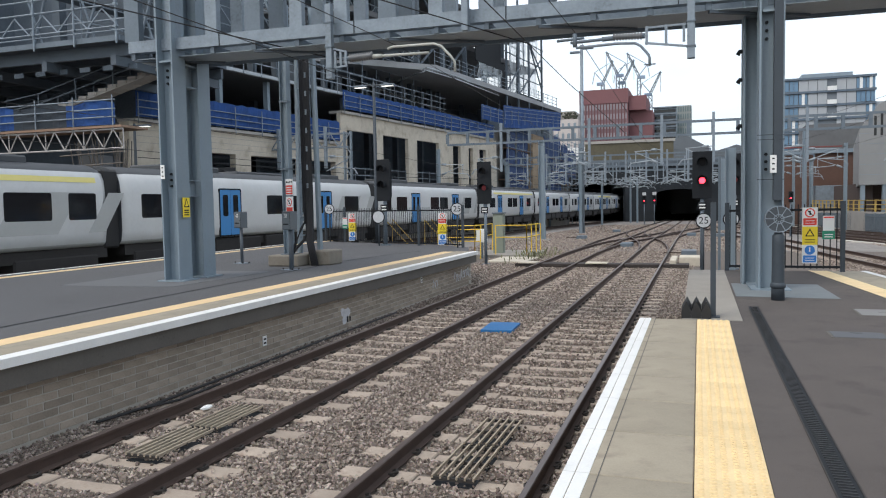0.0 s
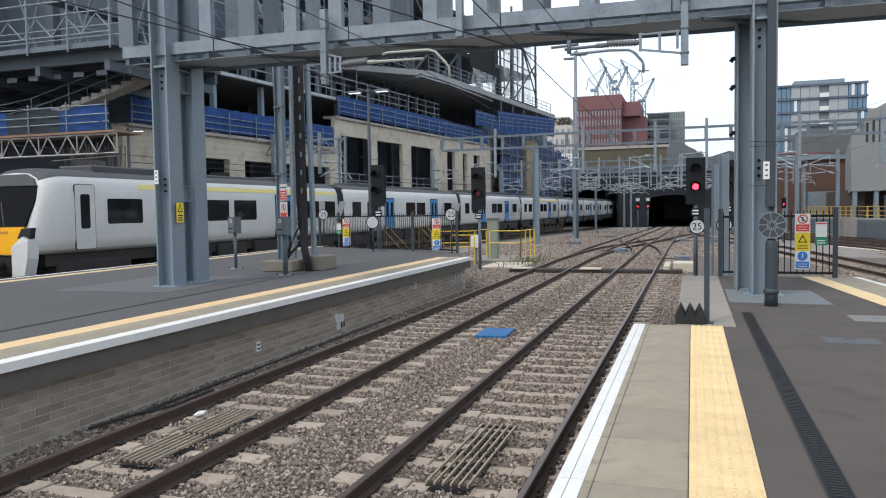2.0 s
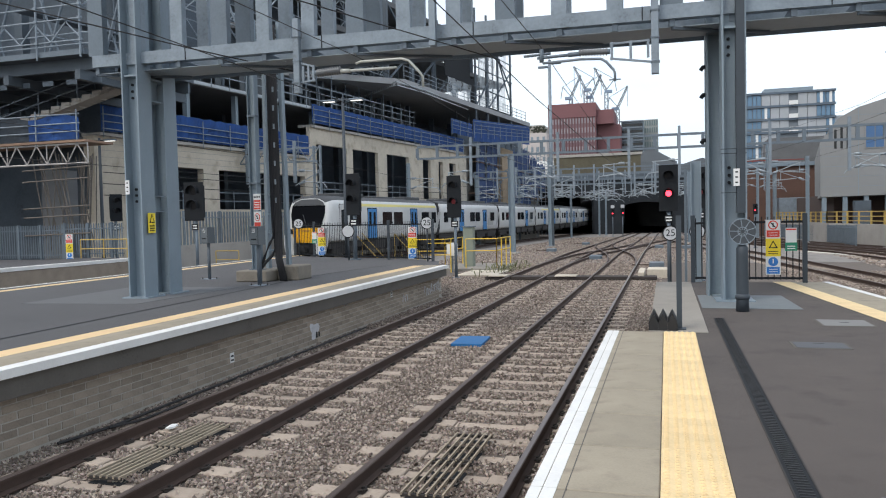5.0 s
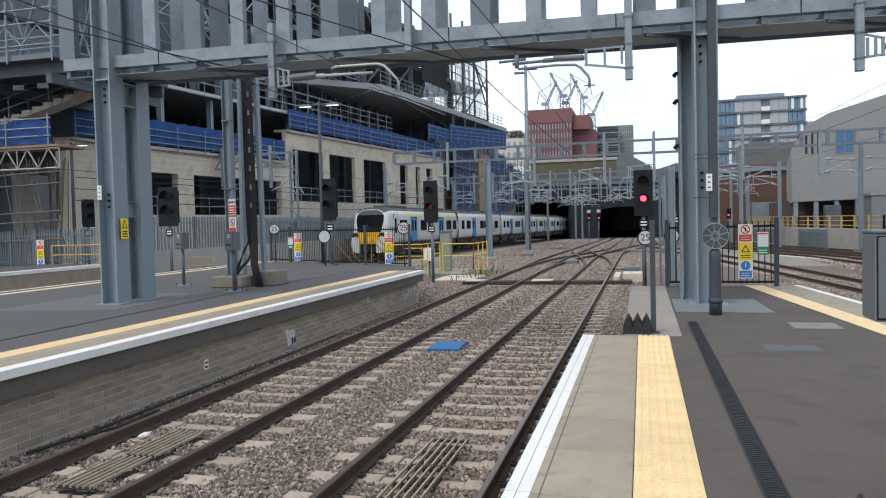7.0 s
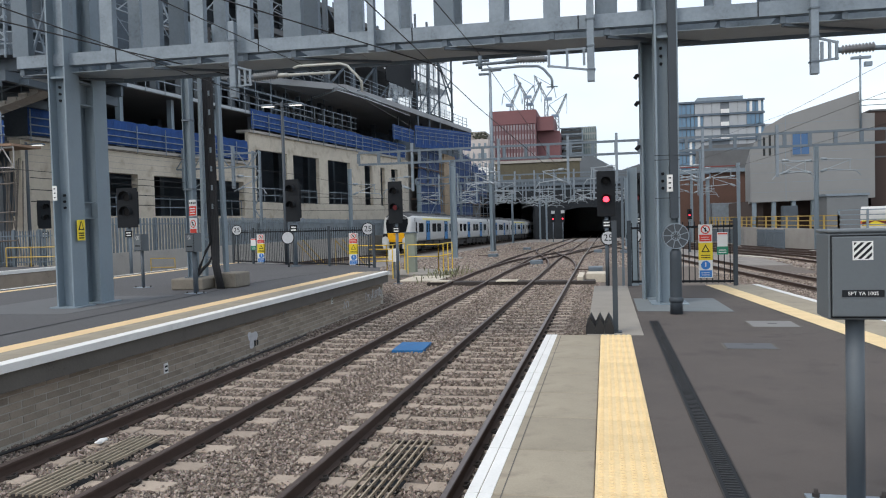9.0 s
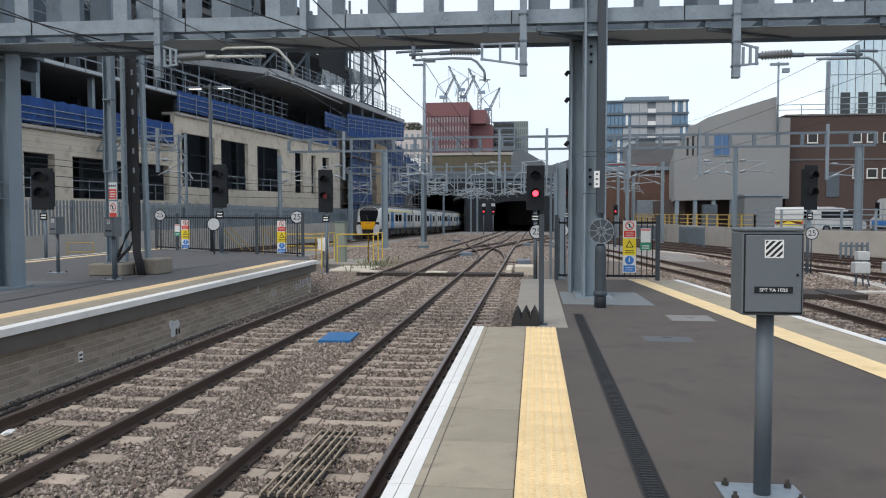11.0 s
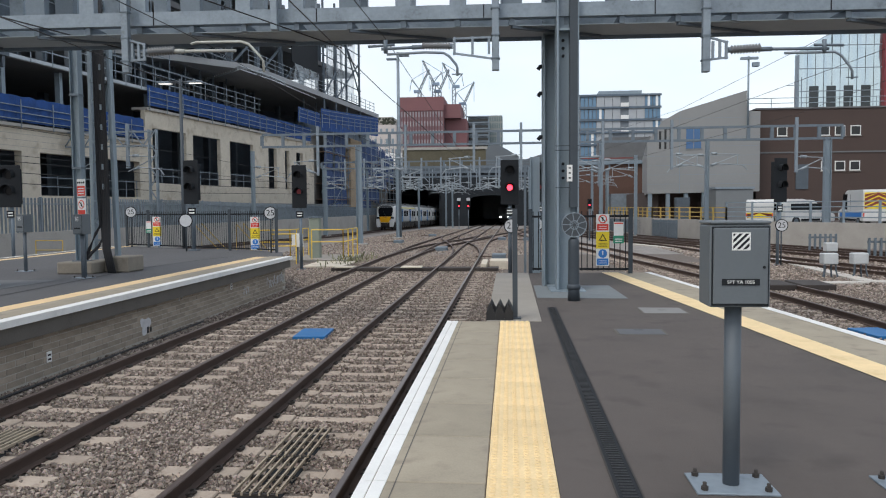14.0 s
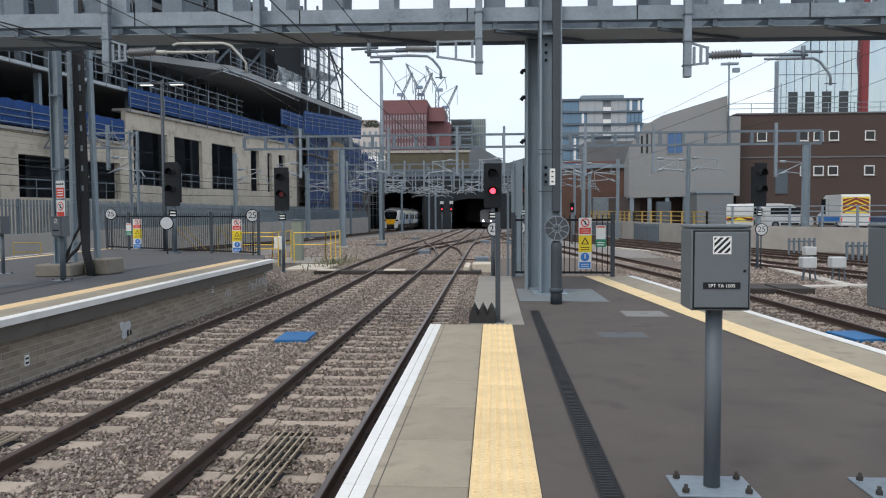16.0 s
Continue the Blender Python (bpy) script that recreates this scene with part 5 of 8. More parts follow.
stair = thing("site_stair", "concrete and steel site stair with tube handrails", "stair")
SA, SB = Vector((-29.2, 29.6, 6.3)), Vector((-21.9, 31.6, 8.95))
bm = bmesh.new()
beam(bm, SA, SB, 1.1, 0.16)
part("flight", bm, CONC_G, stair)
for k in range(15):
    p = SA.lerp(SB, k / 15)
    boxes("step", CONC_G, stair, (p.x - 0.08, p.x + 0.4, p.y - 0.55, p.y + 0.55, p.z + 0.04, p.z + 0.19))
bm = bmesh.new()
for o in (-0.6, 0.6):
    for h in (0.55, 1.05):
        tube(bm, [SA + Vector((-2.2, o, h - 0.25)), SA + Vector((0, o, h)), SB + Vector((0, o, h))], 0.03, 6)
    for k in range(5):
        p = SA.lerp(SB, k / 4) + Vector((0, o, 0))
        tube(bm, [p, p + Vector((0, 0, 1.1))], 0.03, 6)
part("handrail", bm, GALV_D, stair)

WORN_TUBE = mat("worn_scaffold_tube", (0.33, 0.32, 0.31), 0.6, 0.2, var=0.4, scale=2, fine=20)
bridge = thing("scaffold_bridge", "worn scaffold lattice bridge with timber deck and blue netting", "scaffold")
BY = 27.2
bm = bmesh.new()
for z in (4.35, 5.2):
    tube(bm, [(-44, BY, z), (-22.6, BY, z)], 0.045, 6)
for k in range(38):
    x = -22.6 - k * 0.55
    s = 1 if k % 2 else -1
    tube(bm, [(x, BY, 4.78 + s * 0.42), (x - 0.55, BY, 4.78 - s * 0.42)], 0.03, 5)
    if k % 4 == 0:
        tube(bm, [(x, BY, 4.36), (x, BY, 5.2)], 0.03, 5)
part("lattice", bm, WORN_TUBE, bridge)
bm = bmesh.new()
box(bm, -44, -22.6, BY - 0.1, BY + 1.6, 5.26, 5.36)
part("deck_surface", bm, TIMBER, bridge)
bm = bmesh.new()
for k in range(44):
    mi = 1 if 6 <= k < 13 else 0
    a, b = -23.1 - 0.45 * k, -23.1 - 0.45 * (k + 1)
    wa, wb = 0.06 * math.sin(k * 1.7), 0.06 * math.sin((k + 1) * 1.7)
    quad(bm, (a, BY + 0.1 + wa, 5.42), (b, BY + 0.1 + wb, 5.42), (b, BY + 0.1 + wb, 6.45 + 0.1 * math.sin(k)), (a, BY + 0.1 + wa, 6.45 + 0.1 * math.sin(k - 1)), mi)
part("netting", bm, [NET_BLUE, mat("dark_debris_mesh", (0.03, 0.04, 0.052), 0.8, var=0.5, scale=1.2, fine=10)], bridge)
bm = bmesh.new()
for z in (5.75, 6.1, 6.5):
    tube(bm, [(-44, BY, z), (-23, BY, z)], 0.03, 6)
for k in range(10):
    x = -23.1 - 2.2 * k
    tube(bm, [(x, BY - 0.05, 5.2), (x, BY - 0.05, 6.7)], 0.03, 6)
part("rail", bm, GALV, bridge)
bm = bmesh.new()
for k in range(22):
    a = Vector((-23.0 - random.uniform(0, 2.6), BY + random.uniform(0, 1.4), 0.2 + random.uniform(0, 1)))
    tube(bm, [a, a + Vector((random.uniform(-1.2, 1.2), 0, 4.0))], 0.026, 6)
for z in (1.2, 2.0, 2.4, 3.6, 4.1):
    tube(bm, [(-26.2, BY, z), (-22.6, BY, z + 0.1)], 0.035, 6)
tagged(part("support_tube", bm, mat("rusty_scaffold_tube", (0.125, 0.112, 0.10), 0.7, 0.2, var=0.4, scale=2, fine=20), bridge, "rusty scaffold tubes"), kind="stuff")
# added dark sheet for the shade behind the bridge
bm = bmesh.new()
prism(bm, [(-60, 36.5), (-29.2, 36.5), (-29.2, 37.2), (-60, 37.2)], -1.1, 8.0)
part("back_wall", bm, VOID, bridge)
boxes("pier", CONC_D, bridge, (-27.4, -26.2, 29.5, 30.5, -1.1, 4.3))

# far platform beyond the train
plat = thing("platform_far", "far platform with white edge and brick side", "platform", kind="structure")
plat.location.z = 0.2
bm = bmesh.new()
prism(bm, [(-23.4, -10), (-20.35, -10), (-20.15, 27.0), (-23.2, 27.0)], -1.3, 0.0)
prism(bm, [(-30, 14), (-23.45, 14), (-23.45, 27), (-30, 27)], -1.3, -0.05)
part("platform_body", bm, ASPHALT_L, plat)
bm = bmesh.new()
prism(bm, [(-20.62, -10), (-20.30, -10), (-20.10, 27), (-20.42, 27)], -0.12, 0.008)
part("white_edge_line", bm, WHITE, plat)
bm = bmesh.new()
prism(bm, [(-20.36, -10), (-20.33, -10), (-20.13, 27), (-20.16, 27)], -1.2, -0.13)
part("side_wall", bm, BRICK_GREY, plat)


# ---------------- fences ----------------
def palisade(label, a, b, z0, h, step=0.16, w=0.06, material=GALV_D, posts=3.0, group=""):
    """A fence of pales with two rails and posts between plan points."""
    f = thing("fence", label, "fence", group)
    A, B = Vector((*a, 0)), Vector((*b, 0))
    L = (B - A).length
    d = (B - A) / L
    bm = bmesh.new()
    for z in (z0 + 0.12 * h, z0 + 0.85 * h):
        cuts = [A] + ([A + d * ((50.0 - A.y) / d.y)] if A.y < 50 < B.y else []) + [B]
        for p, q in zip(cuts, cuts[1:]):
            beam(bm, (p.x, p.y, z + dip(p.y)), (q.x, q.y, z + dip(q.y)), 0.045, 0.05)
    part("rail", bm, material, f)
    bm = bmesh.new()
    for k in range(int(L / step)):
        p = A + d * (k * step + step / 2)
        beam(bm, (p.x, p.y, z0 + dip(p.y) + 0.04), (p.x, p.y, z0 + dip(p.y) + h), w, 0.02)
    tagged(part("pale", bm, material, f), kind="stuff")
    for k in range(int(L / posts) + 1):
        p = A + d * min(k * posts, L)
        boxes("post", material, f, (p.x - 0.05, p.x + 0.05, p.y - 0.05, p.y + 0.05, z0 + dip(p.y) - 0.1, z0 + dip(p.y) + h + 0.04))
    return f


def bars(label, a, b, z0, h, step=0.125, posts=None):
    """A railing of thin round bars between dark posts."""
    f = thing("railing", label, "railing")
    A, B = Vector((*a, 0)), Vector((*b, 0))
    L = (B - A).length
    d = (B - A) / L
    for z in (z0 + 0.1, z0 + h - 0.12):
        bm = bmesh.new()
        beam(bm, (A.x, A.y, z), (B.x, B.y, z), 0.03, 0.05)
        part("rail", bm, BLACK_P, f)
    for k in range(int(L / step)):
        p = A + d * (k * step + step / 2)
        bm = bmesh.new()
        tube(bm, [(p.x, p.y, z0 + 0.06), (p.x, p.y, z0 + h)], 0.011, 6)
        part("bar", bm, BLACK_P, f)
    for t in posts or (0, L):
        p = A + d * t
        boxes("post", DARK_P, f, (p.x - 0.045, p.x + 0.045, p.y - 0.045, p.y + 0.045, z0, z0 + h + 0.06))
    return f


palisade("grey steel palisade fence beyond the train track", (-21.4, 29), (-18.2, 118), 0.2, 2.0, 0.26, 0.10, GALV)
bm = bmesh.new()
prism(bm, [(-21.5, 29), (-21.15, 29), (-17.95, 118), (-18.3, 118)], -2.0, 0.55)
tagged(part("wall_low", bm, CONC_G), "low pale concrete wall under the fence", "wall", kind="structure")
bm = bmesh.new()
prism(bm, [(-23.1, 46), (-23.0, 46), (-19.7, 108), (-19.8, 108)], -1.5, 2.1)
tagged(part("hoarding", bm, mat("grey_hoarding", (0.15, 0.165, 0.175), 0.7, var=0.15)), "grey site hoarding behind the fence", "hoarding", kind="structure")
bars("black steel railing across the island platform end", (-14.9, 31.3), (-6.75, 26.4), 0.0, 1.5, posts=(0, 1.6, 4.6, 6.9, 9.5))
bars("black steel railing with gate across the near platform end", (2.05, 17.85), (4.38, 17.75), 0.0, 1.45, posts=(0, 0.35, 2.3))
for x0, x1, z in ((-29, -24.2, 0.15), (-24.0, -21.0, 0.2)):
    palisade("grey steel fence on the far platform", (x0, 27.2), (x1, 27.3), z, 1.5, 0.13, 0.05, GALV_D, 1.2, "far platform fences")


# ---------------- signs ----------------
def disc(bm, c, r, t=0.02, n=20, axis="y"):
    c = Vector(c)
    d = Vector((0, t / 2, 0))
    tube(bm, [c - d, c + d], r, n)


def stack_sign(x, y, z0, rz=0.0, w=0.30):
    """A tall board: prohibition, warning and information panels, one above the other."""
    s = thing("safety_sign", "tall safety sign board with red, yellow and blue panels", "sign", "platform end safety signs", at=(x, y, z0), rz=rz)
    h = 0.4
    boxes("board", WHITE_S, s, (-w / 2, w / 2, -0.012, 0.0, 0, 3 * h))
    boxes("red_panel", RED_P, s, (-w / 2 + 0.02, w / 2 - 0.02, -0.018, -0.012, 2 * h + 0.02, 2 * h + 0.17))
    boxes("yellow_panel", YEL_S, s, (-w / 2, w / 2, -0.017, -0.012, h, 2 * h - 0.01))
    boxes("blue_panel", BLUE_S, s, (-w / 2 + 0.02, w / 2 - 0.02, -0.018, -0.012, 0.02, 0.17))
    bm = bmesh.new()
    disc(bm, (0, -0.016, 2 * h + 0.285), 0.1, 0.008)
    part("red_ring", bm, RED_P, s)
    bm = bmesh.new()
    disc(bm, (0, -0.02, 2 * h + 0.285), 0.075, 0.006)
    part("ring_face", bm, WHITE_S, s)
    bm = bmesh.new()
    disc(bm, (0, -0.016, 0.285), 0.1, 0.008)
    part("blue_disc", bm, BLUE_S, s)
    bm = bmesh.new()
    beam(bm, (-0.05, -0.026, 2 * h + 0.34), (0.05, -0.026, 2 * h + 0.23), 0.004, 0.02)
    beam(bm, (0, -0.025, 2 * h + 0.24), (0, -0.025, 2 * h + 0.33), 0.025, 0.004)
    for k in range(2):
        boxes("yellow_panel_bar", BLACK_P, s, (-w / 2 + 0.05, w / 2 - 0.05, -0.02, -0.0175, h + 0.05 + 0.05 * k, h + 0.066 + 0.05 * k))
    part("pictogram", bm, BLACK_P, s)
    bm = bmesh.new()
    v = [bm.verts.new(p) for p in ((-0.095, -0.0205, h + 0.18), (0.095, -0.0205, h + 0.18), (0, -0.0205, h + 0.35))]
    bm.faces.new(v)
    part("black_marking", bm, BLACK_P, s)
    bm = bmesh.new()
    v = [bm.verts.new(p) for p in ((-0.06, -0.022, h + 0.20), (0.06, -0.022, h + 0.20), (0, -0.022, h + 0.31))]
    bm.faces.new(v)
    part("triangle_face", bm, YEL_S, s)
    bm = bmesh.new()
    for z in (2 * h + 0.06, 2 * h + 0.11, 0.06, 0.11):
        box(bm, -w / 2 + 0.06, w / 2 - 0.06, -0.021, -0.0185, z, z + 0.011)
    box(bm, -0.012, 0.012, -0.023, -0.02, 0.25, 0.35)
    part("white_bar", bm, WHITE_S, s)


def green_sign(x, y, z0, rz=0.0):
    s = thing("green_sign", "white and green notice board on the railing", "sign", at=(x, y, z0), rz=rz)
    boxes("board", WHITE_S, s, (-0.11, 0.11, -0.01, 0, 0.18, 0.5))
    boxes("green_panel", GREEN_S, s, (-0.12, 0.12, -0.014, 0.0, 0, 0.18))
    boxes("bar", WHITE_S, s, *[(-0.08, 0.08, -0.018, -0.0145, 0.04 + 0.05 * k, 0.06 + 0.05 * k) for k in range(2)])
    boxes("heading", RED_P, s, (-0.1, 0.1, -0.013, -0.0105, 0.45, 0.48))


def text(name, body, size, parent, m, material):
    c = bpy.data.curves.new(name, "FONT")
    c.body, c.size, c.align_x, c.align_y, c.extrude = body, size, "CENTER", "CENTER", 0.0008
    o = bpy.data.objects.new(name, c)
    scene.collection.objects.link(o)
    dg = bpy.context.evaluated_depsgraph_get()
    me = bpy.data.meshes.new_from_object(o.evaluated_get(dg))
    bpy.data.objects.remove(o)
    me.materials.clear()
    me.materials.append(material)
    ob = new(name, me)
    ob.parent = parent
    ob.matrix_local = m
    return ob


DULL_W = mat("dull_white_board", (0.50, 0.52, 0.54), 0.6, var=0.15, scale=5, fine=40)


def speed_sign(x, y, z, z0, number="25", r=0.235, rz=0.0, post=True):
    s = thing("speed_sign", "round white speed board with black figures on a slim post", "sign", "speed boards", at=(x, y, 0), rz=rz)
    bm = bmesh.new()
    disc(bm, (0, 0, z), r, 0.02, 24)
    part("rim", bm, BLACK_P, s)
    bm = bmesh.new()
    disc(bm, (0, -0.009, z), r * 0.86, 0.012, 24)
    part("face", bm, DULL_W, s)
    if number:
        text("figure", number, r * 1.25, s, pose(0, -0.018, z, 90, 0, 0), BLACK_P)
    if post:
        bm = bmesh.new()
        tube(bm, [(0, 0.04, z0), (0, 0.04, z + 0.1)], 0.03, 8)
        part("post", bm, DARK_P, s)


stack_sign(3.71, 17.74, 0.18)
green_sign(4.07, 17.72, 0.7)
stack_sign(-12.95, 30.05, 0.08, 12, 0.34)
stack_sign(-7.72, 26.93, 0.08, 12, 0.34)
green_sign(-13.45, 30.35, 0.6, 12)
stack_sign(-23.6, 27.0, 0.05, 20)
speed_sign(-6.95, 26.35, 1.42, 0.0, rz=10)
speed_sign(-14.5, 30.9, 1.48, 0.0, rz=12)


# ---------------- signals ----------------
def signal(x, y, zc, h, w, z0, label, lit=None, dim=False, rz=0.0, post_r=0.07, plate=True):
    s = thing("colour_light_signal", label, "railway signal", "colour light signals", at=(x, y, 0), rz=rz)
    bm = bmesh.new()
    box(bm, -w / 2, w / 2, -0.03, 0.0, zc - h / 2, zc + h / 2, bevel=0.012)
    box(bm, -w * 0.38, w * 0.38, 0.0, 0.28, zc - h * 0.42, zc + h * 0.42, bevel=0.03)
    part("head", bm, BLACK_P, s)
    for k, zz in enumerate((0.26, -0.12)):
        bm = bmesh.new()
        z = zc + h * zz
        r = w * 0.27
        n = 12
        A = [Vector((r * math.cos(radians(-20 + 220 * j / n)), 0, z + r * math.sin(radians(-20 + 220 * j / n)))) for j in range(n + 1)]
        va = [bm.verts.new(p + Vector((0, -0.03, 0))) for p in A]
        vb = [bm.verts.new(p + Vector((0, -0.26, 0))) for p in A]
        for j in range(n):
            bm.faces.new((va[j], va[j + 1], vb[j + 1], vb[j]))
        part("hood", bm, BLACK_P, s)
        bm = bmesh.new()
        disc(bm, (0, -0.035, z), r * 0.6, 0.02, 18)
        on = lit is not None and k == lit
        part("lens", bm, RED_LAMP if on else (RED_DIM if dim and k == 1 else BLACK_GL), s, "lit red lens" if on else "")
    bm = bmesh.new()
    tube(bm, [(0, 0.1, z0), (0, 0.1, zc - h * 0.4)], post_r, 10)
    box(bm, -0.16, 0.16, -0.06, 0.26, z0, z0 + 0.05)
    part("post", bm, GALV_D, s)
    if plate:
        boxes("id_plate", BLACK_P, s, (-0.16, 0.16, 0.0, 0.02, zc - h / 2 - 0.42, zc - h / 2 - 0.14))
        boxes("id_bar", WHITE_S, s, (-0.11, 0.11, -0.004, 0.0, zc - h / 2 - 0.25, zc - h / 2 - 0.2), (-0.11, 0.11, -0.004, 0.0, zc - h / 2 - 0.36, zc - h / 2 - 0.31))
    return s


RED_DIM = glow("dim_red_lens", (0.12, 0.012, 0.016), 0.35)
BLACK_GL = glass_dark("dark_lens", (0.01, 0.01, 0.012), 0.2)
BLACK_GL.node_tree.nodes["Principled BSDF"].inputs["Specular IOR Level"].default_value = 0.1
signal(1.57, 28.9, 2.5, 1.7, 0.68, GROUND, "black signal head showing a bright red light", lit=1)
signal(2.76, 31.0, 2.55, 1.6, 0.62, GROUND, "black signal head with a faint red light behind the column", dim=True)
signal(-10.43, 27.7, 2.6, 1.65, 0.62, 0.0, "tall black signal head, unlit, on the island platform", rz=-8)
signal(-7.5, 32.1, 2.52, 1.85, 0.66, GROUND, "tall black signal head with a dim red lens", dim=True, rz=-6)
signal(-18.6, 29.0, 2.57, 1.7, 1.0, -1.0, "broad black signal head seen beyond the column", rz=0)
signal(-22.75, 29.0, 2.4, 1.25, 0.55, 0.0, "black signal head seen from the side", rz=60)
signal(13.25, 34.0, 2.62, 1.9, 0.74, GROUND, "black signal head beside the further tracks", rz=28)
speed_sign(1.62, 28.6, 0.85, GROUND, r=0.28)
speed_sign(2.62, 30.6, 0.85, GROUND, r=0.3)
speed_sign(13.2, 33.6, 0.67, GROUND, r=0.27)
speed_sign(-10.55, 27.4, 1.15, 0.0, number="", r=0.26, rz=8)
m = thing("steel_mast", "grey steel mast behind the platform end railing", "mast")
h_column("shaft", m, 2.42, 26.0, GROUND, 3.25, 0.32)
boxes("side_post", GALV_D, m, (2.05, 2.13, 26.0, 26.08, GROUND, 3.0))

# ---------------- platform furniture ----------------


def phone_box(x, y, label, lettered=True, z=0.0, rz=0.0):
    s = thing("signal_telephone", label, "telephone cabinet", "signal post telephones", at=(x, y, z), rz=rz)
    bm = bmesh.new()
    box(bm, -0.22, 0.22, -0.16, 0.16, 0.0, 0.012, bevel=0.003)
    part("base_plate", bm, GALV, s, "galvanised base plate")
    for bx in (-0.17, 0.17):
        for by in (-0.11, 0.11):
            bm = bmesh.new()
            tube(bm, [(bx, by, 0.01), (bx, by, 0.055)], 0.011, 8)
            tube(bm, [(bx, by, 0.012), (bx, by, 0.034)], 0.02, 6)
            part("bolt", bm, CLIP, s)
    bm = bmesh.new()
    tube(bm, [(0, 0, 0.01), (0, 0, 1.02)], 0.045, 20)
    part("post", bm, POST_GREY, s)
    bm = bmesh.new()
    box(bm, -0.158, 0.158, -0.12, 0.11, 1.018, 1.462, bevel=0.008)
    box(bm, -0.160, 0.160, -0.124, 0.112, 1.464, 1.482, bevel=0.006)
    part("cabinet", bm, GREY_BOX, s)
    bm = bmesh.new()
    box(bm, -0.149, 0.149, -0.124, -0.118, 1.028, 1.453)
    part("door_seal", bm, BLACK_P, s)
    bm = bmesh.new()
    box(bm, -0.142, 0.142, -0.135, -0.12, 1.036, 1.445, bevel=0.004)
    part("door", bm, GREY_BOX, s)
    bm = bmesh.new()
    tube(bm, [(0.12, -0.134, 1.235), (0.12, -0.14, 1.235)], 0.008, 8)
    part("lock", bm, BLACK_P, s)
    boxes("label", WHITE_S, s, (-0.048, 0.048, -0.1375, -0.134, 1.325, 1.421))
    bm = bmesh.new()
    x0, x1, z0, z1, t = -0.042, 0.042, 1.331, 1.415, 0.018
    for k in range(-3, 5):
        c = k * 0.034
        poly = [(x0, z0 + c), (x0, z0 + c + t), (x1, z0 + c + t + 0.084), (x1, z0 + c + 0.084)]
        for edge, keep in (((z0), lambda p: p[1] >= z0), ((z1), lambda p: p[1] <= z1)):
            out = []
            for i in range(len(poly)):
                p, q = poly[i], poly[(i + 1) % len(poly)]
                if keep(p):
                    out.append(p)
                if keep(p) != keep(q):
                    u = (edge - p[1]) / (q[1] - p[1])
                    out.append((p[0] + (q[0] - p[0]) * u, edge))
            poly = out
            if not poly:
                break
        if len(poly) > 2:
            bm.faces.new([bm.verts.new((a, -0.1382, b)) for a, b in poly])
    part("diagonal_stripe", bm, BLACK_P, s)
    boxes("name_plate", BLACK_P, s, (-0.098, 0.098, -0.139, -0.134, 1.138, 1.173))
    if lettered:
        text("lettering", "SPT YA 1005", 0.0265, s, pose(0, -0.1395, 1.1545, 90, 0, 0), WHITE_S)
    return s


phone_box(2.792, 4.23, "grey steel telephone cabinet on a post with striped label")
phone_box(3.83, 4.25, "grey steel telephone cabinet on a post", False)
phone_box(-10.98, 18.55, "grey steel telephone cabinet on a post by the columns", False, rz=-20)
phone_box(-8.32, 16.7, "grey steel telephone cabinet below red notices", False, rz=-20)
n1 = thing("red_notice", "white and red prohibition notices on a pole", "sign", at=(-8.42, 16.9, 0), rz=-22)
boxes("board", WHITE_S, n1, (-0.14, 0.14, -0.01, 0.0, 1.44, 1.85))
boxes("board", WHITE_S, n1, (-0.14, 0.14, -0.01, 0, 1.89, 2.30))
boxes("red_panel", RED_P, n1, (-0.12, 0.12, -0.016, -0.01, 1.46, 1.58))
boxes("red_panel", RED_P, n1, (-0.13, 0.13, -0.016, -0.01, 1.91, 2.14))
bm = bmesh.new()
disc(bm, (0, -0.014, 1.71), 0.1, 0.006)
part("red_ring", bm, RED_P, n1)
bm = bmesh.new()
disc(bm, (0, -0.018, 1.71), 0.078, 0.005)
part("ring_face", bm, WHITE_S, n1)
bm = bmesh.new()
beam(bm, (-0.05, -0.022, 1.76), (0.05, -0.022, 1.66), 0.004, 0.02)
beam(bm, (0, -0.022, 1.66), (0, -0.022, 1.76), 0.025, 0.004)
for k in range(4):
    disc(bm, (-0.1 + 0.066 * k, -0.013, 2.22), 0.025, 0.004, 8)
part("black_marking", bm, BLACK_P, n1)
bm = bmesh.new()
for k in range(3):
    box(bm, -0.1, 0.1, -0.019, -0.0165, 1.95 + 0.06 * k, 1.975 + 0.06 * k)
part("white_bar", bm, WHITE_S, n1)
bm = bmesh.new()
tube(bm, [(0, 0.04, 0.0), (0, 0.04, 2.3)], 0.03, 8)
part("pole", bm, GALV_D, n1)

# masts on concrete plinths
PLINTH = mat("weathered_plinth", (0.2, 0.18, 0.15), 0.9, var=0.3, scale=2, fine=30)
for x0, x1, y0, y1, z1 in ((-9.56, -8.64, 17.62, 18.95, 0.3), (-8.62, -7.98, 18.15, 18.95, 0.4)):
    b = thing("concrete_plinth", "low weathered concrete mast plinth", "plinth", "mast plinths")
    bm = bmesh.new()
    box(bm, x0, x1, y0, y1, 0.0, z1, bevel=0.03)
    part("block", bm, PLINTH, b)
m = thing("steel_mast", "grey steel column mast on a concrete plinth", "mast", "platform masts")
boxes("base_plate", GALV_D, m, (-9.31, -8.97, 17.88, 18.22, 0.3, 0.325))
for z in (2.6, 4.4):
    boxes("band_clamp", GALV_D, m, (-9.26, -9.02, 17.93, 18.17, z, z + 0.05))
h_column("shaft", m, -9.14, 18.05, 0.3, 7.0, 0.215)
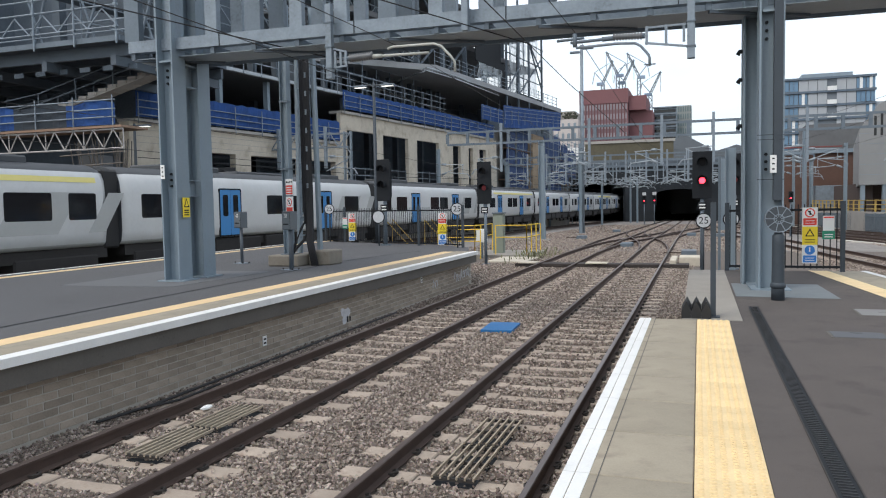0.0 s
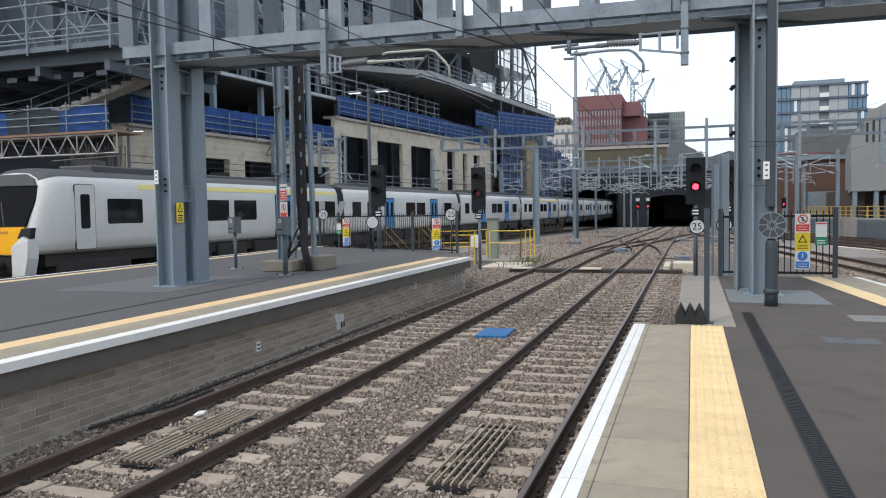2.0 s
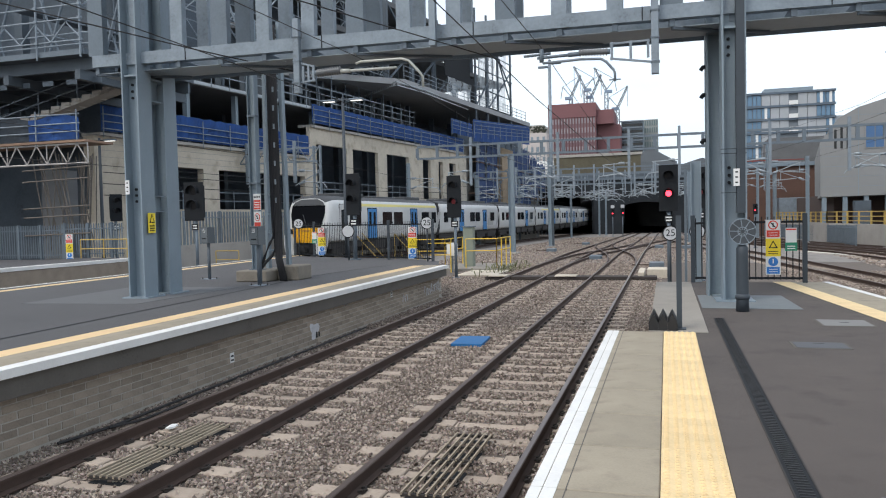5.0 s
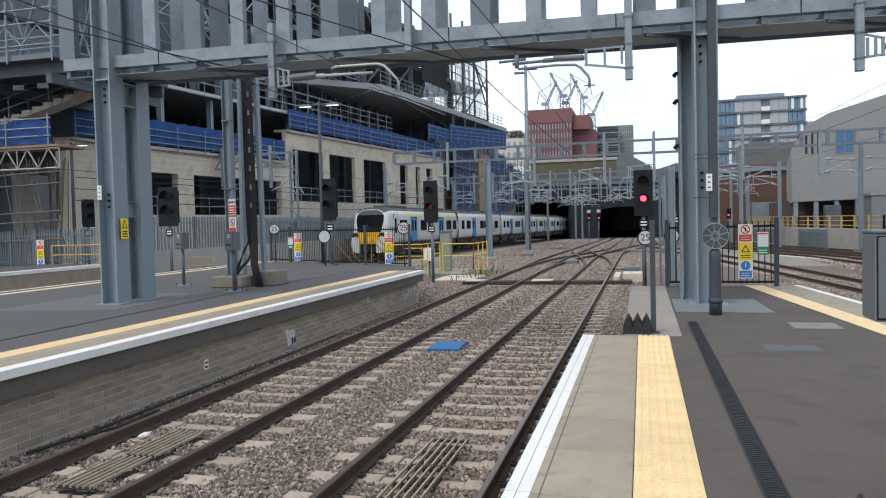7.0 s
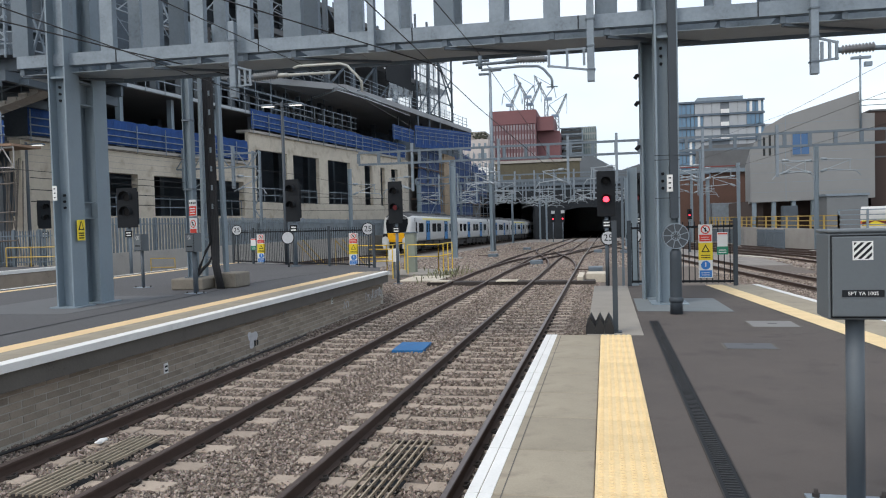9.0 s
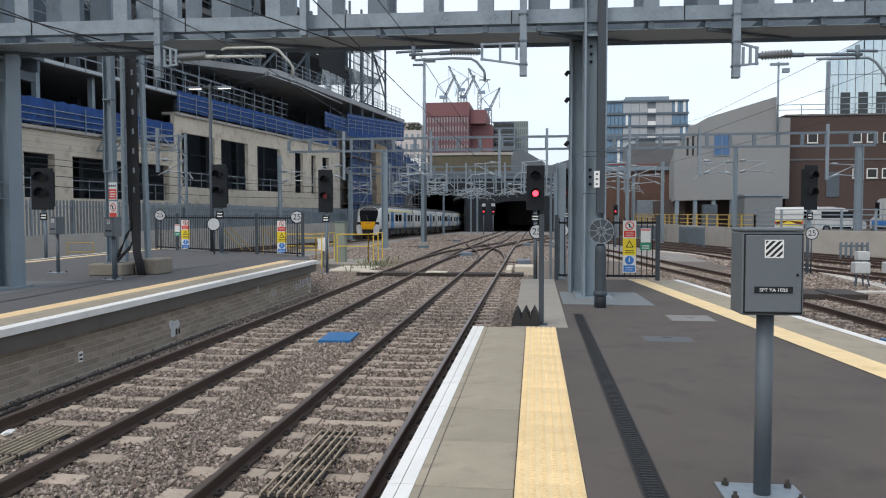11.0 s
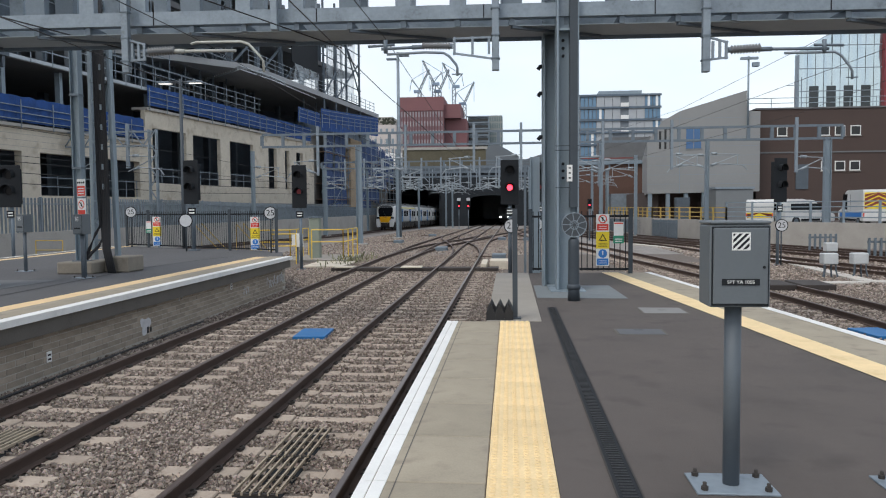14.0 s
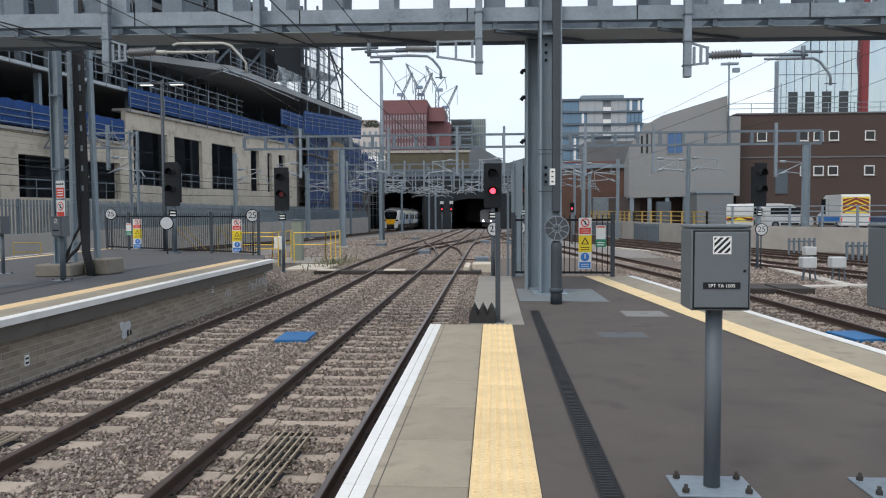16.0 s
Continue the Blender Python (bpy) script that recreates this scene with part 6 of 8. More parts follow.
m = thing("cable_mast", "grey twin-channel mast filled with black cables", "mast", "platform masts")
CMX = -8.84
CABLE = mat("black_cable_sheath", (0.014, 0.015, 0.018), 0.8, var=0.2, scale=6, fine=40)
for (xa, za), xb in (((-9.12, 0.3), -9.06), ((-8.50, 0.4), -8.60)):
    bm = bmesh.new()
    beam(bm, (xa, 18.62, za), (xb, 18.62, 7.0), 0.09, 0.16)
    part("channel", bm, GREY_P, m)
for k in range(12):
    z = 0.8 + 0.5 * k
    s = 1 if k % 2 else -1
    bm = bmesh.new()
    beam(bm, (CMX - s * 0.19, 18.53, z), (CMX + s * 0.16, 18.53, z + 0.5), 0.03)
    box(bm, CMX - 0.21, CMX + 0.17, 18.5, 18.53, z - 0.022, z + 0.022)
    part("lacing", bm, GREY_P, m)
for k in range(6):
    bm = bmesh.new()
    x = CMX - 0.02 + 0.046 * k
    if k > 1:
        way = [(x - 0.03, 18.44, 6.9), (x - 0.02, 18.44, 4.2), (x + 0.02, 18.42, 1.9), (x + 0.07, 18.32, 1.1), (x + 0.18, 18.1, 0.6), (x + 0.37, 17.98, 0.0)]
    else:
        way = [(x - 0.03, 18.44, 6.9), (x - 0.02, 18.44, 4.2), (x, 18.42, 1.9), (x + 0.1, 18.3, 1.2 - 0.35 * k), (x + 0.02, 18.2, 1.0 - 0.35 * k), (x - 0.1, 18.1, 0.62 - 0.12 * k), (x - 0.16 - 0.04 * k, 18.0, 0.32)]
    tube(bm, way, 0.04, 8)
    part("cable", bm, CABLE, m)
for k in range(9):
    boxes("cleat", GALV, m, (CMX + 0.10, CMX + 0.15, 18.385, 18.405, 2.1 + 0.5 * k, 2.24 + 0.5 * k))


def lamp_post(x, y, h, z0, span, label, r=0.06):
    p = thing("lamp_post", label, "street lamp", "platform lamps")
    bm = bmesh.new()
    tube(bm, [(x, y, z0), (x, y, z0 + 1.2), (x, y, h)], r, 10, radii=[r * 1.5, r * 1.4, r])
    part("pole", bm, DARK_P, p)
    for s in (-1, 1):
        bm = bmesh.new()
        tube(bm, [(x, y, h - 0.12), (x + s * span * 0.35, y, h - 0.1)], 0.03, 6)
        part("arm", bm, DARK_P, p)
        bm = bmesh.new()
        box(bm, x + s * span * 0.65 - span * 0.32, x + s * span * 0.65 + span * 0.32, y - 0.12, y + 0.12, h - 0.16, h - 0.08, bevel=0.02)
        hd = part("lamp_head", bm, GALV_D, p)
        bm = bmesh.new()
        box(bm, x + s * span * 0.65 - span * 0.26, x + s * span * 0.65 + span * 0.26, y - 0.09, y + 0.09, h - 0.175, h - 0.158)
        part("lit_glass", bm, LAMP_LED, hd)


lamp_post(-11.5, 29.4, 6.75, 0.0, 0.95, "dark twin-headed lamp post, lit, on the island platform")
lamp_post(-24.3, 29.9, 5.75, -0.05, 0.95, "dark twin-headed lamp post, lit, on the far platform")

# things at the end of the near platform
p = thing("end_post", "slim dark steel post at the platform end", "post")
boxes("post", DARK_P, p, (1.60, 1.67, 10.5, 10.57, 0.0, 1.54))
boxes("foot", DARK_P, p, (1.55, 1.72, 10.45, 10.62, 0.0, 0.02))
mt = thing("trespass_guard", "black toothed anti-trespass boards across the walkway", "trespass guard")
for k in range(3):
    x = 1.235 + 0.125 * k
    bm = bmesh.new()
    prof = [(x, 0.0), (x + 0.123, 0.0), (x + 0.123, 0.10), (x + 0.0615, 0.235), (x, 0.10)]
    a = [bm.verts.new((px, 10.36, pz)) for px, pz in prof]
    b = [bm.verts.new((px, 11.1, pz * 0.92)) for px, pz in prof]
    bm.faces.new(a)
    bm.faces.new(b[::-1])
    for j in range(5):
        bm.faces.new((a[j], a[(j + 1) % 5], b[(j + 1) % 5], b[j]))
    part("ridge", bm, BLACK, mt)
w = thing("round_monitor_post", "stout dark post topped by a round spoked disc", "post")
bm = bmesh.new()
tube(bm, [(2.62, 12.6, 0.0), (2.62, 12.6, 0.2), (2.62, 12.6, 0.9), (2.62, 12.6, 1.0), (2.62, 12.6, 1.06)], 0.09, 16, radii=[0.10, 0.095, 0.09, 0.09, 0.05])
part("post", bm, DARK_P, w)
bm = bmesh.new()
tube(bm, [(2.62, 12.6, 0.18), (2.62, 12.6, 0.21), (2.62, 12.6, 0.25), (2.62, 12.6, 0.28)], 0.1, 16, radii=[0.092, 0.115, 0.115, 0.092])
part("collar", bm, DARK_P, w)
bm = bmesh.new()
disc(bm, (2.62, 12.57, 1.26), 0.205, 0.10, 28)
dk = part("disc", bm, mat("slate_disc", (0.05, 0.06, 0.07), 0.5, var=0.3, scale=8, fine=40), w, "round dark disc")
bm = bmesh.new()
for k in range(9):
    a = math.tau * k / 9 + 0.2
    tube(bm, [(2.62 + 0.03 * math.cos(a), 12.51, 1.26 + 0.03 * math.sin(a)), (2.62 + 0.2 * math.cos(a + 0.1), 12.515, 1.26 + 0.2 * math.sin(a + 0.1))], 0.007, 5)
for r in (0.07, 0.2):
    tube(bm, [(2.62 + r * math.cos(a), 12.515, 1.26 + r * math.sin(a)) for a in [j * math.tau / 24 for j in range(25)]], 0.008, 5)
part("spoke", bm, GALV, dk)

# ---------------- things in the tracks ----------------


def grille(x0, x1, y0, y1, label):
    g = thing("track_grille", label, "track grille", "track grilles")
    z = RAIL_Z - 0.115
    ym = (y0 + y1) / 2
    for a, b in ((y0, ym - 0.03), (ym + 0.03, y1)):
        for k in range(6):
            x = x0 + (x1 - x0) * k / 5
            boxes("bar", PALE, g, (x - 0.0095, x + 0.0095, a, b, z, z + 0.03))
        for y in (a + 0.02, (a + b) / 2, b - 0.02):
            boxes("cross_bar", CLIP, g, (x0 - 0.012, x1 + 0.012, y - 0.012, y + 0.012, z - 0.02, z + 0.012))
    # black sheet added under the bars for the shade in the gaps
    boxes("tray", BLACK_P, g, (x0, x1, y0, y1, z - 0.1, z - 0.06))


grille(-0.955, -0.545, 6.5, 8.55, "dull slatted track grille between the rails")
grille(-4.32, -3.93, 6.25, 8.3, "dull slatted track grille between the rails")
b = thing("blue_cover", "blue plastic cover lying on the ballast", "cover", "blue covers", at=(-2.54, 15.4, -1.0), rz=3)
boxes("sheet", BLUE_PL, b, (-0.33, 0.33, -0.52, 0.52, -0.10, -0.025), bevel=0.01)
b = thing("blue_cover", "blue plastic cover lying on the ballast", "cover", "blue covers", at=(9.0, 15.9, -1.0), rz=8)
boxes("sheet", BLUE_PL, b, (-0.33, 0.33, -0.52, 0.52, -0.10, -0.025), bevel=0.01)
b = thing("crumpled_paper", "scrap of crumpled white paper on the ballast", "litter", at=(-4.66, 8.12, -1.03))
bm = bmesh.new()
bmesh.ops.create_icosphere(bm, subdivisions=2, radius=0.07)
for v in bm.verts:
    v.co = Vector((v.co.x * 0.8, v.co.y * 1.5, v.co.z * 0.4)) * random.uniform(0.8, 1.2)
part("scrap", bm, WHITE_S, b)
for x, y, z in ((WX + 0.006, 11.24, -0.84), (WX + 0.006, 19.2, -0.55)):
    b = thing("wall_plate", "small white plate with dark marks on the platform wall", "plate", "wall plates")
    boxes("plate", WHITE_S, b, (x, x + 0.012, y, y + 0.12, z, z + 0.17))
    boxes("mark", BLACK_P, b, (x + 0.012, x + 0.015, y + 0.02, y + 0.1, z + 0.03, z + 0.06), (x + 0.012, x + 0.015, y + 0.02, y + 0.1, z + 0.1, z + 0.13))
FADED = mat("faded_white_paint", (0.50, 0.50, 0.52), 0.8, var=0.35, scale=9, fine=60)
sp = thing("paint_patch", "splash of pale paint with two black marks on the platform wall", "graffiti", at=(WX + 0.004, 14.52, -0.76))
bm = bmesh.new()
ringv = []
for k in range(22):
    ang = math.tau * k / 22
    rr = 1 + 0.28 * math.sin(3 * ang + 0.6) + random.uniform(-0.12, 0.12)
    ringv.append(bm.verts.new((0.0, 0.2 * rr * math.cos(ang), 0.17 * rr * math.sin(ang))))
bm.faces.new(ringv)
part("splash", bm, FADED, sp)
boxes("black_mark", BLACK_P, sp, (0.002, 0.006, 0.06, 0.13, -0.17, -0.04))
boxes("black_mark", BLACK_P, sp, (0.002, 0.006, 0.19, 0.25, -0.16, -0.06))
for y0, n, z0 in ((22.2, 8, -0.84), (16.1, 1, -0.56), (20.2, 2, -0.84)):
    sc_ = thing("chalk_scrawl", "faded white scrawl on the platform wall", "graffiti", "wall scrawls")
    for k in range(n):
        bm = bmesh.new()
        y = y0 + 0.22 * k
        z = z0 + random.uniform(0, 0.12)
        tube(bm, [(WX + 0.006, y, z), (WX + 0.006, y + 0.05, z + 0.2), (WX + 0.006, y + random.uniform(0.08, 0.2), z + random.uniform(0.1, 0.3)), (WX + 0.006, y + random.uniform(0.05, 0.25), z + 0.02)], 0.014, 5)
        part("stroke", bm, FADED, sc_)
bm = bmesh.new()
tube(bm, [(-5.6, 7.2, -1.04), (-5.45, 8.0, -1.03), (-5.5, 9.0, -1.04), (-5.55, 11.5, -1.05), (-5.6, 17, -1.05)], 0.02, 6)
tube(bm, [(-5.45, 7.9, -1.03), (-5.3, 8.4, -1.04), (-5.35, 9.4, -1.05)], 0.018, 6)
tagged(part("lineside_cable", bm, BLACK), "black cable lying along the wall foot", "cable")

# foot crossing of rubber boards
fc = thing("track_crossing", "dark rubber cable crossing laid across both tracks with pale covers", "crossing")
RUBBER = mat("rust_black_board", (0.04, 0.033, 0.03), 0.8, var=0.3)
for a, b in ((-5.9, -4.95), (-4.8, -3.5), (-3.3, -1.55), (-1.4, -0.05), (0.12, 1.1)):
    boxes("board", RUBBER, fc, (a, b, 31.0, 31.75, -1.08, -0.93), bevel=0.02)
boxes("pale_cover", CONC, fc, (-2.95, -2.1, 30.95, 31.75, -0.93, -0.89))
boxes("pale_cover", CONC, fc, (-5.75, -5.0, 30.95, 31.7, -0.93, -0.89))
for row in ((0.7, 1.5, 32.2, 33.6, -1.1, -0.72), (0.35, 0.6, 31.3, 33.9, -1.1, -0.78), (-7.7, -5.9, 33, 36, -1.1, -1.0)):
    boxes("cable_box", CONC, fc, row, bevel=0.02)

# ---------------- tunnel mouths and bridge ----------------
PY = 150.0
portal = thing("tunnel_portal", "dark bridge and tunnel mouths with a mossy stone parapet", "tunnel", kind="structure")
SHED = mat("slate_shed_cladding", (0.115, 0.13, 0.145), 0.7, var=0.15, scale=0.4, fine=4)
# portal walls and tunnel lining share one near-black brick
DARK_BRICK = mat("near_black_brick", (0.028, 0.032, 0.037), 0.9, var=0.4, scale=0.4, fine=6, bump=0.3)
DARK_BRICK.node_tree.nodes["Principled BSDF"].inputs["Specular IOR Level"].default_value = 0.08
MOSS = mat("mossy_stone_parapet", (0.088, 0.080, 0.055), 0.9, var=0.45, scale=0.25, fine=3, stain=0.5, dark=(0.06, 0.07, 0.035))


def arch_wall(x0, x1, y, z1, openings):
    """A wall with arched openings (left, right, spring, crown)."""
    bm = bmesh.new()
    x = x0
    for a, b, zs, zc in openings:
        box(bm, x, a, y, y + 1.2, -2.4, z1)
        n = 14
        for k in range(n):
            u0, u1 = k / n, (k + 1) / n
            za, zb = zs + (zc - zs) * math.sin(math.pi * u0) ** 0.6, zs + (zc - zs) * math.sin(math.pi * u1) ** 0.6
            xa, xb = a + (b - a) * u0, a + (b - a) * u1
            lo = [(xa, y, za), (xb, y, zb), (xb, y + 1.2, zb), (xa, y + 1.2, za)]
            hi = [(xa, y, z1), (xb, y, z1), (xb, y + 1.2, z1), (xa, y + 1.2, z1)]
            v = [bm.verts.new(p) for p in lo + hi]
            for q in ((0, 1, 2, 3), (4, 7, 6, 5), (0, 4, 5, 1), (2, 6, 7, 3), (1, 5, 6, 2), (3, 7, 4, 0)):
                bm.faces.new([v[j] for j in q])
        x = b
    box(bm, x, x1, y, y + 1.2, -2.4, z1)
    return bm


part("portal_wall", arch_wall(-34, 10.5, PY, 9.2, [(-27.0, -12.0, 4.0, 6.6), (-6.6, 2.6, 3.1, 3.9)]), DARK_BRICK, portal)
for a, b in ((-27.4, -12.2), (-12.0, 3.0)):
    bm = bmesh.new()
    box(bm, a - 0.5, a, PY + 1.2, PY + 190, -2.3, 8.0)
    box(bm, b, b + 0.4, PY + 1.2, PY + 190, -2.3, 8.0)
    box(bm, a - 0.5, b + 0.4, PY + 1.2, PY + 190, 8.0, 8.6)
    box(bm, a - 0.5, b + 0.4, PY + 190, PY + 191, -2.3, 8.6)
    box(bm, a, b, PY + 3.0, PY + 190, -2.198, -2.16)
    part("tunnel_lining", bm, DARK_BRICK, portal)
boxes("bridge_girder", STEEL_D, portal, (-34, 10.5, PY - 0.6, PY - 0.2, 8.6, 9.7))
bm = bmesh.new()
for k in range(24):
    x = -33 + 1.8 * k
    box(bm, x, x + 0.14, PY - 0.75, PY - 0.6, 8.6, 9.7)
part("girder_stiffener", bm, GALV_D, portal)
boxes("deck", CONC_D, portal, (-40, 14, PY - 0.2, PY + 14, 9.2, 9.8))
boxes("parapet", MOSS, portal, (-19.7, -3.1, PY + 0.5, PY + 1.2, 9.8, 13.0), label="mossy stone parapet wall")
boxes("coping", CONC_G, portal, (-20.0, -2.8, PY + 0.3, PY + 1.4, 13.0, 13.5))
boxes("parapet_rail", GALV_D, portal, (-34, -19.9, PY - 0.1, PY, 10.6, 10.75), (-34, -19.9, PY - 0.1, PY, 10.1, 10.2), (-2.8, 10, PY - 0.1, PY, 10.6, 10.75), (-2.8, 10, PY - 0.1, PY, 10.1, 10.2))
boxes("white_panel", WHITE_S, portal, (-25.6, -20.0, PY + 2, PY + 2.3, 10.2, 12.6))
boxes("side_wall", DARK_BRICK, portal, (10.5, 46, PY - 4, PY - 3, -2.4, 9.0))
for x0, x1, zr in ((-4.2, 4.6, 13.6), (4.6, 13.2, 13.2)):
    g = thing("train_shed", "grey gable-roofed shed beyond the bridge", "building")
    bm = bmesh.new()
    xm = (x0 + x1) / 2
    prof = [(x0, 9.0), (x1, 9.0), (x1, 11.9), (xm, zr), (x0, 11.9)]
    a = [bm.verts.new((x, PY + 20, z)) for x, z in prof]
    b = [bm.verts.new((x, PY + 60, z)) for x, z in prof]
    bm.faces.new(a)
    bm.faces.new(b[::-1])
    for j in range(5):
        bm.faces.new((a[j], a[(j + 1) % 5], b[(j + 1) % 5], b[j]))
    part("gable_block", bm, SHED, g)
    boxes("base", CONC_D, g, (x0, x1, PY + 20.5, PY + 59, -1.1, 9.0))


# ---------------- overhead line masts, far gantry, clutter of arms ----------------
def cantilever(parent, x, y, z, s, n=1.0):
    """A mast's hinged arm: two tubes, an insulator and a drooping registration tube."""
    bm = bmesh.new()
    tube(bm, [(x, y, z + 1.0), (x + s * 2.3 * n, y, z + 0.9)], 0.034, 6)
    tube(bm, [(x, y, z), (x + s * 2.2 * n, y, z + 0.85)], 0.034, 6)
    tube(bm, [(x + s * 0.9 * n, y, z + 0.25), (x + s * 2.6 * n, y, z + 0.1), (x + s * 2.9 * n, y, z - 0.25)], 0.04, 6)
    tube(bm, [(x + s * 2.2 * n, y, z + 0.9), (x + s * 2.2 * n, y, z + 0.12)], 0.03, 6)
    tube(bm, [(x + s * 0.3, y, z + 0.1), (x + s * 0.7, y, z + 0.26)], 0.09, 8)
    tube(bm, [(x + s * 0.3, y, z + 0.99), (x + s * 0.7, y, z + 0.98)], 0.09, 8)
    part("cantilever", bm, GALV_L, parent)


def mast(x, y, h, arms=(), w=0.28, label="galvanised overhead line mast with cantilever arm"):
    m = thing("line_mast", label, "mast", "overhead line masts")
    g0 = GROUND + dip(y)
    h_column("shaft", m, x, y, g0, h, w, GREY_P)
    boxes("footing", CONC_G, m, (x - 0.4, x + 0.4, y - 0.4, y + 0.4, g0 - 0.1, g0 + 0.12))
    for s, z in arms:
        cantilever(m, x, y, z, s)
    return m


def portal_frame(y, x0, x1, z0, z1, step, label, posts, w=0.16):
    """A ladder beam on posts across the tracks."""
    g = thing("line_gantry", label, "gantry", "overhead line gantries")
    boxes("chord", GALV_D, g, (x0, x1, y - w / 2, y + w / 2, z0, z0 + w))
    boxes("chord", GALV_D, g, (x0, x1, y - w / 2, y + w / 2, z1 - w, z1))
    n = int((x1 - x0) / step)
    for k in range(n + 1):
        x = x0 + (x1 - x0) * k / n
        boxes("rung", GALV_D, g, (x - 0.11, x + 0.11, y - w / 2 + 0.004, y + w / 2 - 0.004, z0 + w, z1 - w))
    for x in posts:
        g0 = GROUND + dip(y)
        h_column("post", g, x, y, g0, z0 + 0.1, 0.42)
        boxes("footing", CONC_G, g, (x - 0.5, x + 0.5, y - 0.5, y + 0.5, g0 - 0.1, g0 + 0.12))
    return g


FG = portal_frame(55.0, -16.7, 24.6, 6.05, 7.1, 1.55, "long grey ladder-beam gantry across all the tracks", (-9.45, 23.6))
for x, z in ((-12.5, 4.6), (-6.0, 4.7), (-1.0, 4.7), (2.4, 4.8), (8.2, 4.6), (13.0, 4.7), (21.5, 4.4)):
    bm = bmesh.new()
    box(bm, x - 0.09, x + 0.09, 54.9, 55.1, z - 0.6, 7.6)
    part("drop_tube", bm, GALV, FG)
    cantilever(FG, x, 55.0, z - 0.5, -1 if x < 10 else 1, 0.8)
mast(-8.85, 70.0, 7.0, ((1, 4.2), (-1, 4.3)))
lm = thing("lighting_mast", "tall slender grey lighting mast with two small lamp heads", "lighting mast")
bm = bmesh.new()
tube(bm, [(-8.75, 70.6, GROUND + dip(70.6)), (-8.75, 70.6, 16.0)], 0.16, 10, radii=[0.2, 0.13])
part("shaft", bm, GALV, lm)
boxes("lamp_head", GALV_D, lm, (-9.8, -8.9, 70.4, 70.8, 15.3, 15.45))
boxes("lamp_head", GALV_D, lm, (-8.6, -7.7, 70.4, 70.8, 15.6, 15.75))
for x, y, h, arms in ((-17.53, 101, 6.6, ((1, 4.2),)), (-11.9, 112, 6.2, ((1, 4.0), (-1, 4.1))), (-9.18, 128, 5.8, ((1, 3.9), (-1, 3.9))), (-7.94, 126, 5.6, ((1, 3.8),)),
                      (4.4, 96, 6.4, ((-1, 4.2), (1, 4.2))), (8.9, 62, 6.6, ((-1, 4.2), (1, 4.3))), (16.2, 58, 6.4, ((-1, 4.3), (1, 4.4))), (13.6, 74, 6.4, ((-1, 4.2),)), (11.4, 92, 6.4, ((-1, 4.3), (1, 4.2)))):
    mast(x, y, h, arms)
for y, x0, x1, z0, z1 in ((104.0, -20, 15, 6.3, 7.2), (122.0, -24, 12, 6.5, 7.4), (136.0, -26, 10, 6.9, 7.8), (78.0, -18, 4, 5.6, 6.4)):
    g = portal_frame(y, x0, x1, z0, z1, 1.7, "distant grey line gantry before the tunnel", (x0 + 0.3, x1 - 0.3), 0.14)
    for k in range(10):
        x = x0 + 2.5 + k * (x1 - x0 - 4) / 9
        bm = bmesh.new()
        box(bm, x - 0.08, x + 0.08, y - 0.08, y + 0.08, z0 - 2.0, z1 + 0.3)
        part("drop_tube", bm, GALV, g)
        cantilever(g, x, y, z0 - 2.1 + random.uniform(-0.3, 0.3), 1 if k % 2 else -1, 0.9)
# near lattice mast and trusses beyond the train
lat = thing("lattice_mast", "grey lattice mast before the concrete building", "mast")
bm = bmesh.new()
X0, Y0 = -20.75, 46.0
for sx in (-0.24, 0.24):
    for sy in (-0.08, 0.08):
        beam(bm, (X0 + sx, Y0 + sy, -1.1), (X0 + sx, Y0 + sy, 6.6), 0.09)
for k in range(10):
    z = -0.8 + 0.74 * k
    s = 1 if k % 2 else -1
    beam(bm, (X0 - 0.24 * s, Y0 - 0.08, z), (X0 + 0.24 * s, Y0 - 0.08, z + 0.74), 0.06)
part("lattice", bm, GALV, lat)
tr = thing("lattice_gantry", "galvanised lattice truss carrying drop tubes over the train track", "gantry")
bm = bmesh.new()
for z in (5.6, 6.5):
    beam(bm, (-27.2, Y0, z), (X0, Y0, z), 0.09)
    beam(bm, (-27.2, Y0 + 0.4, z), (X0, Y0 + 0.4, z), 0.07)
for k in range(10):
    x = -27.2 + 0.645 * k
    s = 1 if k % 2 else -1
    beam(bm, (x, Y0, 6.05 - 0.45 * s), (x + 0.64, Y0, 6.05 + 0.45 * s), 0.06)
part("truss", bm, GALV, tr)
for x in (-26.0, -22.4):
    boxes("drop_tube", GALV, tr, (x - 0.09, x + 0.09, Y0 - 0.1, Y0 + 0.1, 4.2, 7.0))
    cantilever(tr, x, Y0, 4.0, 1, 0.8)
for y in (62.0, 84.0):
    m = mast(train_x(y) - 2.6, y, 6.4, ((1, 4.1),))
wire("dark contact wire above the train track", [(train_x(0), 0, 3.8), (train_x(150), 150, 3.8)], 0.012)
wire("dark catenary above the train track", [(train_x(0), 0, 4.9), (train_x(46), 46, 4.9), (train_x(62), 62, 4.5), (train_x(104), 104, 4.9), (train_x(150), 150, 4.7)], 0.012)
for dz in (3.2, 3.8, 4.4):
    wire("dark feeder cable along the building", [(-26.8, 33, dz), (-23.6, 60, dz - 0.3), (-21.0, 84, dz)], 0.022)

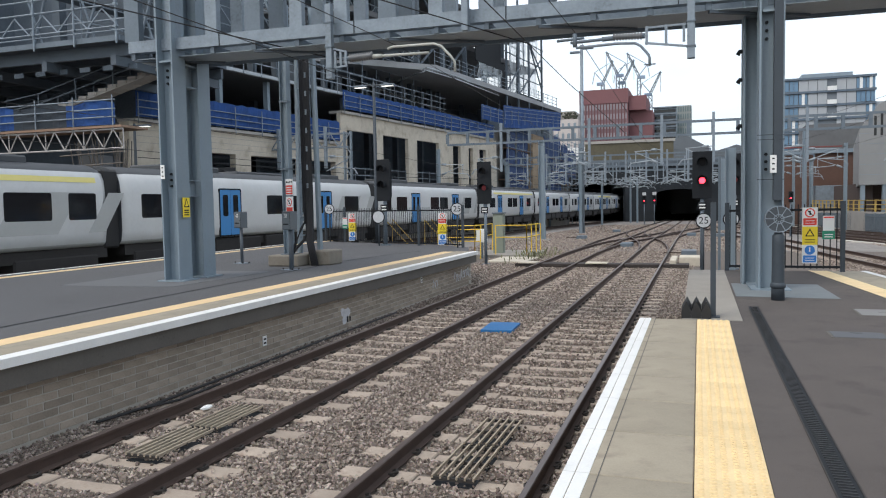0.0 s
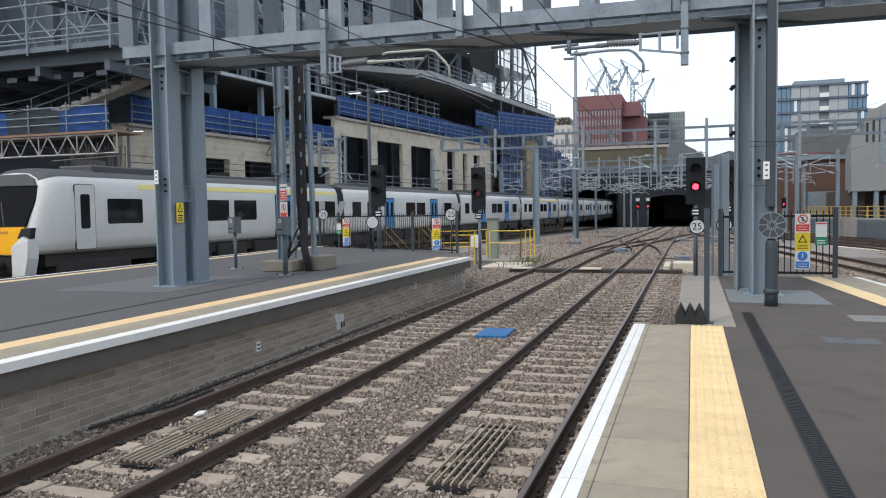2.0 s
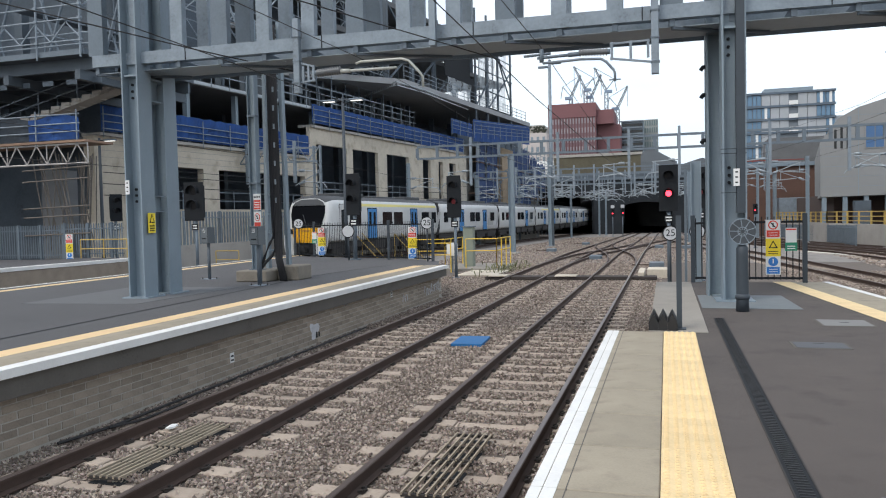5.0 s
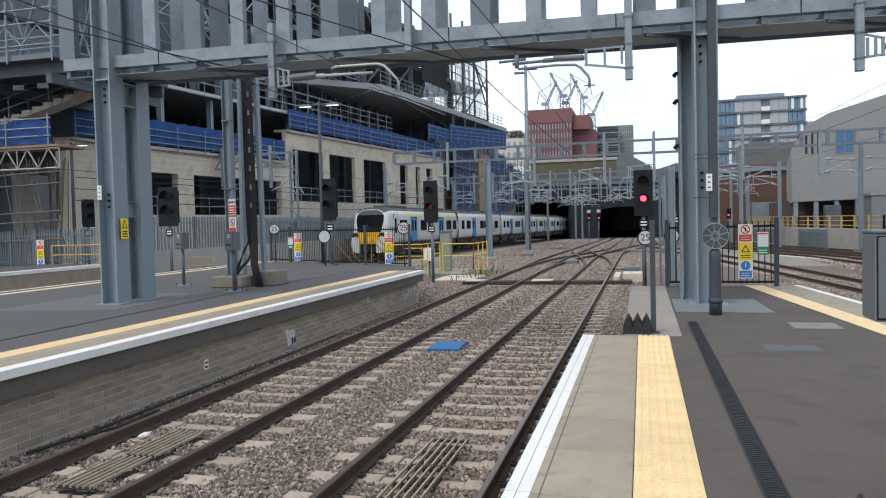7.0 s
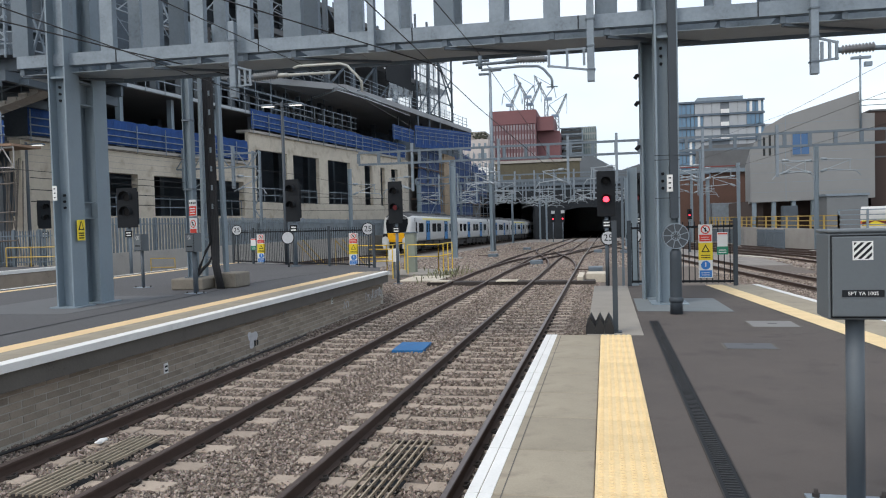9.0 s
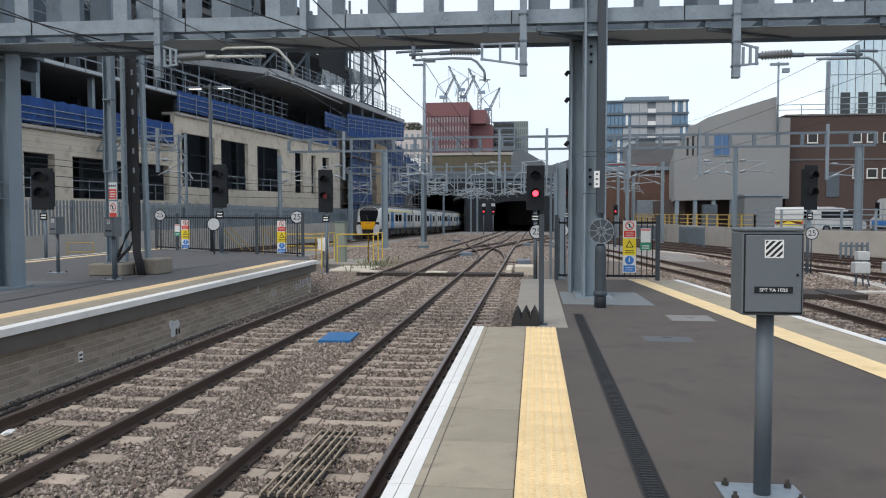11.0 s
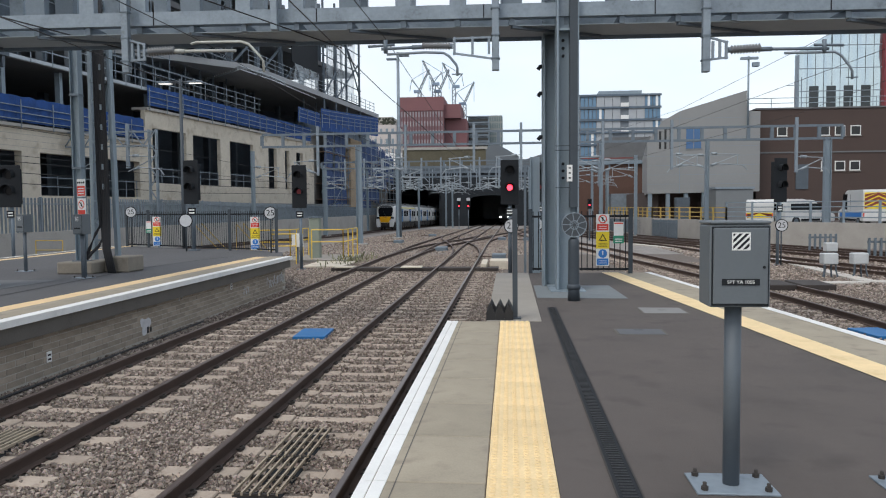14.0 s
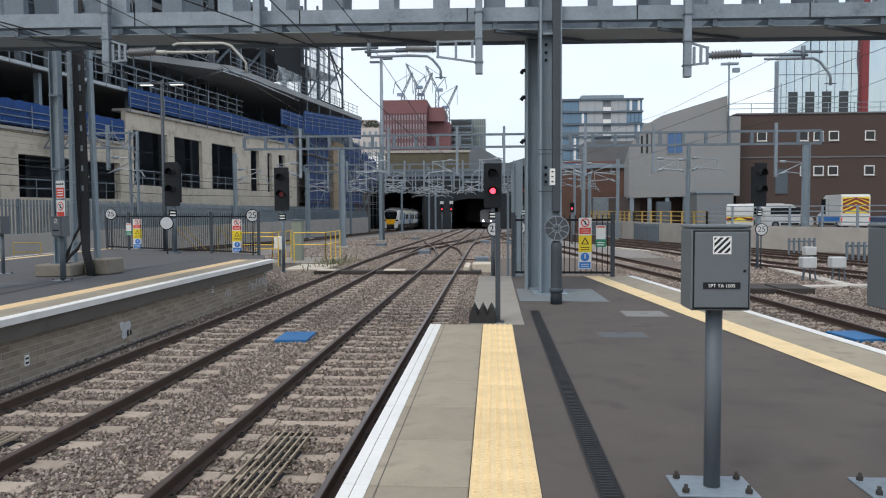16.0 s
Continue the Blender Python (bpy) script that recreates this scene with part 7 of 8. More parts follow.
# small red signals at the tunnel
for x, y in ((-6.34, 118.0), (-4.75, 116.0)):
    signal(x, y, 1.9, 1.3, 0.6, GROUND + dip(y), "distant signal showing red before the tunnel", lit=1, plate=False)
    tagged(boxes("indicator_box", DULL_W, None, (x - 0.27, x + 0.27, y - 0.05, y + 0.1, 2.54, 3.0)), "small white indicator box above a signal", "indicator")
signal(8.0, 62.0, 1.75, 0.8, 0.34, GROUND + dip(62), "small signal showing red by the brick wall", lit=1, plate=False)

# cabinets and yellow rails beside the island platform
cb = thing("lineside_cabinet", "pale grey-green lineside equipment cabinet", "cabinet")
boxes("body", mat("pale_green_grey", (0.215, 0.245, 0.205), 0.5, var=0.12), cb, (-8.75, -8.22, 38.2, 38.7, -1.05, 1.08), bevel=0.02)
boxes("roof", GALV_D, cb, (-8.80, -8.17, 38.15, 38.75, 1.08, 1.14))


def yellow_rail(pts, z0=-1.05, h=1.15, paint=YELLOW, label="bright yellow tubular handrail beside the cabinets"):
    r = thing("yellow_handrail", label, "handrail", "yellow handrails")
    for (xa, ya), (xb, yb) in zip(pts, pts[1:]):
        bm = bmesh.new()
        for f in (1.0, 0.6):
            tube(bm, [(xa, ya, z0 + h * f), (xb, yb, z0 + h * f)], 0.028, 6)
        part("rail", bm, paint, r)
        n = max(1, int(math.dist((xa, ya), (xb, yb)) / 1.1))
        for k in range(n + 1):
            x, y = xa + (xb - xa) * k / n, ya + (yb - ya) * k / n
            bm = bmesh.new()
            tube(bm, [(x, y, z0), (x, y, z0 + h)], 0.028, 6)
            part("post", bm, paint, r)


yellow_rail([(-11.4, 37.0), (-9.4, 37.0), (-9.4, 40.5)], -1.0, 1.5)
yellow_rail([(-9.9, 35.6), (-8.7, 35.6)], -1.1, 1.45)
yellow_rail([(-8.3, 37.0), (-6.7, 37.0), (-6.7, 40.5)], -1.0, 1.5)
yellow_rail([(-23.0, 27.0), (-20.6, 27.0)], 0.0, 1.0, DULL_Y, "dull yellow tubular handrail on the far platform")
yellow_rail([(-20.2, 33.0), (-18.9, 33.0)], -0.9, 1.1, DULL_Y, "dull yellow tubular handrail beside the track")
for x, y in ((-11.2, 29.6), (-8.9, 28.2)):
    ramp_rail = thing("ramp_handrail", "yellow sloping ramp rails behind the railing", "handrail", "ramp handrails")
    for dy in (0.0, 0.8):
        bm = bmesh.new()
        tube(bm, [(x, y + dy, 0.0), (x, y + dy, 1.0), (x + 0.9, y + dy + 0.8, -0.3), (x + 0.9, y + dy + 0.8, -1.1)], 0.023, 6)
        part("rail", bm, DULL_Y, ramp_rail)
bm = bmesh.new()
box(bm, -9.9, -6.5, 36.6, 41.0, -1.12, -0.98)
tagged(part("equipment_base", bm, CONC_W), "low worn concrete base under the cabinets", "base")
boxw = thing("switch_box", "small pale switch box on a pole by the railing", "cabinet")
boxes("body", WHITE_S, boxw, (-9.0, -8.5, 35.9, 36.2, -0.3, 0.35), bevel=0.02)
boxes("leg", GALV_D, boxw, (-8.8, -8.7, 36.0, 36.1, -1.1, -0.3))
# dry weeds by the cabinets
wd = bmesh.new()
for k in range(150):
    x, y = random.gauss(-6.3, 0.5), random.gauss(37, 1.6)
    h = random.uniform(0.1, 0.38)
    a = random.uniform(0, math.tau)
    p = Vector((x, y, GROUND))
    q = p + Vector((0.2 * math.cos(a), 0.2 * math.sin(a), h))
    s = Vector((0.018 * math.sin(a), -0.018 * math.cos(a), 0))
    wd.faces.new([wd.verts.new(v) for v in (p - s, p + s, q + s * 1.5, q - s * 1.5)])
tagged(part("weeds", wd, mat("dry_weed", (0.16, 0.165, 0.09), 0.9, var=0.4)), "dry weeds growing in the ballast", "weeds", kind="stuff")

# point machines and small boxes in the throat
for x, y in ((1.0, 39), (-2.6, 46), (0.9, 64), (-7.0, 58), (-6.2, 76), (3.0, 62)):
    b = thing("point_machine", "low grey point machine box beside the switch", "point machine", "point machines")
    boxes("case", GALV_D, b, (x - 0.35, x + 0.35, y - 0.5, y + 0.5, GROUND + dip(y) - 0.02, GROUND + dip(y) + 0.26), bevel=0.03)
    boxes("rod", RAIL, b, (x - 1.2, x - 0.35, y - 0.03, y + 0.03, GROUND + dip(y) + 0.1, GROUND + dip(y) + 0.15))
for x, y in ((13.03, 28.3), (14.11, 28.4), (16.2, 36.0)):
    b = thing("location_box", "pale grey equipment box on two legs by the track", "equipment box", "trackside boxes")
    boxes("case", mat("white_moulded_case", (0.45, 0.47, 0.48), 0.5), b, (x - 0.26, x + 0.26, y - 0.2, y + 0.2, -0.60, -0.20), bevel=0.03)
    for lx, ly in ((-0.2, -0.12), (0.2, -0.12), (-0.08, 0.1), (0.12, 0.1)):
        bm = bmesh.new()
        tube(bm, [(x + lx, y + ly, -0.61), (x + lx, y + ly, -0.8), (x + lx * 1.3, y + ly * 1.3, -1.1)], 0.03, 6)
        part("leg", bm, STEEL_D, b)
for x, y in ((18.3, 44.0), (19.0, 38.5)):
    b = thing("cable_rack", "row of grey cable posts beside the retaining wall", "cable rack", "cable racks")
    for k in range(6):
        boxes("post", GALV_D, b, (x + 0.28 * k, x + 0.28 * k + 0.1, y, y + 0.1, -1.1, -0.1))
    boxes("rail", GALV_D, b, (x, x + 1.5, y + 0.1, y + 0.16, -0.35, -0.25))

# ---------------- right-hand side ----------------
RW = [(34.0, 22.0), (24.0, 44.0), (16.9, 56.0), (14.6, 72.0), (14.2, 100.0), (14.2, 146.0)]
rw = thing("wall_retaining", "pale concrete retaining wall beside the tracks", "retaining wall", kind="structure")
for (xa, ya), (xb, yb) in zip(RW, RW[1:]):
    bm = bmesh.new()
    prism(bm, [(xa, ya), (xa + 0.4, ya + 0.1), (xb + 0.4, yb + 0.1), (xb, yb)], -2.4, 0.42)
    part("wall_panel", bm, CONC_G, rw)
bm = bmesh.new()
prism(bm, [(34.4, 22.1), (120, 22), (120, 150), (14.6, 146), (14.6, 100), (15.0, 72), (17.3, 56.1), (24.4, 44.1)][::1], -1.3, -0.05)
tagged(part("yard_road", bm, ASPHALT), "raised asphalt yard behind the retaining wall", "road", kind="structure")


def rail_fence(pts, z0, label, material, h=1.3, n=4, step=2.2, group=""):
    f = thing("guard_fence", label, "fence", group)
    for (xa, ya), (xb, yb) in zip(pts, pts[1:]):
        bm = bmesh.new()
        for k in range(n):
            z = z0 + h * (0.25 + 0.75 * k / (n - 1))
            beam(bm, (xa, ya, z), (xb, yb, z), 0.05, 0.065)
        part("rail", bm, material, f)
        m = max(1, int(math.dist((xa, ya), (xb, yb)) / step))
        for k in range(m + 1):
            x, y = xa + (xb - xa) * k / m, ya + (yb - ya) * k / m
            boxes("post", material, f, (x - 0.06, x + 0.06, y - 0.06, y + 0.06, z0, z0 + h + 0.05))


rail_fence([(x + 0.2, y + 0.05) for x, y in RW[:3]], 0.42, "grey steel guard rails on the retaining wall", GREY_P)
rail_fence([(x + 0.2, y + 0.05) for x, y in RW[2:5]], 0.42, "dull yellow guard rails on the retaining wall", DULL_Y, 0.95, 3)
palisade("grey fence along the retaining wall top", (14.9, 62), (13.9, 108), -1.0, 1.5, 0.35, 0.1)
CLAD_D = mat("dull_cabin_panel", (0.17, 0.185, 0.195), 0.6, var=0.12, scale=1, fine=10)
ub = thing("utility_cabinet", "grey utility cabinet behind the yellow rails", "cabinet")
boxes("body", STEEL_D, ub, (17.3, 18.6, 73.6, 74.4, -0.05, 2.3), bevel=0.03)
ub = thing("site_cabin", "grey site cabin with a pale flat roof", "cabin")
boxes("body", CLAD_D, ub, (20.3, 23.6, 71.0, 74.0, -0.05, 3.0), bevel=0.03)
boxes("roof", GALV, ub, (20.2, 23.7, 70.9, 74.1, 3.0, 3.2))
ub = thing("site_cabin", "pale container cabin beside the brick wall", "cabin")
boxes("body", GALV, ub, (15.2, 19.5, 104.0, 107.0, -0.05, 3.2), bevel=0.03)


CHEV = mat("dark_red_chevron", (0.20, 0.035, 0.02), 0.5, var=0.06)


def van(x, y, rz, length, h, label, chevron=False, low=False, stripe=None, paint=T_WHITE):
    """A panel van, its rear towards -y in its own space."""
    v = thing("van", label, "van", "parked vans", at=(x, y, -0.05), rz=rz)
    hw = 0.98
    L = length / 2
    prof = [(-L, 0.35), (L, 0.35), (L, 0.95), (L - 0.15, 1.1), (L - 1.0, 1.25), (L - 1.65, h - 0.12), (L - 2.0, h), (-L + 0.12, h), (-L, h - 0.15)]
    if low:
        prof = [(-L, 0.3), (L, 0.3), (L, 0.8), (L - 0.1, 0.92), (L - 1.1, 1.05), (L - 1.75, h - 0.08), (L - 2.1, h), (-L + 0.3, h), (-L, h - 0.3)]
    bm = bmesh.new()
    a = [bm.verts.new((-hw, s, z)) for s, z in prof]
    b = [bm.verts.new((hw, s, z)) for s, z in prof]
    bm.faces.new(a)
    bm.faces.new(b[::-1])
    for j in range(len(prof)):
        bm.faces.new((a[j], a[(j + 1) % len(prof)], b[(j + 1) % len(prof)], b[j]))
    bmesh.ops.bevel(bm, geom=bm.edges[:], offset=0.05, segments=2, affect="EDGES")
    body = part("body", bm, paint, v)
    for sx in (-1, 1):
        for s in (-L + 0.95, L - 0.9):
            bm = bmesh.new()
            tube(bm, [(sx * (hw - 0.2), s, 0.34), (sx * (hw + 0.02), s, 0.34)], 0.34, 16)
            wh = part("wheel", bm, BLACK, v)
            bm = bmesh.new()
            tube(bm, [(sx * (hw + 0.01), s, 0.34), (sx * (hw + 0.03), s, 0.34)], 0.19, 12)
            part("hub", bm, GALV_D, wh)
        boxes("side_window", T_GLASS, body, (sx * hw - 0.012 * (sx < 0), sx * hw + 0.012 * (sx > 0), L - 2.15, L - 1.25, 1.18, h - 0.28))
        boxes("sill_trim", BLACK_P, body, (sx * hw - 0.012 * (sx < 0), sx * hw + 0.012 * (sx > 0), -L + 1.4, L - 1.35, 0.36, 0.52))
        boxes("door_seam", BLACK_P, body, *[(sx * hw - 0.008 * (sx < 0), sx * hw + 0.008 * (sx > 0), yy - 0.012, yy + 0.012, 0.55, h - 0.3) for yy in (L - 2.2, L - 1.2, -0.1)])
        if low:
            boxes("rear_side_window", T_GLASS, body, (sx * hw - 0.012 * (sx < 0), sx * hw + 0.012 * (sx > 0), -L + 0.5, L - 2.3, 1.18, h - 0.28))
        if stripe:
            boxes("side_stripe", stripe, body, (sx * hw - 0.01 * (sx < 0), sx * hw + 0.01 * (sx > 0), -L + 0.3, L - 0.5, 0.62, 1.02))
    bm = bmesh.new()
    quad(bm, (-0.8, L - 1.03, 1.28), (0.8, L - 1.03, 1.28), (0.75, L - 1.62, h - 0.17), (-0.75, L - 1.62, h - 0.17))
    bmesh.ops.translate(bm, verts=bm.verts[:], vec=(0, 0.03, 0.02))
    part("windscreen", bm, T_GLASS, body)
    if chevron:
        z0, z1 = (1.25 if h > 2.4 else 0.6), (h - 0.2 if h > 2.4 else 1.0)
        boxes("yellow_panel", YEL_S, body, (-0.9, 0.9, -L - 0.014, -L + 0.02, z0, z1))
        bm = bmesh.new()
        for sx in (-1, 1):
            for k in range(4):
                za = z0 + 0.05 + k * (z1 - z0) / 4
                zb = min(za + 0.2, z1)
                quad(bm, (0.0, -L - 0.018, min(za + 0.32, z1)), (0.0, -L - 0.018, min(zb + 0.32, z1)), (sx * 0.88, -L - 0.018, zb - 0.1), (sx * 0.88, -L - 0.018, za - 0.1 if za - 0.1 > z0 else z0))
        part("chevron", bm, CHEV, body)
        for sx in (-1, 1):
            boxes("rear_lamp", RED_P, body, (sx * 0.93 - 0.04, sx * 0.93 + 0.04, -L - 0.016, -L, 0.7, 0.95))
    else:
        boxes("rear_window", T_GLASS, body, (-0.7, 0.7, -L - 0.012, -L + 0.02, h - 0.75, h - 0.3))


van(27.9, 59.0, -6, 5.6, 2.62, "white high-roofed van with yellow and red chevrons", chevron=True, stripe=BLUE_S)
van(24.0, 60.6, -72, 4.4, 1.95, "white panel van parked side-on", low=True)
van(21.5, 61.8, -24, 4.6, 2.0, "white panel van with striped rear", chevron=True, low=True)
van(25.2, 65.5, -75, 4.4, 2.05, "white panel van parked behind the others")
van(31.8, 58.5, 60, 4.2, 1.5, "dark blue car parked by the brown building", low=True, paint=mat("dark_blue_car_paint", (0.03, 0.05, 0.11), 0.3, var=0.05))

BRN = mat("brown_brick", (0.070, 0.049, 0.043), 0.85, var=0.15, scale=0.4, fine=6, bump=0.2)
# grey clad hall with a raking roofline
hall = thing("clad_hall", "pale grey metal-clad hall with a sloping roofline and one blue window", "building")
CLAD = mat("grey_cladding", (0.245, 0.25, 0.25), 0.55, 0.1, var=0.08, scale=0.3, fine=3, bump=0.03)
HY = 75.0
prof = [(14.82, 2.7), (25.4, 2.85), (25.4, 10.45), (24.16, 10.48), (24.12, 12.45), (17.9, 10.6), (16.24, 9.66), (14.81, 7.6)]
bm = bmesh.new()
a = [bm.verts.new((x, HY, z)) for x, z in prof]
b = [bm.verts.new((x + 4, HY + 26, z)) for x, z in prof]
bm.faces.new(a)
bm.faces.new(b[::-1])
for j in range(len(prof)):
    bm.faces.new((a[j], a[(j + 1) % len(prof)], b[(j + 1) % len(prof)], b[j]))
part("cladding", bm, CLAD, hall)
bm = bmesh.new()
for k in range(8):
    z = 3.6 + 0.9 * k
    box(bm, 14.85 if z < 7.5 else 14.85 + (z - 7.5) * 1.05, 25.35 if z < 10.4 else 24.1, HY - 0.012, HY - 0.004, z, z + 0.025)
part("panel_joint", bm, GREY_P, hall)
boxes("undercroft", BRN, hall, (16.5, 25.3, HY + 3.0, HY + 24, -1.1, 3.0))
for k in range(6):
    boxes("pier", GREY_P, hall, (15.0 + 1.7 * k, 15.35 + 1.7 * k, HY + 0.1, HY + 0.5, 0.3, 3.0))
boxes("corner_joint", GREY_P, hall, (17.88, 17.92, HY - 0.02, HY, 2.7, 10.6))
wdw = boxes("window", CLAD, hall, (18.4, 20.0, HY - 0.05, HY + 0.05, 6.9, 9.2))
boxes("pane", glass_dark("blue_reflecting_glass", (0.05, 0.13, 0.28), 0.12), wdw, (18.5, 19.17, HY - 0.07, HY - 0.05, 7.0, 9.08), (19.24, 19.9, HY - 0.07, HY - 0.05, 7.0, 9.08))
boxes("slot_window", T_GLASS, hall, (15.95, 16.15, HY - 0.02, HY + 0.02, 7.0, 8.7), (16.45, 16.65, HY - 0.02, HY + 0.02, 7.0, 8.9), (16.95, 17.15, HY - 0.02, HY + 0.02, 7.0, 9.1))
bm = bmesh.new()
tube(bm, [(24.15, HY - 0.3, 9.0), (24.15, HY - 0.3, 15.6)], 0.09, 8)
box(bm, 23.4, 25.0, HY - 0.5, HY - 0.1, 15.3, 15.5)
box(bm, 24.5, 25.1, HY - 0.5, HY - 0.1, 14.6, 15.0)
part("floodlight_pole", bm, GREY_P, hall)

# brown brick building with small windows
bb = thing("brick_building", "long brown brick building with small white-framed windows", "building")
BY2 = 78.0
boxes("wall", BRN, bb, (26.0, 70.0, BY2, BY2 + 25, -1.1, 10.95))
boxes("string_course", CONC_D, bb, (26.0, 70.0, BY2 - 0.06, BY2, 6.62, 6.76))
boxes("coping", CONC_D, bb, (25.9, 70.1, BY2 - 0.1, BY2 + 25, 10.95, 11.1))
for x, z in ((27.95, 8.3), (31.98, 8.3), (33.45, 8.3), (34.92, 8.3), (38.4, 8.3), (41.9, 8.3), (45.4, 8.3), (32.2, 4.85), (33.5, 4.85), (34.9, 4.85), (38.4, 4.85), (41.9, 4.85)):
    w_ = boxes("window_frame", WHITE_S, bb, (x, x + 0.98, BY2 - 0.05, BY2 + 0.02, z, z + 0.95))
    boxes("pane", T_GLASS, w_, (x + 0.09, x + 0.89, BY2 - 0.065, BY2 - 0.05, z + 0.09, z + 0.86))
    boxes("sill", CONC_G, w_, (x - 0.06, x + 1.04, BY2 - 0.12, BY2 - 0.05, z - 0.08, z))
boxes("shutter", STEEL_D, bb, (29.8, 31.0, BY2 - 0.08, BY2, 3.05, 5.5))
bm = bmesh.new()
for z in (11.6, 12.1):
    tube(bm, [(25.0, BY2 + 0.4, z), (70, BY2 + 0.4, z)], 0.035, 5)
for k in range(18):
    tube(bm, [(25 + 2.5 * k, BY2 + 0.4, 11.0), (25 + 2.5 * k, BY2 + 0.4, 12.1)], 0.035, 5)
tube(bm, [(30.6, BY2 + 1, 9.5), (30.6, BY2 + 1, 14.2)], 0.05, 5)
beam(bm, (29.2, BY2 + 1, 13.4), (30.6, BY2 + 1, 13.4), 0.06)
part("roof_rail", bm, GREY_P, bb)

# glass block behind it
gb = thing("glass_tower", "pale reflective glass curtain wall block with rippled reflections", "building")
GLASS_R = bpy.data.materials.new("curtain_wall_glass")
GLASS_R.use_nodes = True
n_, l_ = GLASS_R.node_tree.nodes, GLASS_R.node_tree.links
p_ = n_["Principled BSDF"]
p_.inputs["Base Color"].default_value = (0.50, 0.585, 0.63, 1)
p_.inputs["Metallic"].default_value, p_.inputs["Roughness"].default_value = 0.9, 0.08
wv = n_.new("ShaderNodeTexNoise")
wv.inputs["Scale"].default_value = 0.35
ge = n_.new("ShaderNodeNewGeometry")
mp = n_.new("ShaderNodeMapping")
mp.inputs["Scale"].default_value = (1.1, 1.1, 0.22)
bp_ = n_.new("ShaderNodeBump")
bp_.inputs["Strength"].default_value, bp_.inputs["Distance"].default_value = 0.3, 1.0
l_.new(ge.outputs["Position"], mp.inputs["Vector"])
l_.new(mp.outputs[0], wv.inputs["Vector"])
l_.new(wv.outputs["Fac"], bp_.inputs["Height"])
l_.new(bp_.outputs[0], p_.inputs["Normal"])
GYB = 110.0
bm = bmesh.new()
prof = [(41.8, -1.0), (90, -1.0), (90, 36), (62.5, 36), (41.8, 22.6)]
ca, cb_ = [bm.verts.new((x, GYB + 0.3, z)) for x, z in prof], [bm.verts.new((x, GYB + 2.2, z)) for x, z in prof]
bm.faces.new(ca)
bm.faces.new(cb_[::-1])
for j in range(5):
    bm.faces.new((ca[j], ca[(j + 1) % 5], cb_[(j + 1) % 5], cb_[j]))
part("core", bm, GLASS_R, gb)
for k in range(10):
    for j in range(8):
        x, z = 41.6 + 1.1 * k, 11.0 + 3.1 * j
        if z + 1.5 > 22.0 + (x - 41.4) * 0.64:
            continue
        boxes("glass_pane", GLASS_R, gb, (x + 0.04, x + 1.06, GYB, GYB + 0.1, z + 0.05, z + 3.05))
boxes("red_fin", mat("dark_red_metal", (0.20, 0.03, 0.035), 0.5), gb, (52.6, 53.5, GYB - 0.8, GYB + 1, -1, 36))
for j in range(9):
    z = 11.0 + 3.1 * j
    if 41.4 + (z - 22.0) / 0.64 < 52.5:
        boxes("mullion", GALV, gb, (max(41.6, 41.4 + (z - 22.0) / 0.64), 52.6, GYB - 0.06, GYB, z - 0.05, z + 0.05))
boxes("corner_mullion", GALV, gb, (41.45, 41.6, GYB - 0.1, GYB + 1, 0, 22.2))
# dark upright strips laid over the glass as painted reflections
for k in range(4):
    x = 43.0 + 2.3 * k
    bm = bmesh.new()
    prism(bm, [(x, GYB - 0.03), (x + 1.25, GYB - 0.03), (x + 1.25, GYB - 0.015), (x, GYB - 0.015)], 13.2, 17.9)
    part("dark_pane", bm, glass_dark("dark_reflection_glass", (0.03, 0.04, 0.045), 0.15), gb)
boxes("far_wing", GLASS_R, gb, (53.6, 80, GYB - 0.2, GYB + 0.2, -1, 32))

# brick wall and arches between hall and tunnel
bw = thing("wall_brick", "old red-brown brick wall with a steel beam along its top", "wall", kind="structure")
boxes("wall", mat("old_red_brick", (0.105, 0.06, 0.046), 0.9, var=0.35, scale=0.5, fine=7, bump=0.2), bw, (8.6, 23.0, 110.0, 112.0, -2.0, 7.6))
boxes("steel_beam", GREY_P, bw, (8.0, 23.0, 109.6, 109.9, 7.5, 8.0))
boxes("red_trim", mat("dull_red_rail", (0.20, 0.05, 0.045), 0.6), bw, (11.8, 19.0, 109.5, 109.6, 8.25, 8.4))
boxes("dark_block", CONC_D, bw, (15.8, 23.0, 118.0, 126.0, -1.1, 12.0))


# ---------------- distant buildings ----------------
def block(name, label, x0, x1, y, depth, z0, z1, wall, cols, rows, wfrac, hfrac, pane, zw0=None, zw1=None, frame=None):
    """A building whose windows are set out in a grid on its front."""
    b = thing(name, label, "building", "distant buildings")
    boxes("wall", wall, b, (x0, x1, y, y + depth, z0, z1))
    zw0, zw1 = (z0 if zw0 is None else zw0), (z1 if zw1 is None else zw1)
    cw, rh = (x1 - x0) / cols, (zw1 - zw0) / rows
    for r in range(rows):
        for c in range(cols):
            if frame and random.random() < 0.12:
                continue
            xc, zc = x0 + (c + 0.5) * cw, zw0 + (r + 0.5) * rh
            w = boxes("window", pane if not (frame and random.random() < 0.25) else frame, b, (xc - cw * wfrac / 2, xc + cw * wfrac / 2, y - 0.25, y + 0.1, zc - rh * hfrac / 2, zc + rh * hfrac / 2))
    return b


# pink and red are paled so the colours carry the haze of distance
PINK = mat("hazed_pink_cladding", (0.25, 0.165, 0.185), 0.8, var=0.1, scale=0.08, fine=0.8, bump=0)
BRICK_F = mat("hazed_red_terracotta", (0.19, 0.092, 0.098), 0.85, var=0.1, scale=0.1, fine=1, bump=0)
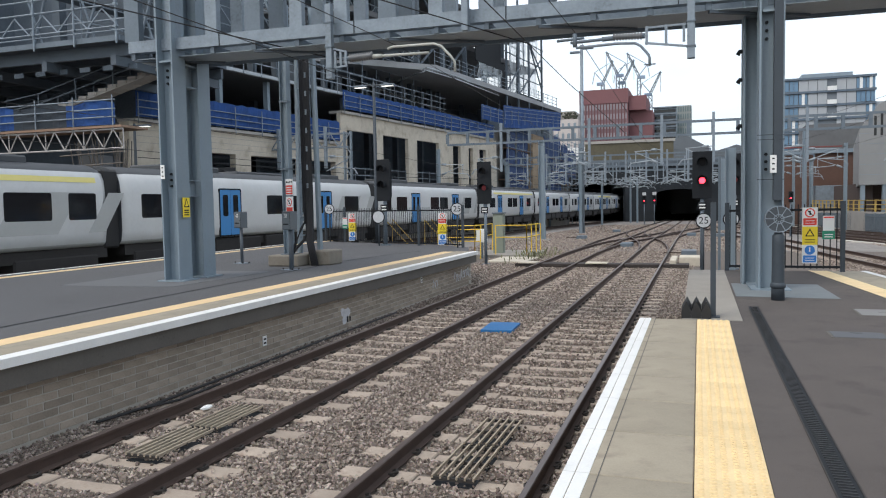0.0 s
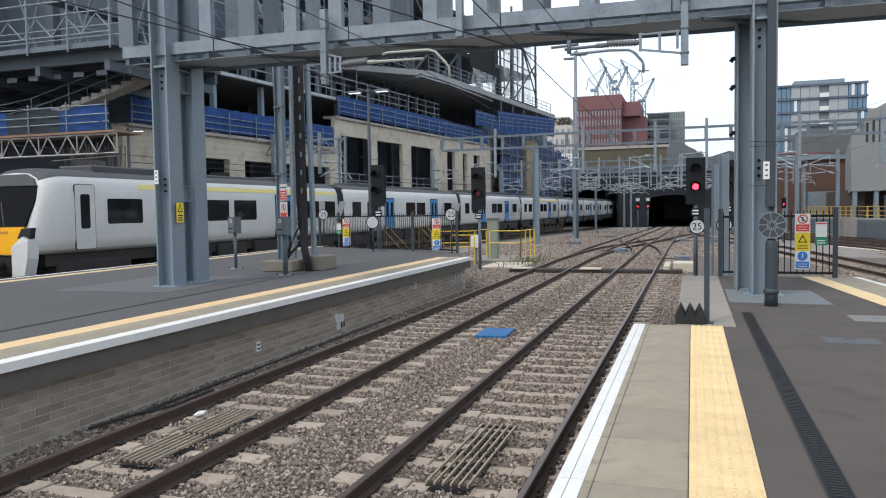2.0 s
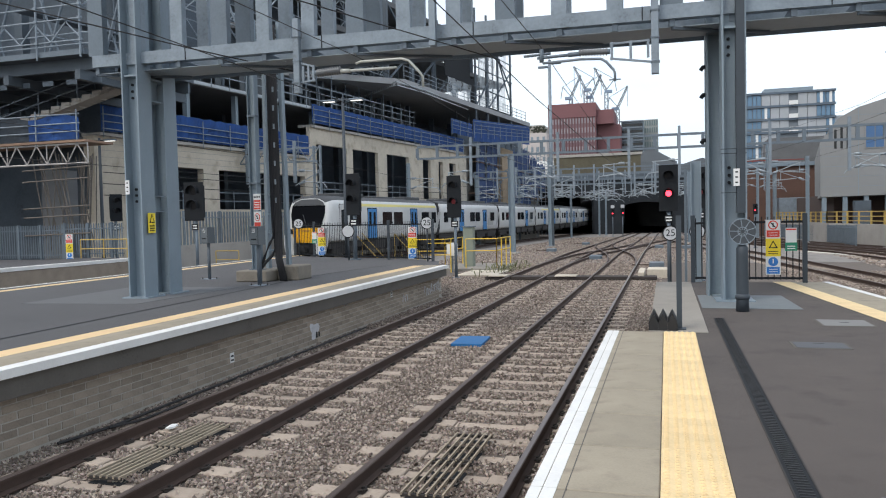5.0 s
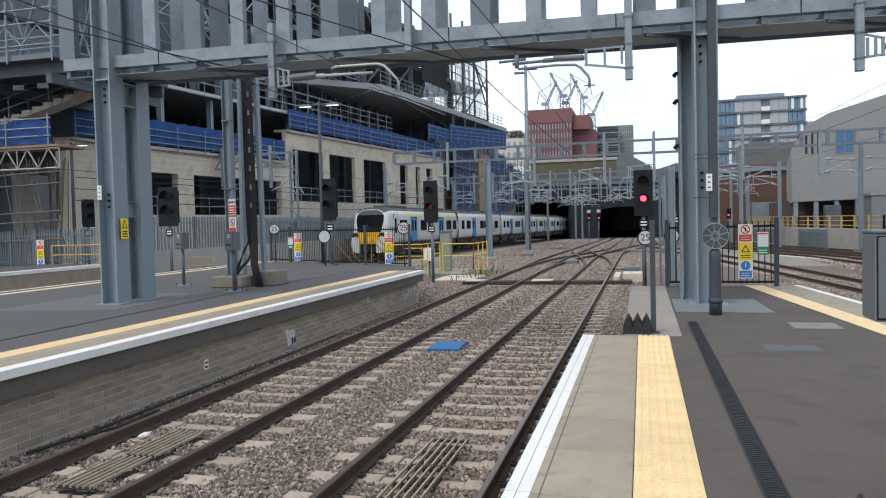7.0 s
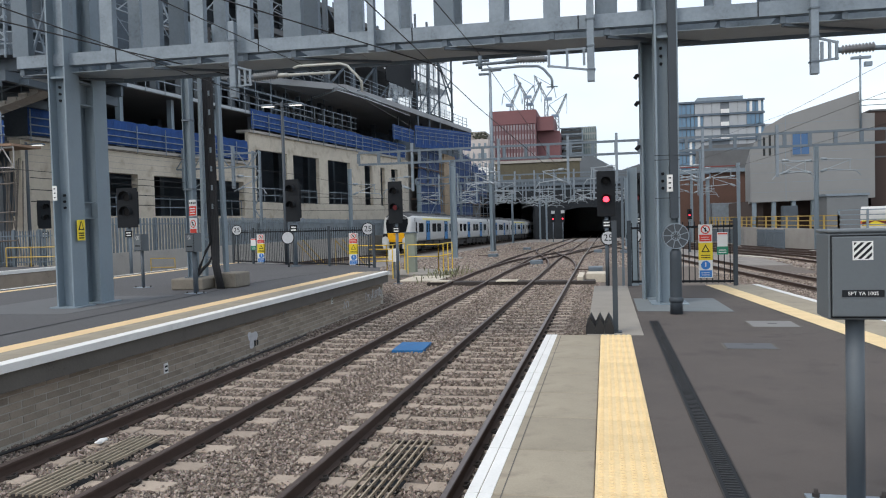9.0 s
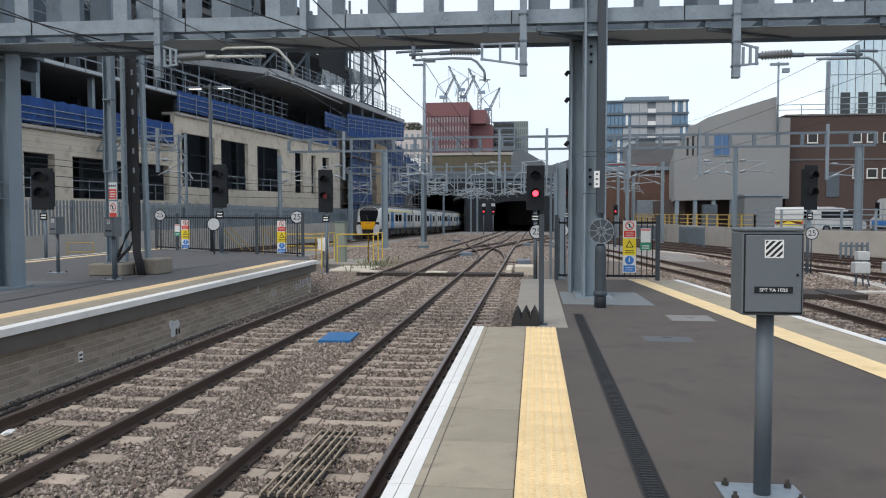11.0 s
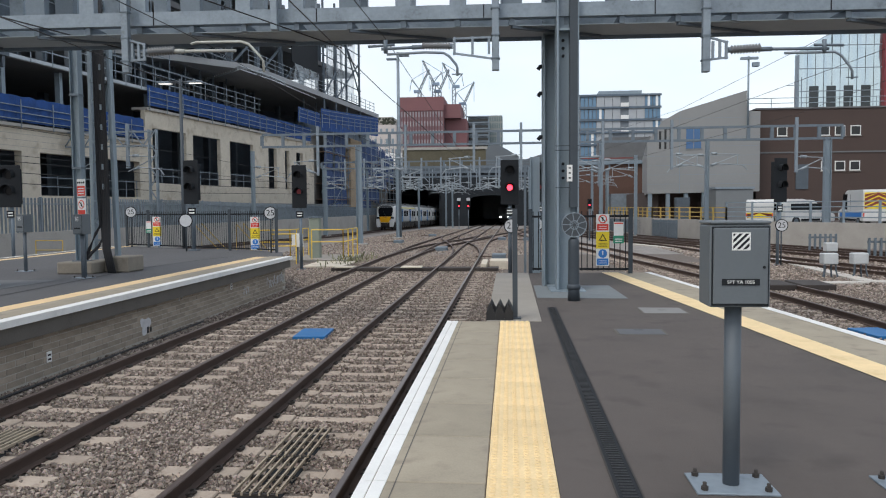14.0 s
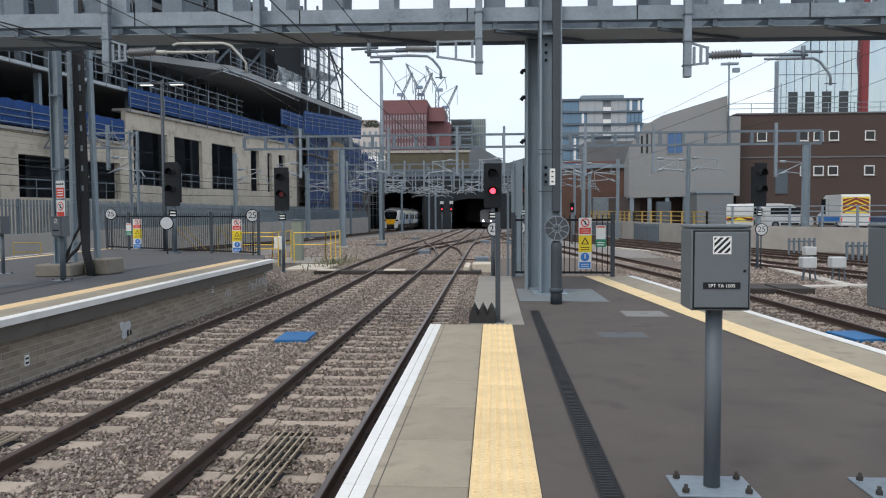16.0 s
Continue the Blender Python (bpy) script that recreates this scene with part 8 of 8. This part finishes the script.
PALE_P = mat("pale_window_panel", (0.36, 0.34, 0.36), 0.5, var=0.1, scale=0.5)
b = block("red_block", "red terracotta office block with rows of pale windows", -47.0, -27.0, 330, 30, -1, 43.5, PINK, 16, 6, 0.42, 0.55, PALE_P, 20, 44)
boxes("top_band", BRICK_F, b, (-47.2, -26.8, 329.6, 361, 43.6, 49.5))
boxes("side_wing", BRICK_F, b, (-26.8, -17.2, 336, 366, -1, 40.5))
boxes("side_upper", BRICK_F, b, (-26.8, -19.6, 332, 362, 40.5, 46.5))
for k in range(17):
    boxes("fin", BRICK_F, b, (-47.0 + 1.25 * k - 0.14, -47.0 + 1.25 * k + 0.14, 329.4, 330, 18, 43.6))
b = block("white_block", "pale stucco building with a planted roof", -62, -43.5, 300, 20, -1, 34.5, mat("pale_stucco", (0.52, 0.48, 0.46), 0.8, var=0.1, scale=0.1, fine=1, bump=0), 8, 5, 0.4, 0.5, GREY_P, 14, 34)
boxes("roof_storey", CONC_G, b, (-60, -45, 303, 318, 34.5, 38.0))
bm = bmesh.new()
for k in range(70):
    c = Vector((random.uniform(-61, -44), 301, 35 + random.uniform(0, 2.2)))
    r = random.uniform(0.3, 0.8)
    m4 = Matrix.Translation(c) @ Matrix.Diagonal((r, r, r * 0.8, 1))
    bmesh.ops.create_icosphere(bm, subdivisions=1, radius=1, matrix=m4)
part("planting", bm, mat("roof_foliage", (0.05, 0.055, 0.04), 0.9, var=0.4), b)
b = block("banded_block", "grey apartment block with long balcony bands", -17.5, -8.0, 352, 25, -1, 43.0, GREY_P, 1, 8, 0.96, 0.42, T_GLASS, 20, 43)
for k in range(9):
    boxes("band", GALV, b, (-18, -7.8, 351.0, 352, 20 + 2.87 * k, 20.5 + 2.87 * k))
b = block("round_block", "grey-green apartment tower with vertical windows", -10.0, -1.8, 372, 20, -1, 46.0, mat("grey_green_cladding", (0.28, 0.30, 0.29), 0.7, var=0.1, scale=0.1, fine=1, bump=0), 8, 9, 0.5, 0.7, glass_dark("pale_teal_glass", (0.14, 0.20, 0.21), 0.2), 16, 46)
PANEL_G = mat("grey_metal_panel", (0.36, 0.385, 0.41), 0.6, var=0.12, scale=0.1, fine=1, bump=0)
BLUE_T = glass_dark("blue_tinted_glass", (0.13, 0.23, 0.34), 0.12)
PANEL_D = mat("slate_metal_panel", (0.16, 0.185, 0.21), 0.6, var=0.15, scale=0.1, fine=1, bump=0)
b = thing("blue_glass_block", "modern apartment block of pale panels and blue glass with dark bands", "building", "distant buildings")
boxes("wall", PANEL_D, b, (19.8, 40.2, 200, 218, -1, 30.3))
BAND = mat("dark_blue_band", (0.10, 0.135, 0.175), 0.6)
BAYS = ("ggpppbppww", "ggwppbppgg", "ggpppbpppw", "gwppbbpppw", "gwppbbppww", "ggppwwppgg", "gwpppbppgw")
for r, row in enumerate(BAYS):
    z = 27.0 - 3.17 * r
    boxes("floor_band", BAND, b, (19.6, 40.4, 199.4, 200, z + 2.75, z + 3.25))
    for c, kind in enumerate(row):
        x = 19.9 + 2.04 * c
        if kind == "p":
            boxes("panel", PANEL_G, b, (x + 0.05, x + 1.99, 199.7, 200.0, z, z + 2.72))
        elif kind == "b":
            boxes("balcony", WHITE_S, b, (x, x + 2.0, 199.2, 199.4, z, z + 1.0))
        else:
            for k in range(2):
                boxes("window", BLUE_T, b, (x + 0.08 + 0.98 * k, x + 0.92 + 0.98 * k, 199.75, 199.95, z + 0.2, z + 2.6))
            if kind == "w":
                boxes("white_panel", WHITE_S, b, (x + 0.7, x + 1.3, 199.6, 199.74, z + 0.1, z + 2.7))
boxes("roof_plant", GREY_P, b, (25, 36, 203, 212, 30.3, 31.6))
boxes("dark_annex", CONC_D, b, (26.2, 37.0, 196, 199, 12.0, 18.6))
boxes("lower_wing", PANEL_G, b, (37, 44, 201, 218, -1, 24))
ga = thing("gable_roof_row", "row of distant grey gables behind the bridge", "building", "distant buildings")
for k in range(2):
    x = -13 + 11 * k
    bm = bmesh.new()
    v = [(x - 6, 190, 14.0), (x + 6, 190, 14.0), (x, 190, 17.5)]
    a = [bm.verts.new(p) for p in v]
    c = [bm.verts.new((p[0], 205, p[2])) for p in v]
    bm.faces.new(a)
    bm.faces.new(c[::-1])
    for j in range(3):
        bm.faces.new((a[j], a[(j + 1) % 3], c[(j + 1) % 3], c[j]))
    box(bm, x - 6, x + 6, 190.1, 204, -1, 14.0)
    part("gable", bm, SHED, ga)

# tower cranes in the distance
CRANE_BLUE = mat("crane_blue", (0.22, 0.30, 0.40), 0.6)
for x, y, h, lean, jib in ((-39.0, 345, 62, 1, 8), (-33.0, 350, 66, -1, 9), (-30.5, 352, 63, 1, 8), (-23.5, 346, 64, -1, 9), (-19.0, 352, 57, 1, 8)):
    c = thing("tower_crane", "distant luffing tower crane, white and blue", "tower crane", "tower cranes")
    bm = bmesh.new()
    for sx in (-0.7, 0.7):
        for sy in (-0.7, 0.7):
            beam(bm, (x + sx, y + sy, -1), (x + sx, y + sy, h - 8), 0.34)
    for k in range(24):
        z = 30 + k * 1.4
        if z < h - 9:
            s = 1 if k % 2 else -1
            beam(bm, (x - 0.7 * s, y - 0.7, z), (x + 0.7 * s, y - 0.7, z + 1.4), 0.28)
    part("tower", bm, GALV, c)
    tip = Vector((x + lean * jib * 0.55, y, h - 6 + jib))
    bm = bmesh.new()
    base = Vector((x, y, h - 7))
    for o in (Vector((0, 0, 0.5)), Vector((0.5, 0, -0.4)), Vector((-0.5, 0, -0.4))):
        beam(bm, base + o, tip + o * 0.5, 0.34)
    for k in range(10):
        p, q = base.lerp(tip, k / 10), base.lerp(tip, (k + 1) / 10)
        s = 1 if k % 2 else -1
        beam(bm, p + Vector((0.45 * s, 0, 0)), q - Vector((0.45 * s, 0, 0)), 0.28)
    tube(bm, [tip, base + Vector((-lean * 3.6, 0, 4.5))], 0.12, 4)
    beam(bm, base, base + Vector((-lean * 3.6, 0, 4.5)), 0.34)
    beam(bm, base + Vector((-lean * 4.5, 0, -0.6)), base + Vector((-lean * 3.6, 0, 4.5)), 0.3)
    tube(bm, [tip, tip - Vector((0, 0, 9))], 0.1, 4)
    part("jib", bm, GALV, c)
    boxes("machine_deck", CRANE_BLUE, c, (x - 2.0 * (lean > 0) - 0.6, x + 2.0 * (lean < 0) + 0.6, y - 1.0, y + 1.0, h - 8.4, h - 7.2))

# cable troughs and a rubber crossing by the curving track
tc2 = thing("rubber_crossing", "black rubber boards laid across the curving track", "crossing")
for x0, x1 in ((9.15, 10.35), (10.5, 11.5)):
    boxes("board", RUBBER, tc2, (x0, x1, 23.9, 25.5, -1.08, -0.9), bevel=0.02)
TROUGH = mat("pale_trough_concrete", (0.46, 0.43, 0.39), 0.9, var=0.22, scale=2, fine=30)
for (xa, ya), (xb, yb), n in (((14.2, 37.5), (13.6, 26.2), 11), ((11.7, 25.9), (16.5, 26.9), 5), ((9.9, 52.5), (12.6, 44.5), 8)):
    tg = thing("cable_trough", "row of pale concrete cable trough lids on the ballast", "cable trough", "cable troughs")
    A, B = Vector((xa, ya, 0)), Vector((xb, yb, 0))
    d = (B - A) / n
    for k in range(n):
        bm = bmesh.new()
        p, q = A + d * (k + 0.02), A + d * (k + 0.98)
        beam(bm, (p.x, p.y, GROUND + 0.03), (q.x, q.y, GROUND + 0.03 + random.uniform(-0.01, 0.01)), 0.55, 0.09)
        part("lid", bm, TROUGH, tg)


motions()
